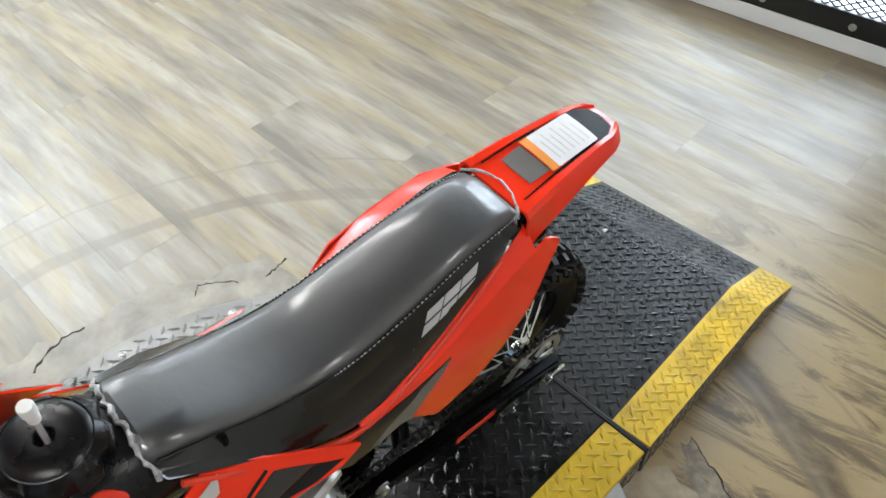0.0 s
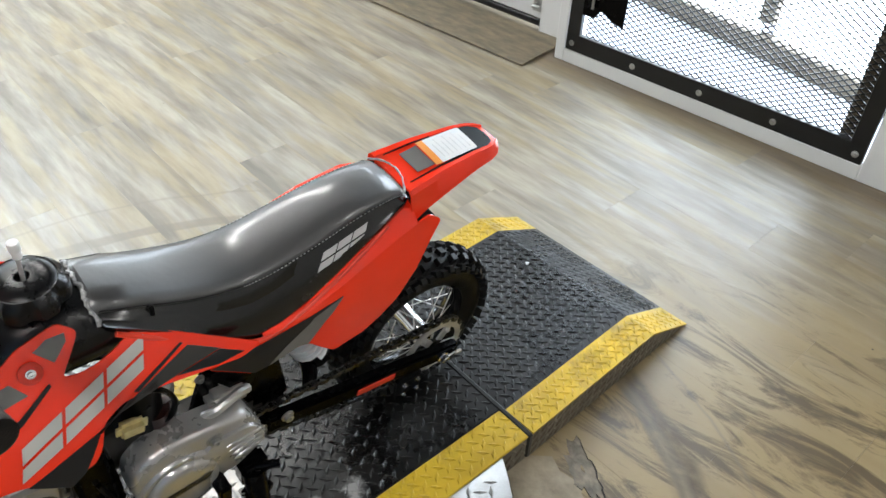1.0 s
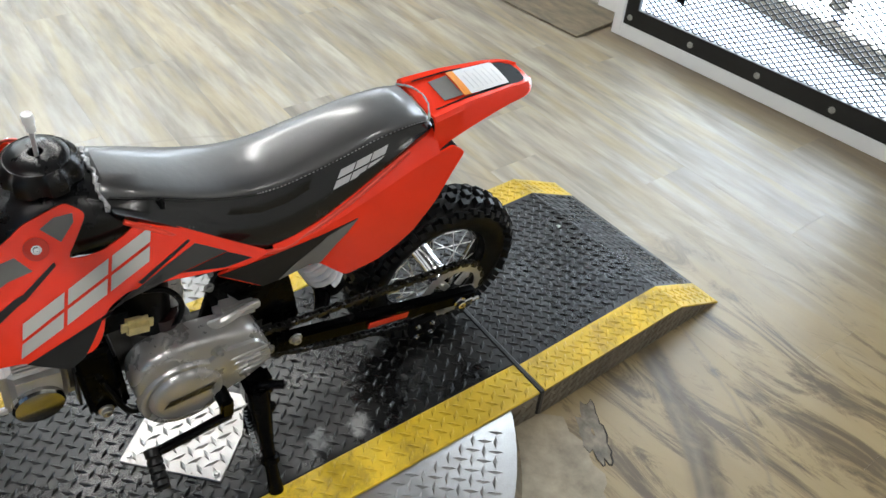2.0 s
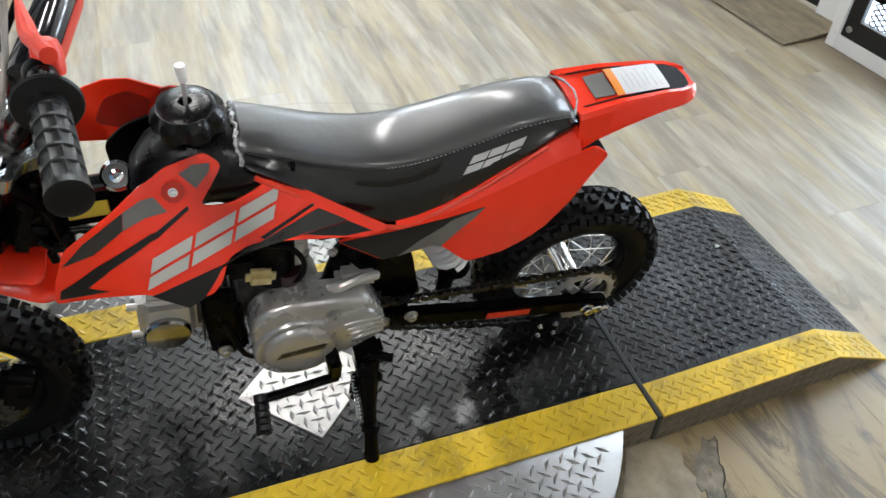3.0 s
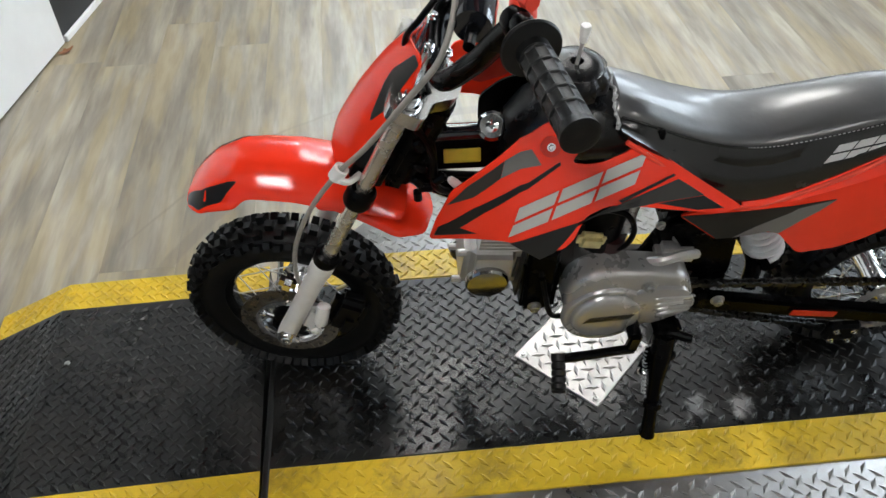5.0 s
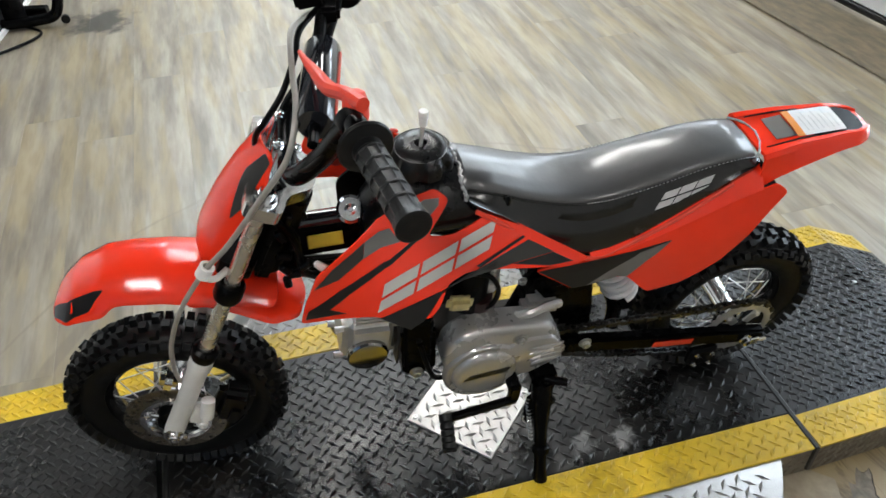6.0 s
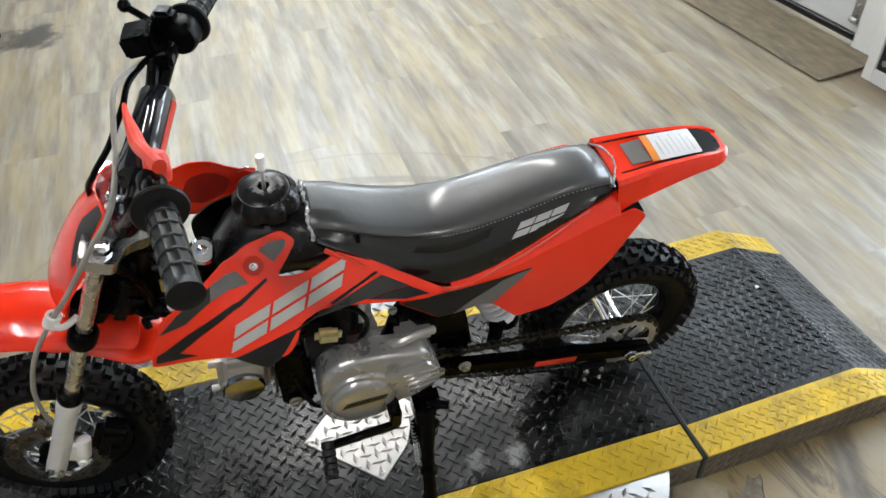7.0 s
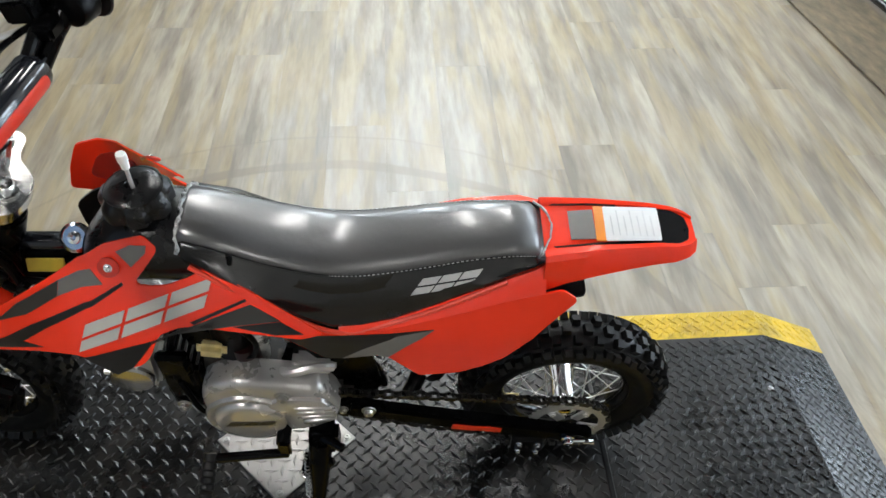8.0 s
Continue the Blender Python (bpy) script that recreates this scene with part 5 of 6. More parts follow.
bm = bmesh.new()
outline = [(-0.052, 0.546), (0.052, 0.546), (0.066, 0.60), (0.074, 0.675), (0.068, 0.715), (0.048, 0.750), (-0.048, 0.750), (-0.068, 0.715), (-0.074, 0.675), (-0.066, 0.60)]
sheet(bm, rounded(outline, 0.012), plate_fn, 0.003, 0.014)
plate = part("number_plate", move(bm, STEER), RED, bike, "red front number plate without number")
for sgn in (-1, 1):
    bm = bmesh.new()
    sheet(bm, rounded([(sgn * 0.040, 0.747), (sgn * 0.053, 0.742), (sgn * 0.066, 0.692), (sgn * 0.059, 0.658), (sgn * 0.036, 0.722)], 0.002), plate_fn, 0.0008, 0.014, lift=0.0015)
    part("plate_decal", move(bm, STEER), OLIVE_DECAL, plate, "dark grey corner decal")

# -- frame --
bm = bmesh.new()
tube(bm, curve_points([Vector((-0.70, 0, 0.592)), Vector((-0.66, 0, 0.58)), Vector((-0.55, 0, 0.54)), Vector((-0.36, 0, 0.45)), Vector((-0.34, 0, 0.30))], 6), 0.024, 14)
rod(bm, STEM - FORK * 0.13, STEM + FORK * 0.012, 0.03, 20)
for sgn in (-1, 1):
    tube(bm, curve_points([Vector((-0.42, sgn * 0.03, 0.48)), Vector((-0.25, sgn * 0.06, 0.52)), Vector((-0.10, sgn * 0.050, 0.570)), Vector((-0.05, sgn * 0.040, 0.590))], 6), 0.011, 10)
    tube(bm, curve_points([Vector((-0.40, sgn * 0.05, 0.40)), Vector((-0.26, sgn * 0.06, 0.46)), Vector((-0.10, sgn * 0.055, 0.545))], 6), 0.010, 10)
    sheet(bm, rounded([(-0.435, 0.43), (-0.36, 0.455), (-0.315, 0.40), (-0.30, 0.30), (-0.33, 0.20), (-0.38, 0.20), (-0.375, 0.30), (-0.395, 0.37)], 0.02), lambda u, v, w: Vector((u, sgn * (0.06 - w), v)), 0.006, 0.3)
tube(bm, curve_points([STEM - FORK * 0.12, Vector((-0.79, 0, 0.50)), Vector((-0.70, 0, 0.45))], 5), 0.02, 12)
part("frame", bm, FRAME_BLACK, bike, "black painted steel frame")
# steering head, stops and harness behind the fork
bm = bmesh.new()
rod(bm, STEM - FORK * 0.135, STEM + FORK * 0.005, 0.031, 24)
box(bm, (0.040, 0.070, 0.10), Matrix.Translation((-0.835, 0.004, 0.555)) @ Matrix.Rotation(radians(24), 4, "Y"), 0.012, 2)
for k in range(3):
    tube(bm, curve_points([(-0.82, -0.05 + 0.02 * k, 0.66), (-0.795, -0.045 + 0.02 * k, 0.60), (-0.79, -0.04 + 0.02 * k, 0.53), (-0.76, -0.01 + 0.01 * k, 0.48)], 6), 0.006, 8)
rng = random.Random(12)
for k in range(9):
    p = Vector((-0.80 + rng.uniform(-0.018, 0.018), -0.042 + rng.uniform(-0.01, 0.01), 0.64 - 0.017 * k))
    box(bm, (0.022, 0.012, 0.012), Matrix.Translation(p) @ Matrix.Rotation(rng.uniform(0, 3), 4, "Y"), 0.003)
part("harness_box", bm, BLACK, bike, "black wiring harness behind the fork")
bm = bmesh.new()
rod(bm, (-0.795, 0.0, 0.592), (-0.690, 0.0, 0.592), 0.0145, 18)
part("top_tube", bm, GLOSS_BLACK, bike, "glossy black frame top tube")
bm = bmesh.new()
lathe(bm, [(0.021, -0.004), (0.021, 0.003), (0.017, 0.006), (0.0165, 0.004), (0.009, 0.004), (0.0085, 0.007), (0.004, 0.008), (0.003, 0.005)], along((-0.709, -0.004, 0.606), (-0.716, -0.10, 0.70)), 28)
part("frame_bolt", bm, CHROME, bike, "large zinc frame bolt")
# added black plate that darkens the gap round the tag
bm = bmesh.new()
box(bm, (0.088, 0.004, 0.040), Matrix.Translation((-0.744, -0.024, 0.574)) @ Matrix.Rotation(radians(-30), 4, "X"), 0.0015)
part("tag_backing", bm, FRAME_BLACK, bike, "black plate added behind the tag to hide the pale floor")
# added black sheet that keeps the pale floor from showing past the tank
bm = bmesh.new()
sheet(bm, rounded([(-0.722, 0.612), (-0.69, 0.640), (-0.64, 0.655), (-0.60, 0.60), (-0.60, 0.50), (-0.66, 0.50), (-0.722, 0.562)], 0.012), lambda u, v, w: Vector((u, 0.052 + w, v)), 0.004, 0.1)
part("gap_fill_sheet", bm, BLACK, bike, "black sheet added to fill the dark gap inside the shroud")
bm = bmesh.new()
box(bm, (0.052, 0.003, 0.020), Matrix.Translation((-0.752, -0.030, 0.578)) @ Matrix.Rotation(radians(-30), 4, "X"), 0.001)
part("warning_tag", bm, YELLOW_TAG, bike, "small yellow warning tag")
bm = bmesh.new()
rod(bm, (-0.80, -0.035, 0.552), (-0.69, -0.045, 0.548), 0.005, 10)
tube(bm, curve_points([(-0.80, -0.02, 0.530), (-0.76, -0.03, 0.533), (-0.71, -0.04, 0.528)], 5), 0.0045, 8)
part("clutch_cable", bm, BLACK, bike, "black control cables")
bm = bmesh.new()
lathe(bm, [(0.003, 0), (0.0055, 0.003), (0.0065, 0.012), (0.0065, 0.024), (0.004, 0.030)], along((-0.772, -0.055, 0.560), (-0.752, -0.055, 0.535)), 12)
part("cable_connector", bm, WHITE_PLASTIC, bike, "small white cable connector")

# -- tank --
TANK_ROWS = [(-0.705, 0.580, 0.020, 0.03), (-0.69, 0.618, 0.035, 0.06), (-0.665, 0.650, 0.046, 0.085), (-0.635, 0.668, 0.052, 0.10), (-0.60, 0.674, 0.056, 0.105), (-0.565, 0.670, 0.056, 0.10), (-0.53, 0.655, 0.054, 0.085), (-0.49, 0.635, 0.05, 0.06)]


def hump(z, half, drop, p=2.6, n=20):
    """One cross-section: flat-topped arch of (y, z)."""
    out = []
    for k in range(n):
        a = 2 * math.pi * k / n
        c, s = math.cos(a), math.sin(a)
        y = half * math.copysign(abs(c) ** (2 / p), c)
        zz = z - drop / 2 + drop / 2 * math.copysign(abs(s) ** (2 / p), s)
        out.append((y * (1 + 0.35 * max(0, z - zz) / drop), zz))
    return out


bm = bmesh.new()
skin(bm, [[Vector((x, y, zz)) for y, zz in hump(z, h, d)] for x, z, h, d in TANK_ROWS])
tank = part("fuel_tank", bm, TANK, bike, "black plastic fuel tank")
CAP = Vector((-0.604, 0, 0.676))
bm = bmesh.new()
prof_r = []
for r, z in ((0.038, -0.004), (0.047, -0.001), (0.0475, 0.012), (0.046, 0.019), (0.042, 0.025), (0.0375, 0.0285), (0.036, 0.0282), (0.0345, 0.0295), (0.028, 0.0325), (0.016, 0.034), (0.009, 0.034), (0.0078, 0.032), (0.0075, 0.024)):
    ring = []
    for k in range(72):
        a = 2 * math.pi * k / 72
        lobe = 1 - (0.13 * max(0, math.cos(a * 7)) ** 0.6 if -0.002 < z < 0.026 else 0)
        ring.append(CAP + Vector((r * lobe * math.cos(a), r * lobe * math.sin(a), z)))
    prof_r.append(ring)
skin(bm, prof_r)
part("fuel_cap", bm, TANK, tank, "black lobed fuel cap")
bm = bmesh.new()
rod(bm, CAP + Vector((0, 0, 0.024)), CAP + Vector((0.003, -0.002, 0.070)), 0.0028, 12)
vent = part("vent_tube", bm, CLEAR, tank, "clear vent tube")
bm = bmesh.new()
lathe(bm, [(0.003, 0.0), (0.0052, 0.002), (0.0056, 0.010), (0.0048, 0.012), (0.0066, 0.014), (0.0068, 0.024), (0.006, 0.026)], along(CAP + Vector((0.003, -0.002, 0.064)), CAP + Vector((0.004, -0.002, 0.15))), 18)
part("vent_valve", bm, WHITE_PLASTIC, vent, "pale plastic valve")

# -- shrouds --


def shroud_y(x, z):
    k = min(1.0, max(0.1, (x + 0.80) / 0.12))
    return 0.135 - 0.6 * k * (z - 0.525) - 0.03 * (x + 0.75) - 0.12 * max(0, 0.54 - z)


SHROUD = [(-0.806, 0.529), (-0.795, 0.570), (-0.775, 0.612), (-0.712, 0.629), (-0.668, 0.643), (-0.645, 0.655), (-0.594, 0.664), (-0.575, 0.648), (-0.592, 0.628), (-0.612, 0.607), (-0.592, 0.603), (-0.570, 0.604), (-0.542, 0.612), (-0.514, 0.625), (-0.440, 0.580), (-0.367, 0.537), (-0.40, 0.530), (-0.445, 0.537), (-0.513, 0.547), (-0.560, 0.551), (-0.590, 0.540), (-0.604, 0.510), (-0.618, 0.497), (-0.650, 0.495), (-0.700, 0.514), (-0.750, 0.522)]
SHROUD_DECALS = [
    ([(-0.781, 0.591), (-0.753, 0.609), (-0.703, 0.622), (-0.708, 0.602), (-0.746, 0.589)], OLIVE_DECAL, "grey_patch"),
    ([(-0.7025, 0.622), (-0.665, 0.626), (-0.652, 0.607), (-0.7075, 0.602)], GREY_DECAL, "grey_patch"),
    ([(-0.629, 0.646), (-0.611, 0.653), (-0.590, 0.652), (-0.592, 0.643), (-0.612, 0.627)], GREY_DECAL, "grey_patch"),
    ([(-0.793, 0.553), (-0.747, 0.571), (-0.670, 0.587), (-0.627, 0.609), (-0.626, 0.605), (-0.670, 0.580), (-0.732, 0.561), (-0.764, 0.545), (-0.742, 0.531), (-0.799, 0.537)], BLACK_DECAL, "black_stripe"),
    ([(-0.577, 0.541), (-0.514, 0.562), (-0.463, 0.578), (-0.452, 0.572), (-0.425, 0.556), (-0.489, 0.551)], OLIVE_DECAL, "grey_flash"),
    ([(-0.489, 0.550), (-0.425, 0.555), (-0.395, 0.538), (-0.432, 0.538)], BLACK_DECAL, "black_flash"),
    ([(-0.694, 0.511), (-0.593, 0.5345), (-0.513, 0.558), (-0.517, 0.549), (-0.553, 0.551), (-0.596, 0.534), (-0.618, 0.508), (-0.632, 0.494), (-0.652, 0.486)], BLACK_DECAL, "black_flash"),
    ([(-0.545, 0.557), (-0.47, 0.585), (-0.468, 0.5825), (-0.54, 0.554)], BLACK_DECAL, "thin_stripe"),
]


def slant_mark(x0, z0, ux, uz, vx, vz):
    """A plain mark: three pairs of slanted bars in the parallelogram given by two edges."""
    out = []
    for k in range(3):
        a, b = k * 0.345, k * 0.345 + 0.315
        for c, d in ((0.0, 0.44), (0.56, 1.0)):
            out.append([(x0 + ux * s + vx * t, z0 + uz * s + vz * t) for s, t in ((a, c), (b, c), (b, d), (a, d))])
    return out


for sgn, nm in ((-1, "left"), (1, "right")):
    def on_shroud(u, v, w, s=sgn):
        k = min(1.0, max(0.0, (u + 0.74) / 0.22))
        if s > 0:
            v = min(v, 0.634)
            y = (0.152 + 0.12 * (v - 0.55)) * (1 - k) + (shroud_y(u, v) - 0.012) * k
            return Vector((u + 0.026 * (1 - k), y - w, v + 0.014 * (1 - k) - 0.4 * w * k))
        return Vector((u, s * (shroud_y(u, v) - w), v - 0.5 * w))
    bm = bmesh.new()
    sheet(bm, rounded(SHROUD, 0.008), on_shroud, 0.003, 0.02)
    shroud = part("shroud", bm, RED, bike, "glossy red tank shroud with grey and black decals")
    for poly, material, dn in SHROUD_DECALS:
        bm = bmesh.new()
        sheet(bm, poly, on_shroud, 0.0008, 0.02, lift=0.0012)
        part(dn, bm, material, shroud)
    bm = bmesh.new()
    for poly in slant_mark(-0.697, 0.521, 0.172, 0.055, 0.015, 0.037):
        sheet(bm, poly, on_shroud, 0.0006, 0.03, lift=0.0022)
    part("pale_mark", bm, LOGO, shroud, "pale grey slanted mark")
    if sgn > 0:
        # flat dark red sheet, painted shade on the inner face
        bm = bmesh.new()
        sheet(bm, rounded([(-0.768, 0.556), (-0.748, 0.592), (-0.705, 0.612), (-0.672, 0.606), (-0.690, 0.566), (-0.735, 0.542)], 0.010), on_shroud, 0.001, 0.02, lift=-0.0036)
        part("shroud_shade", bm, SHROUD_SHADE, shroud, "dark red sheet painting the shade inside the shroud")
    # flat darker red disc; the recess's shade is in its colour
    bm = bmesh.new()
    c = on_shroud(-0.640, 0.628, -0.002)
    lathe(bm, [(0.014, 0), (0.014, 0.002)], along(c, c + Vector((0, sgn, 0.6))), 20)
    part("bolt_recess_shade", bm, RED_DARK, shroud)
    bm = bmesh.new()
    bolt_head(bm, on_shroud(-0.640, 0.628, -0.004), (0, sgn, 0.6), 0.004, 0.005)
    part("shroud_bolt", bm, CHROME, shroud)

# -- seat --
SEAT_ROWS = [  # x, seam height, crown, seam half width, skirt half width, skirt height
    (-0.553, 0.652, 0.014, 0.046, 0.060, 0.640), (-0.545, 0.655, 0.016, 0.049, 0.066, 0.630), (-0.50, 0.638, 0.014, 0.052, 0.078, 0.606), (-0.45, 0.617, 0.012, 0.055, 0.086, 0.570),
    (-0.40, 0.601, 0.011, 0.057, 0.090, 0.533), (-0.36, 0.594, 0.011, 0.058, 0.091, 0.512), (-0.32, 0.594, 0.012, 0.058, 0.090, 0.512), (-0.27, 0.602, 0.013, 0.057, 0.086, 0.527), (-0.22, 0.612, 0.014, 0.055, 0.081, 0.549),
    (-0.17, 0.622, 0.014, 0.052, 0.074, 0.573), (-0.115, 0.627, 0.013, 0.049, 0.067, 0.596), (-0.082, 0.624, 0.011, 0.046, 0.059, 0.604), (-0.066, 0.613, 0.004, 0.038, 0.048, 0.604)]


def seat_ring(row):
    x, zs, cr, h, k, zk = row
    top = [(-h, zs - 0.002), (-h * 0.93, zs + cr * 0.38), (-h * 0.7, zs + cr * 0.75), (-h * 0.35, zs + cr * 0.96), (0, zs + cr), (h * 0.35, zs + cr * 0.96), (h * 0.7, zs + cr * 0.75), (h * 0.93, zs + cr * 0.38), (h, zs - 0.002)]
    return [Vector((x, y, z)) for y, z in top]


def seat_side(row, s):
    x, zs, cr, h, k, zk = row
    pts = [(h, zs - 0.002), (h + (k - h) * 0.28, zs - (zs - zk) * 0.22), (h + (k - h) * 0.62, zs - (zs - zk) * 0.5), (k, zk + 0.012), (k - 0.003, zk), (k - 0.02, zk - 0.004), (k - 0.02, zs - 0.02)]
    return [Vector((x, s * y, z)) for y, z in pts]


bm = bmesh.new()
rows = [seat_ring(r) for r in SEAT_ROWS]
rows = [r + [Vector((p.x, p.y * 0.9, p.z - 0.02)) for p in reversed(r)] for r in rows]
skin(bm, rows)
seat = part("seat", bm, VINYL, bike, "long dark grey vinyl seat under clear film", smooth=50)
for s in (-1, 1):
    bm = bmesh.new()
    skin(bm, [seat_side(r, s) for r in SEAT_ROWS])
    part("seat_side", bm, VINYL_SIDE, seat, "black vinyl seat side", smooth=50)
    bm = bmesh.new()
    tube(bm, curve_points([Vector((x, s * (h + 0.0005), zs - 0.001)) for x, zs, cr, h, k, zk in SEAT_ROWS[1:-1]], 3), 0.0016, 6)
    part("seat_seam", bm, VINYL_SIDE, seat, "stitched seat seam")
    bm = bmesh.new()
    pts = curve_points([Vector((x, s * (h + 0.001), zs + 0.0)) for x, zs, cr, h, k, zk in SEAT_ROWS[5:-1]], 8)
    for a, c in list(zip(pts, pts[1:]))[::1]:
        rod(bm, a.lerp(c, 0.1), a.lerp(c, 0.6), 0.0009, 5)
    part("stitching", bm, FILM, seat, "pale stitching")


def seat_surface(x):
    for a, c in zip(SEAT_ROWS, SEAT_ROWS[1:]):
        if a[0] <= x <= c[0]:
            t = (x - a[0]) / (c[0] - a[0])
            return [p + (q - p) * t for p, q in zip(a, c)]
    return SEAT_ROWS[-1]


for s in (-1, 1):
    def on_side(u, v, w, s=s):
        _, zs, cr, h, k, zk = seat_surface(u)
        t = min(1, max(0, (zs - v) / (zs - zk)))
        y = h + (k - h) * (t * 1.25 if t < 0.5 else 0.62 + (t - 0.5) * 0.76)
        return Vector((u, s * (y + 0.0012 - w), v))
    bm = bmesh.new()
    for poly in slant_mark(-0.250, 0.571, 0.080, 0.017, 0.017, 0.024):
        sheet(bm, poly, on_side, 0.0005, 0.02)
    part("white_mark", bm, LOGO_W, seat, "white slanted mark")
# crumpled film at the seat's front edge and rear corners
bm = bmesh.new()
rng = random.Random(7)
pts = [Vector((-0.551 + rng.uniform(-0.003, 0.003), y, 0.668 - 5.0 * y * y - (0.0 if abs(y) < 0.05 else 0.35 * (abs(y) - 0.05)) + rng.uniform(-0.001, 0.002))) for y in np.linspace(-0.062, 0.062, 26)]
tube(bm, pts, 0.003, 6, [0.0026 + rng.uniform(-0.0012, 0.0016) for _ in pts])
part("film_edge", bm, FILM, seat, "crumpled clear film edge")
bm = bmesh.new()
pts = [Vector((-0.078 + 0.02 * (1 - (y / 0.05) ** 2) + rng.uniform(-0.001, 0.001), y, 0.632 - 3 * y * y)) for y in np.linspace(-0.05, 0.05, 18)]
tube(bm, pts, 0.0015, 5, [0.001 + rng.uniform(0, 0.0014) for _ in pts])
part("film_edge", bm, FILM, seat, "crumpled clear film edge")
bm = bmesh.new()
tube(bm, curve_points([(-0.488, -0.0555, 0.634), (-0.487, -0.058, 0.630), (-0.488, -0.060, 0.622)], 3), 0.004, 8)
part("strap_slot", bm, BLACK, seat)

# -- side panels --
PANEL = [(-0.440, 0.493), (-0.400, 0.505), (-0.352, 0.505), (-0.276, 0.518), (-0.195, 0.541), (-0.112, 0.568), (-0.043, 0.586), (-0.020, 0.569), (-0.047, 0.538), (-0.076, 0.502), (-0.114, 0.452), (-0.145, 0.430), (-0.180, 0.413), (-0.238, 0.405), (-0.260, 0.428), (-0.282, 0.453), (-0.300, 0.457), (-0.351, 0.445), (-0.375, 0.442), (-0.410, 0.470)]


def panel_y(x, z):
    return 0.100 - 0.28 * max(0, z - 0.50) + 0.06 * max(0, 0.5 - z) - 0.06 * max(0, -0.28 - x)


for sgn in (-1, 1):
    def on_panel(u, v, w, s=sgn):
        if s < 0:
            return Vector((u, w - panel_y(u, v), v))
        k = min(1.0, max(0.0, (u + 0.30) / 0.06))
        far = float(np.interp(u, [-0.30, -0.10, -0.02], [0.118, 0.118, 0.104])) - 0.10 * max(0, v - 0.5)
        rise = float(np.interp(u, [-0.30, -0.24, -0.18, -0.10, -0.04, -0.02], [0.0, 0.012, 0.014, 0.0, -0.024, -0.030]))
        return Vector((u + 0.06 * max(0, u + 0.28), panel_y(u, v) + (far - panel_y(u, v)) * k - w, v + rise))
    bm = bmesh.new()
    sheet(bm, rounded(PANEL, 0.008), on_panel, 0.003, 0.02)
    panel = part("side_panel", bm, RED, bike, "glossy red side panel with grey flash")
    for poly, material, dn in (([(-0.350, 0.4455), (-0.320, 0.471), (-0.270, 0.505), (-0.217, 0.517), (-0.255, 0.484), (-0.284, 0.4545), (-0.300, 0.4585)], GREY_DECAL, "grey_flash"), ([(-0.436, 0.4925), (-0.340, 0.5025), (-0.218, 0.5172), (-0.271, 0.505), (-0.321, 0.471), (-0.351, 0.4455), (-0.374, 0.4435), (-0.408, 0.471)], BLACK_DECAL, "black_flash")):
        bm = bmesh.new()
        sheet(bm, poly, on_panel, 0.0008, 0.02, lift=0.0012)
        part(dn, bm, material, panel)
    bm = bmesh.new()
    rims = []
    for x, z in ((-0.352, 0.505), (-0.276, 0.518), (-0.195, 0.541), (-0.112, 0.568), (-0.066, 0.580)):
        _, zs, cr, h, k, zk = seat_surface(x)
        low, top = on_panel(x, z, 0.0), Vector((x, sgn * (k - 0.004), zk + 0.002))
        rims.append([low, low.lerp(top, 0.5) + Vector((0, 0, 0.003)), top, top - Vector((0, 0, 0.004)), low.lerp(top, 0.5) - Vector((0, 0, 0.001)), low - Vector((0, sgn * 0.003, 0.004))])
    skin(bm, rims)
    part("panel_ledge", bm, RED, panel, smooth=50)
    # narrow red rail between shroud and panel
    bm = bmesh.new()
    tube(bm, curve_points([(-0.538, sgn * 0.070, 0.628), (-0.466, sgn * 0.086, 0.580), (-0.40, sgn * 0.092, 0.531), (-0.36, sgn * 0.093, 0.508), (-0.32, sgn * 0.092, 0.508), (-0.22, sgn * 0.083, 0.546), (-0.12, sgn * 0.068, 0.594)], 6), 0.0038, 8)
    part("seat_rail", bm, RED_RUBBER, panel, "thin red edge along the seat")

# -- rear fender --


def tail_half(x):
    return np.interp(x, [-0.13, -0.08, 0.0, 0.08, 0.112, 0.128, 0.139], [0.060, 0.060, 0.052, 0.045, 0.042, 0.036, 0.026])


def tail_z(x):
    return np.interp(x, [-0.13, -0.06, 0.0, 0.08, 0.15], [0.622, 0.632, 0.637, 0.636, 0.628])


bm = bmesh.new()
rows = []
for x in np.linspace(-0.070, 0.139, 22):
    h, z = tail_half(x), tail_z(x)
    low = np.interp(x, [-0.14, -0.06, -0.04, 0.0, 0.05, 0.139], [0.070, 0.058, 0.048, 0.038, 0.028, 0.014])
    spread = np.interp(x, [-0.1, 0.0, 0.15], [0.006, 0.010, 0.004])
    prof = [(-h - spread, z - low), (-h, z - 0.006), (-h + 0.006, z), (-h * 0.72, z - 0.0005), (-h * 0.68, z - 0.004), (0, z - 0.003), (h * 0.68, z - 0.004), (h * 0.72, z - 0.0005), (h - 0.006, z), (h, z - 0.006), (h + spread, z - low)]
    prof += [(y * 0.95, zz - 0.004) for y, zz in reversed(prof)]
    rows.append([Vector((x, y, zz)) for y, zz in prof])
skin(bm, rows)
tail = part("rear_fender", bm, RED, bike, "long red rear fender with black top insert", smooth=30)


def on_tail(u, v, w):
    return Vector((u, v, tail_z(u) - 0.0022 - w + 0.25 * v * v))


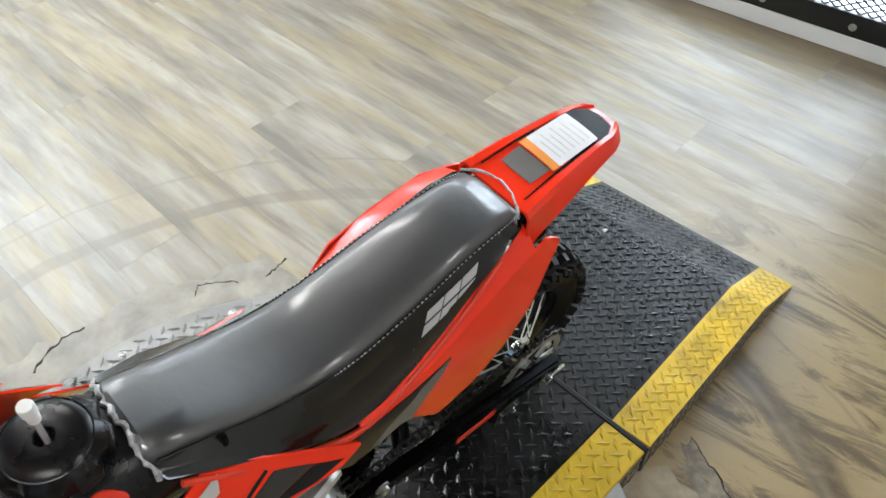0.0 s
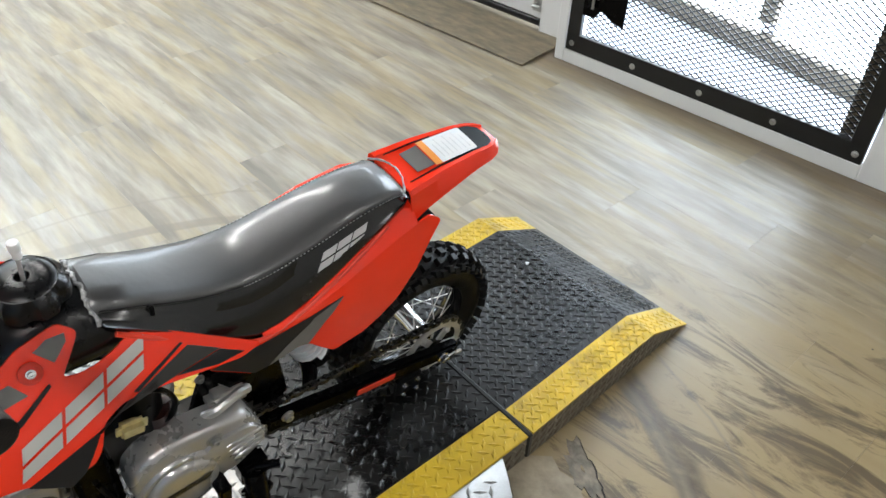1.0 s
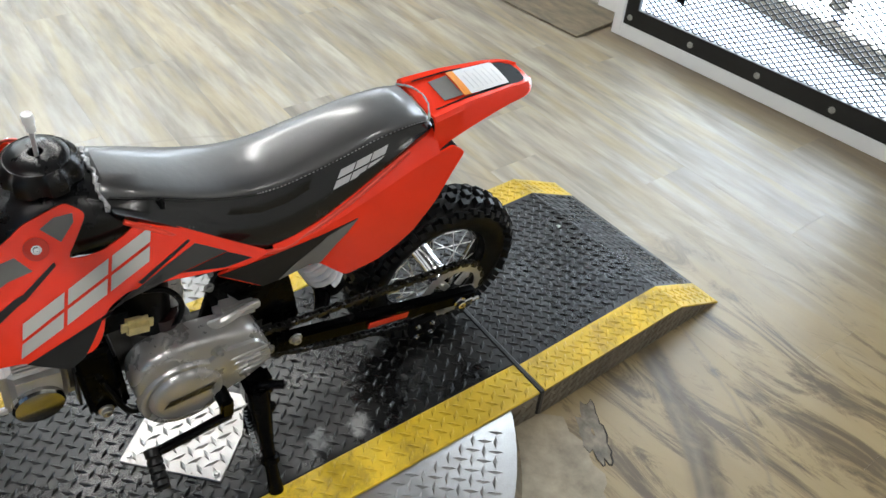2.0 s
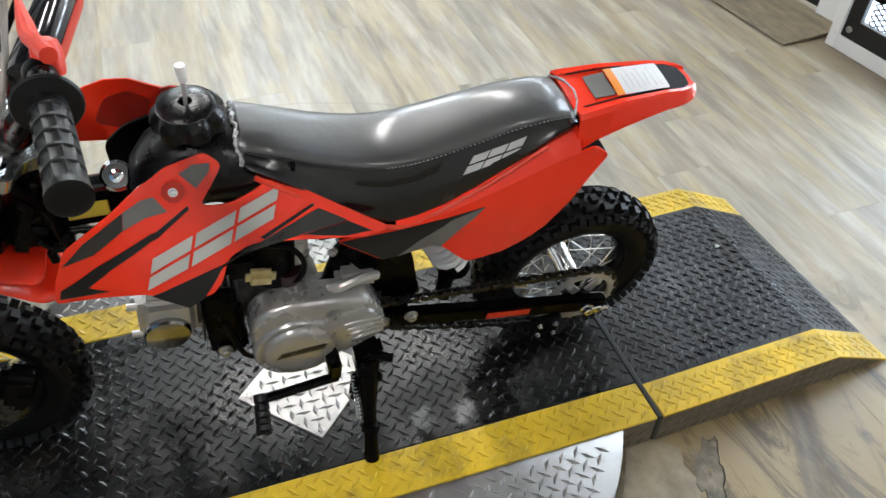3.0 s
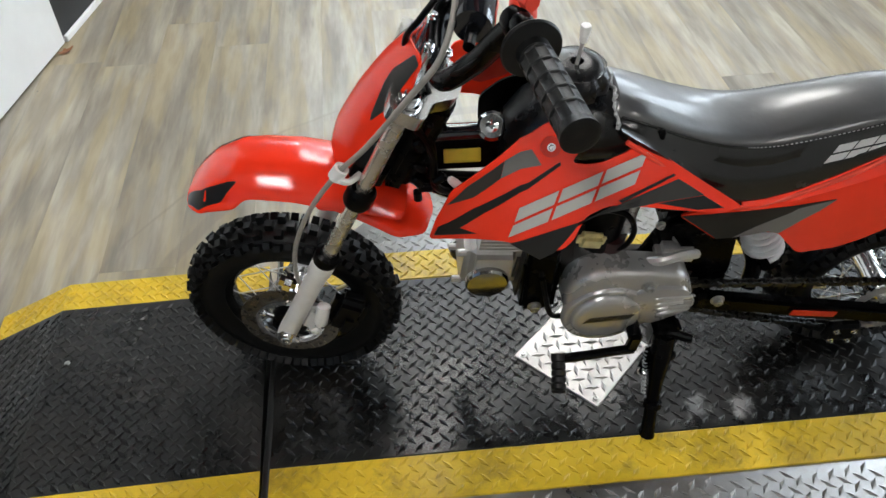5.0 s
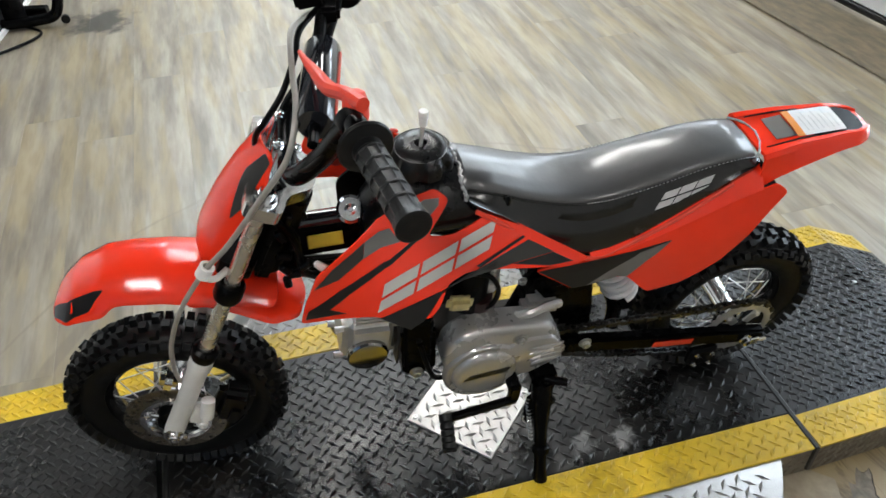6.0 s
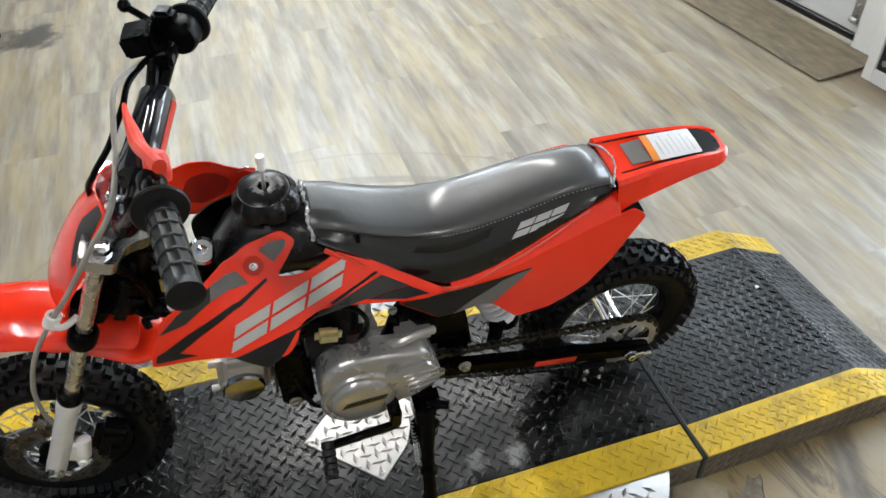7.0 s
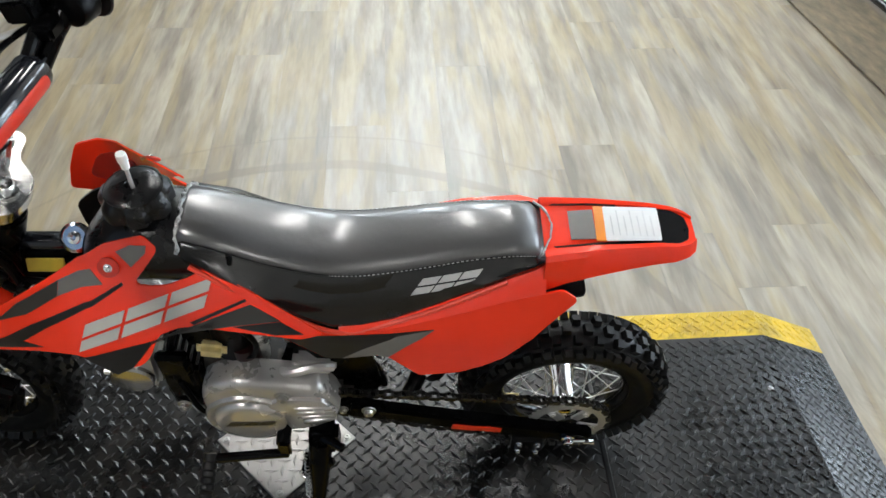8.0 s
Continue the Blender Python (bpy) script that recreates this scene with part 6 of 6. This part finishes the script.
bm = bmesh.new()
sheet(bm, rounded([(0.03, -0.033), (0.108, -0.031), (0.128, -0.020), (0.132, 0), (0.128, 0.020), (0.108, 0.031), (0.03, 0.033)], 0.004), on_tail, 0.001, 0.015)
part("fender_insert", bm, BLACK, tail, "black plastic insert")
for s in (-1, 1):
    bm = bmesh.new()
    sheet(bm, [(0.034, s * 0.0315), (0.034, s * 0.0345), (-0.055, s * 0.0385), (-0.058, s * 0.0365)][:: s], on_tail, 0.001, 0.02, lift=0.002)
    part("slot", bm, BLACK, tail, "narrow black slot")
bm = bmesh.new()
sheet(bm, [(-0.034, -0.025), (0.0, -0.026), (0.0, 0.026), (-0.034, 0.025)], on_tail, 0.001, 0.015, lift=0.0012)
part("grey_panel", bm, GREY_DECAL, tail, "grey shaded panel")
bm = bmesh.new()
LAB = lambda u, v, w: Vector((u, v, tail_z(u) + 0.0025 - w - 1.5 * v * v))
sheet(bm, rounded([(0.012, -0.031), (0.088, -0.029), (0.090, 0.029), (0.014, 0.030)], 0.003), LAB, 0.0006, 0.012)
sticker = part("label", bm, PAPER, tail, "white paper label with an orange band")
bm = bmesh.new()
sheet(bm, [(-0.001, -0.031), (0.012, -0.031), (0.014, 0.030), (0.001, 0.030)], LAB, 0.0006, 0.012)
part("label_band", bm, ORANGE, sticker, "orange band")
for k in range(7):
    u, end = 0.022 + 0.0092 * k, 0.012 + 0.01 * ((k * 3) % 2)
    bm = bmesh.new()
    sheet(bm, [(u, -0.022), (u + 0.0016, -0.022), (u + 0.0016, end), (u, end)], LAB, 0.0003, 0.02, lift=0.0005)
    part("print_line", bm, PRINT, sticker)
bm = bmesh.new()
box(bm, (0.24, 0.15, 0.03), Matrix.Translation((-0.35, 0, 0.492)), 0.008, 2)
box(bm, (0.09, 0.10, 0.05), Matrix.Translation((-0.10, 0, 0.585)), 0.008, 2)
part("seat_base", bm, BLACK, seat, "black plastic seat base")
# inner mudguard behind the wheel
bm = bmesh.new()
sheet(bm, rounded([(-0.27, -0.045), (0.0, -0.05), (0.0, 0.05), (-0.27, 0.045)], 0.01), lambda u, v, w: Vector((u, v, 0.46 + 0.5 * (u + 0.27) - 0.8 * (u + 0.27) ** 2 - w)), 0.004, 0.03)
part("inner_mudguard", bm, BLACK, bike)

# -- swingarm, chain, shock --
bm = bmesh.new()
for s in (-1, 1):
    a, c = Vector((-0.355, s * 0.085, 0.262)), Vector((0.052, s * 0.104, 0.192))
    mm = (a + c) / 2
    box(bm, (0.42, 0.022, 0.036), Matrix.Translation(mm) @ (c - a).to_track_quat("X", "Z").to_matrix().to_4x4(), 0.005, 2)
rod(bm, (-0.355, -0.085, 0.262), (-0.355, 0.085, 0.262), 0.02, 16)
tube(bm, curve_points([(-0.26, -0.07, 0.262), (-0.24, -0.03, 0.28), (-0.24, 0.03, 0.28), (-0.26, 0.07, 0.262)], 6), 0.014, 12)
swing = part("swingarm", bm, FRAME_BLACK, bike, "black steel swingarm")
bm = bmesh.new()
box(bm, (0.085, 0.002, 0.014), Matrix.Translation((-0.142, -0.1085, 0.226)) @ Matrix.Rotation(radians(9.8), 4, "Y"))
part("red_sticker", bm, RED_DARK, swing, "red sticker")
bm = bmesh.new()
bolt_head(bm, (0.016, -0.114, 0.196), (0, -1, 0), 0.009, 0.012)
part("axle_nut", bm, CHROME, swing, "zinc axle nut")
bm = bmesh.new()
box(bm, (0.03, 0.006, 0.02), Matrix.Translation((0.030, -0.118, 0.190)), 0.002)
rod(bm, (0.025, -0.117, 0.190), (0.062, -0.116, 0.186), 0.004, 8)
part("chain_adjuster", bm, CHROME, swing, "zinc chain adjuster")
bm = bmesh.new()
bolt_head(bm, (-0.322, -0.098, 0.273), (0, -1, 0), 0.008, 0.010)
part("pivot_bolt", bm, BOLT, swing, "zinc pivot bolt")
bm = bmesh.new()
box(bm, (0.06, 0.02, 0.05), Matrix.Translation((-0.044, -0.088, 0.128)), 0.006)
part("chain_guide", bm, BLACK, swing, "black chain guide")
for dx, dz in ((-0.045, -0.085), (-0.012, -0.088), (-0.045, -0.115), (-0.012, -0.118)):
    bm = bmesh.new()
    bolt_head(bm, (dx - 0.016, -0.099, 0.226 + dz), (0, -1, 0), 0.0045, 0.006)
    part("guide_bolt", bm, CHROME, swing)

FRONT_SPROCKET = Vector((-0.41, -0.066, 0.272))


def chain():
    """Links along the two runs and round both sprockets."""
    rf, rr = 0.028, 0.073
    r0, r1 = Vector((RA.x, -0.064, RA.z)), FRONT_SPROCKET
    pts = []
    n = 30
    for k in range(n):
        t = k / (n - 1)
        p = (r1 + Vector((0, 0, rf))).lerp(r0 + Vector((0, 0, rr)), t)
        pts.append(Vector((p.x, -0.078, p.z)))
    for k in range(1, 14):
        a = math.pi / 2 - math.pi * k / 14
        pts.append(Vector((r0.x + rr * math.cos(a), -0.078, r0.z + rr * math.sin(a))))
    for k in range(n):
        t = k / (n - 1)
        p = (r0 - Vector((0, 0, rr))).lerp(r1 - Vector((0, 0, rf)), t)
        pts.append(Vector((p.x, -0.078, p.z - 0.012 * math.sin(math.pi * t))))
    for k in range(1, 6):
        a = -math.pi / 2 - math.pi * k / 6
        pts.append(Vector((r1.x + rf * math.cos(a), -0.078, r1.z + rf * math.sin(a))))
    # even spacing
    dist = [0.0]
    for a, c in zip(pts, pts[1:]):
        dist.append(dist[-1] + (c - a).length)
    b = bmesh.new()
    step = 0.0127
    count = int(dist[-1] / step)
    j = 0
    even = []
    for k in range(count):
        s = k * step
        while dist[j + 1] < s:
            j += 1
        t = (s - dist[j]) / max(1e-9, dist[j + 1] - dist[j])
        even.append(pts[j].lerp(pts[j + 1], t))
    for k, (a, c) in enumerate(zip(even, even[1:])):
        m = Matrix.Translation((a + c) / 2) @ (c - a).to_track_quat("X", "Z").to_matrix().to_4x4()
        w = 0.0055 if k % 2 else 0.0035
        for s in (-1, 1):
            box(b, (0.017, 0.0016, 0.0095), m @ Matrix.Translation((0, s * w, 0)))
        rod(b, m @ Vector((-0.0063, -0.0065, 0)), m @ Vector((-0.0063, 0.0065, 0)), 0.003, 6)
    return b


part("chain", chain(), mat("chain_steel", (0.008, 0.0078, 0.0075), 0.3, metal=0.3, vary=0.4, scale=80, rvary=0.1), bike, "dark oiled drive chain", smooth=0)

bm = bmesh.new()
s0, s1 = Vector((-0.285, -0.02, 0.44)), Vector((-0.215, -0.02, 0.275))
rod(bm, s0, s1, 0.012, 14)
rod(bm, s1 - (s0 - s1) * 0.02, s1 + (s0 - s1) * 0.16, 0.024, 18)
shock = part("shock_absorber", bm, BLACK, bike, "black rear shock absorber")
bm = bmesh.new()
m = along(s1, s0)
pts = []
for k in range(90):
    a = 2 * math.pi * k / 15
    pts.append(m @ Vector((0.029 * math.cos(a), 0.029 * math.sin(a), 0.035 + 0.115 * k / 90)))
tube(bm, pts, 0.0058, 8)
part("spring", bm, SPRING, shock, "white coil spring")

# -- engine --
bm = bmesh.new()
CRANK = Vector((-0.517, 0, 0.272))
lathe(bm, [(0.05, -0.085), (0.064, -0.08), (0.064, 0.0), (0.06, 0.05), (0.05, 0.07)], along(CRANK, CRANK + Vector((0, 1, 0))), 36)
box(bm, (0.19, 0.09, 0.095), Matrix.Translation((-0.445, -0.035, 0.268)) @ Matrix.Rotation(radians(6), 4, "Y"), 0.018, 2)
engine = part("engine_case", bm, CAST_DARK, bike, "cast aluminium horizontal engine case")


def cover_fn(off):
    return lambda u, v, w: Vector((u, -0.1212 - off + w, v))


bm = bmesh.new()
COVER = [(-0.588, 0.300), (-0.580, 0.346), (-0.556, 0.369), (-0.510, 0.378), (-0.440, 0.367), (-0.396, 0.355), (-0.377, 0.322), (-0.366, 0.285), (-0.373, 0.258), (-0.415, 0.232), (-0.452, 0.207), (-0.503, 0.193), (-0.548, 0.212), (-0.577, 0.250)]


def puff(bm, outline, centre, levels):
    """A moulded cover: the outline shrunk towards its centre, level by level (scale, y)."""
    skin(bm, [[Vector((centre[0] + (x - centre[0]) * s, y, centre[1] + (z - centre[1]) * s)) for x, z in outline] for s, y in levels])


puff(bm, rounded(COVER, 0.022, 5), (-0.48, 0.29), [(0.97, -0.058), (1.0, -0.060), (1.0, -0.090), (0.99, -0.097), (0.965, -0.1025), (0.92, -0.1055), (0.80, -0.1065)])
cover = part("engine_cover", bm, ALU_PAINT, engine, "silver painted left engine cover", smooth=45)
# raised rear half with a sloping top edge that runs into the ribs
bm = bmesh.new()
STEP = [(-0.484, 0.312), (-0.462, 0.334), (-0.430, 0.337), (-0.392, 0.332), (-0.378, 0.310), (-0.370, 0.285), (-0.376, 0.266), (-0.412, 0.243), (-0.440, 0.230)]
puff(bm, rounded(STEP, 0.012, 4), (-0.42, 0.290), [(1.0, -0.104), (1.0, -0.109), (0.97, -0.1125), (0.92, -0.1135)])
part("sprocket_cover", bm, ALU_PAINT, engine, "ribbed silver sprocket cover")
bm = bmesh.new()
CC = Vector((-0.514, -0.100, 0.266))
lathe(bm, [(0.073, 0.0), (0.073, 0.008), (0.070, 0.0125), (0.0665, 0.0135), (0.063, 0.0125), (0.0605, 0.0105), (0.0585, 0.0105), (0.057, 0.016), (0.053, 0.0195), (0.045, 0.0205), (0.02, 0.021), (0.001, 0.021)], along(CC, CC + Vector((0, -1, 0))), 64)
part("flywheel_cap", bm, ALU_PAINT, engine, "round silver flywheel cover")
bm = bmesh.new()
for poly in slant_mark(-0.553, 0.262, 0.074, 0.005, 0.010, 0.014):
    sheet(bm, poly, cover_fn(0.0012), 0.0005, 0.05)
part("black_mark", bm, BLACK_DECAL, engine, "black slanted mark")
bm = bmesh.new()
for k in range(4):
    z0, z1 = 0.309 - 0.0155 * k, 0.310 - 0.0125 * k
    tube(bm, curve_points([(-0.440 + 0.004 * k, -0.1125, z0), (-0.41, -0.1135, (z0 + z1) / 2 + 0.001), (-0.373, -0.1115, z1)], 4), 0.0042, 8, [0.0015, 0.003, 0.004, 0.0042, 0.0042, 0.0042, 0.004, 0.0035, 0.002])
part("cover_ribs", bm, ALU_PAINT, engine)
bm = bmesh.new()
lathe(bm, [(0.015, -0.006), (0.014, 0.004), (0.011, 0.0055), (0.001, 0.006)], along((-0.453, -0.103, 0.338), (-0.453, -0.2, 0.345)), 20)
bolt_head(bm, (-0.453, -0.109, 0.338), (0, -1, 0.1), 0.007, 0.008)
part("cover_bolt", bm, BOLT, engine)
bm = bmesh.new()
bolt_head(bm, (-0.365, -0.09, 0.262), (0, -1, 0), 0.006, 0.008)
part("cover_bolt", bm, BOLT, engine)
bm = bmesh.new()
sheet(bm, [(-0.556, 0.358), (-0.518, 0.362), (-0.518, 0.345), (-0.556, 0.341)][::-1], lambda u, v, w: Vector((u, -0.1018 + w, v)), 0.0006, 0.05)
part("engine_label", bm, PAPER, engine, "small white label")
bm = bmesh.new()
box(bm, (0.07, 0.05, 0.03), Matrix.Translation((-0.405, -0.05, 0.362)) @ Matrix.Rotation(radians(6), 4, "Y"), 0.010, 2)
tube(bm, curve_points([(-0.455, -0.075, 0.362), (-0.435, -0.085, 0.376), (-0.40, -0.08, 0.382), (-0.375, -0.07, 0.368)], 6), 0.008, 8)
part("starter_casting", bm, ALU, engine, "rough aluminium casting above the cover")
# cylinder and head
bm = bmesh.new()
CY = Vector((-1, 0, 0.10)).normalized()
cy0 = Vector((-0.585, 0, 0.305))
for k in range(6):
    fin = bmesh.new()
    box(fin, (0.004, 0.115, 0.105), Matrix.Translation(cy0 + CY * (0.012 + 0.011 * k)) @ CY.to_track_quat("X", "Z").to_matrix().to_4x4(), 0.0015)
    part("fin", fin, CAST_DARK, engine)
rod(bm, cy0 - CY * 0.02, cy0 + CY * 0.075, 0.045, 20)
part("cylinder", bm, CAST_DARK, engine, "dark finned cylinder")
bm = bmesh.new()
hm = Matrix.Translation((-0.700, 0.0, 0.318)) @ Matrix.Rotation(radians(6), 4, "Y")
box(bm, (0.095, 0.105, 0.118), hm, 0.018, 3)
for k in range(4):
    box(bm, (0.07, 0.085, 0.004), hm @ Matrix.Translation((0.005, -0.008, 0.062 + 0.008 * k)), 0.001)
rod(bm, hm @ Vector((0.005, -0.005, 0.05)), hm @ Vector((0.005, -0.005, 0.088)), 0.03, 16)
for k in (-1, 1):
    for q in (-1, 1):
        rod(bm, hm @ Vector((-0.045, 0.034 * k, 0.036 * q)), hm @ Vector((-0.060, 0.034 * k, 0.036 * q)), 0.006, 8)
head = part("cylinder_head", bm, ALU, engine, "aluminium cylinder head")
bm = bmesh.new()
cc = hm @ Vector((-0.006, -0.051, -0.014))
lathe(bm, [(0.036, 0.0), (0.036, 0.008), (0.033, 0.012), (0.02, 0.013), (0.001, 0.0135)], along(cc, cc + Vector((0, -1, 0.0))), 32)
part("head_cap", bm, AMBER, engine, "oval polished valve cover")
bm = bmesh.new()
box(bm, (0.06, 0.12, 0.12), Matrix.Translation((-0.620, -0.012, 0.295)), 0.006, 2)
box(bm, (0.05, 0.02, 0.15), Matrix.Translation((-0.622, -0.066, 0.325)), 0.006)
part("engine_bracket", bm, FRAME_BLACK, engine, "black engine mount bracket")
bm = bmesh.new()
bolt_head(bm, (-0.628, -0.081, 0.262), (0, -1, 0), 0.008, 0.01)
part("bracket_bolt", bm, BOLT, engine)

# carburettor
bm = bmesh.new()
rod(bm, (-0.53, -0.03, 0.375), (-0.525, -0.03, 0.485), 0.034, 18)
box(bm, (0.09, 0.06, 0.06), Matrix.Translation((-0.565, -0.015, 0.41)), 0.012, 2)
box(bm, (0.05, 0.05, 0.045), Matrix.Translation((-0.518, -0.03, 0.375)), 0.008, 2)
carb = part("carburettor", bm, BLACK, bike, "black carburettor body")
bm = bmesh.new()
rod(bm, (-0.512, -0.045, 0.335), (-0.512, -0.045, 0.40), 0.022, 18)
part("float_bowl", bm, DARK_RED, carb, "dark maroon float bowl")
bm = bmesh.new()
box(bm, (0.045, 0.02, 0.032), Matrix.Translation((-0.553, -0.068, 0.418)) @ Matrix.Rotation(radians(10), 4, "Y"), 0.008, 2)
part("choke_plate", bm, BRASS, carb, "cream coloured choke plate")
bm = bmesh.new()
tube(bm, curve_points([(-0.535, -0.06, 0.478), (-0.505, -0.064, 0.468), (-0.487, -0.064, 0.43), (-0.495, -0.064, 0.392), (-0.52, -0.06, 0.38)], 8), 0.0045, 10)
part("carb_hose", bm, BLACK, carb)
bm = bmesh.new()
tube(bm, curve_points([(-0.62, -0.075, 0.33), (-0.605, -0.085, 0.26), (-0.59, -0.08, 0.225), (-0.56, -0.07, 0.21)], 6), 0.005, 8)
part("breather_hose", bm, BLACK, bike)
bm = bmesh.new()
tube(bm, curve_points([(-0.60, -0.02, 0.45), (-0.625, -0.05, 0.40), (-0.622, -0.075, 0.34)], 6), 0.006, 8)
part("fuel_hose", bm, BLACK, bike)
bm = bmesh.new()
rod(bm, (-0.488, -0.025, 0.47), (-0.502, -0.025, 0.32), 0.018, 16)
rod(bm, (-0.493, -0.025, 0.42), (-0.495, -0.025, 0.40), 0.0215, 16)
part("intake_pipe", bm, mat("bright_pipe_metal", (0.75, 0.74, 0.72), 0.28, metal=0.7, vary=0.1, scale=30, rvary=0.06), bike, "polished metal pipe beside the carburettor")
bm = bmesh.new()
sheet(bm, rounded([(-0.468, 0.325), (-0.452, 0.375), (-0.436, 0.425), (-0.405, 0.455), (-0.365, 0.44), (-0.338, 0.385), (-0.302, 0.318), (-0.290, 0.258), (-0.345, 0.27), (-0.385, 0.335), (-0.43, 0.345)], 0.012), lambda u, v, w: Vector((u, -0.048 + w, v)), 0.008, 0.2)
mount = part("frame_gusset", bm, FRAME_BLACK, bike, "black steel frame gusset")
for x, z in ((-0.405, 0.385), (-0.365, 0.40), (-0.44, 0.42)):
    bm = bmesh.new()
    bolt_head(bm, (x, -0.048, z), (0, -1, 0.1), 0.0055, 0.007)
    part("gusset_bolt", bm, BOLT, mount, "zinc bolt head")
# exhaust on the far side
bm = bmesh.new()
tube(bm, curve_points([(-0.72, 0.03, 0.26), (-0.74, 0.08, 0.22), (-0.66, 0.10, 0.24), (-0.55, 0.09, 0.34), (-0.45, 0.085, 0.38), (-0.32, 0.085, 0.40)], 6), 0.016, 12)
exhaust = part("exhaust", bm, STEEL_BLACK, bike, "exhaust pipe with silver heat shield")
bm = bmesh.new()
box(bm, (0.10, 0.10, 0.13), Matrix.Translation((-0.375, 0.0, 0.43)), 0.02, 2)
part("airbox", bm, BLACK, bike)

# foot controls and stand
bm = bmesh.new()
tube(bm, [(-0.463, -0.085, 0.238), (-0.463, -0.140, 0.234)], 0.012, 12)
box(bm, (0.022, 0.014, 0.050), pose(-0.463, -0.138, 0.216, 0, 4, 0), 0.004, 2)
tube(bm, curve_points([(-0.459, -0.139, 0.197), (-0.49, -0.141, 0.197), (-0.54, -0.144, 0.194), (-0.588, -0.147, 0.193)], 5), 0.0085, 10)
shifter = part("gear_lever", bm, STEEL_BLACK, bike, "black gear shift lever")
bm = bmesh.new()
toe = [(0.006, -0.008), (0.0125, -0.006), (0.0125, 0.006), (0.0105, 0.008)]
for k in range(4):
    toe += [(0.0125, 0.012 + 0.011 * k), (0.0125, 0.019 + 0.011 * k), (0.0105, 0.0205 + 0.011 * k)]
toe += [(0.013, 0.056), (0.011, 0.060)]
lathe(bm, toe, along((-0.589, -0.145, 0.194), (-0.594, -0.200, 0.168)), 16)
part("toe_rubber", bm, GRIP, shifter, "black ribbed rubber toe peg")
bm = bmesh.new()
tube(bm, curve_points([(-0.405, -0.125, 0.215), (-0.412, -0.17, 0.125), (-0.420, -0.226, 0.030)], 4), 0.011, 14, [0.020, 0.020, 0.019, 0.0165, 0.0135, 0.012, 0.0115, 0.0125, 0.014])
lathe(bm, [(0.020, 0), (0.020, 0.005), (0.017, 0.012), (0.0135, 0.026)], along((-0.421, -0.229, 0.010), (-0.412, -0.175, 0.12)), 18)
lathe(bm, [(0.0135, 0), (0.0165, 0.003), (0.0165, 0.014), (0.0135, 0.017)], along((-0.4155, -0.196, 0.082), (-0.413, -0.182, 0.106)), 18)
box(bm, (0.022, 0.012, 0.06), pose(-0.428, -0.142, 0.160, -20, 14, 0), 0.005, 2)
box(bm, (0.05, 0.04, 0.06), Matrix.Translation((-0.40, -0.11, 0.20)), 0.008, 2)
rod(bm, (-0.40, -0.125, 0.222), (-0.365, -0.145, 0.228), 0.008, 10)
stand_ob = part("side_stand", bm, STEEL_BLACK, bike, "black steel side stand, folded down")
bm = bmesh.new()
pts = [Vector((-0.432 + 0.004 * math.cos(k * 1.3), -0.13 - 0.05 * k / 60 + 0.004 * math.sin(k * 1.3), 0.185 - 0.08 * k / 60)) for k in range(60)]
tube(bm, pts, 0.0014, 5)
part("stand_spring", bm, BOLT, stand_ob)
bm = bmesh.new()
tube(bm, curve_points([(-0.440, -0.150, 0.150), (-0.444, -0.153, 0.143), (-0.438, -0.158, 0.136), (-0.430, -0.156, 0.139)], 4), 0.0025, 8)
part("spring_hook", bm, CHROME, stand_ob, "bright steel spring hook")
bm = bmesh.new()
bolt_head(bm, Vector((-0.396, -0.146, 0.178)), (0, -1, 0.3), 0.010, 0.006)
part("pivot_bolt", bm, STEEL_BLACK, stand_ob)

# ---- planks ----
rng = random.Random(4)
PLANK_W, PLANK_L = 0.178, 1.22
me = bpy.data.meshes.new("plank")
bm = bmesh.new()
box(bm, (PLANK_W - 0.0004, PLANK_L - 0.0004, 0.006))
bm.to_mesh(me)
bm.free()
me.materials.append(PLANK)
turned = Matrix.Rotation(radians(-LAY), 4, "Z")
x = -3.0
while x < 2.0:
    y = -1.2 - rng.random() * PLANK_L
    while y < 4.8:
        at = turned @ Vector((x, y + PLANK_L / 2, -0.003 + rng.uniform(-0.0001, 0.0001)))
        if at.x < 1.68 + 0.15 * (at.y > 1.3) and at.x > -2.75:
            ob = new("plank", me)
            ob.matrix_world = Matrix.Translation(at) @ turned
            ob.parent = floor
        y += PLANK_L
    x += PLANK_W
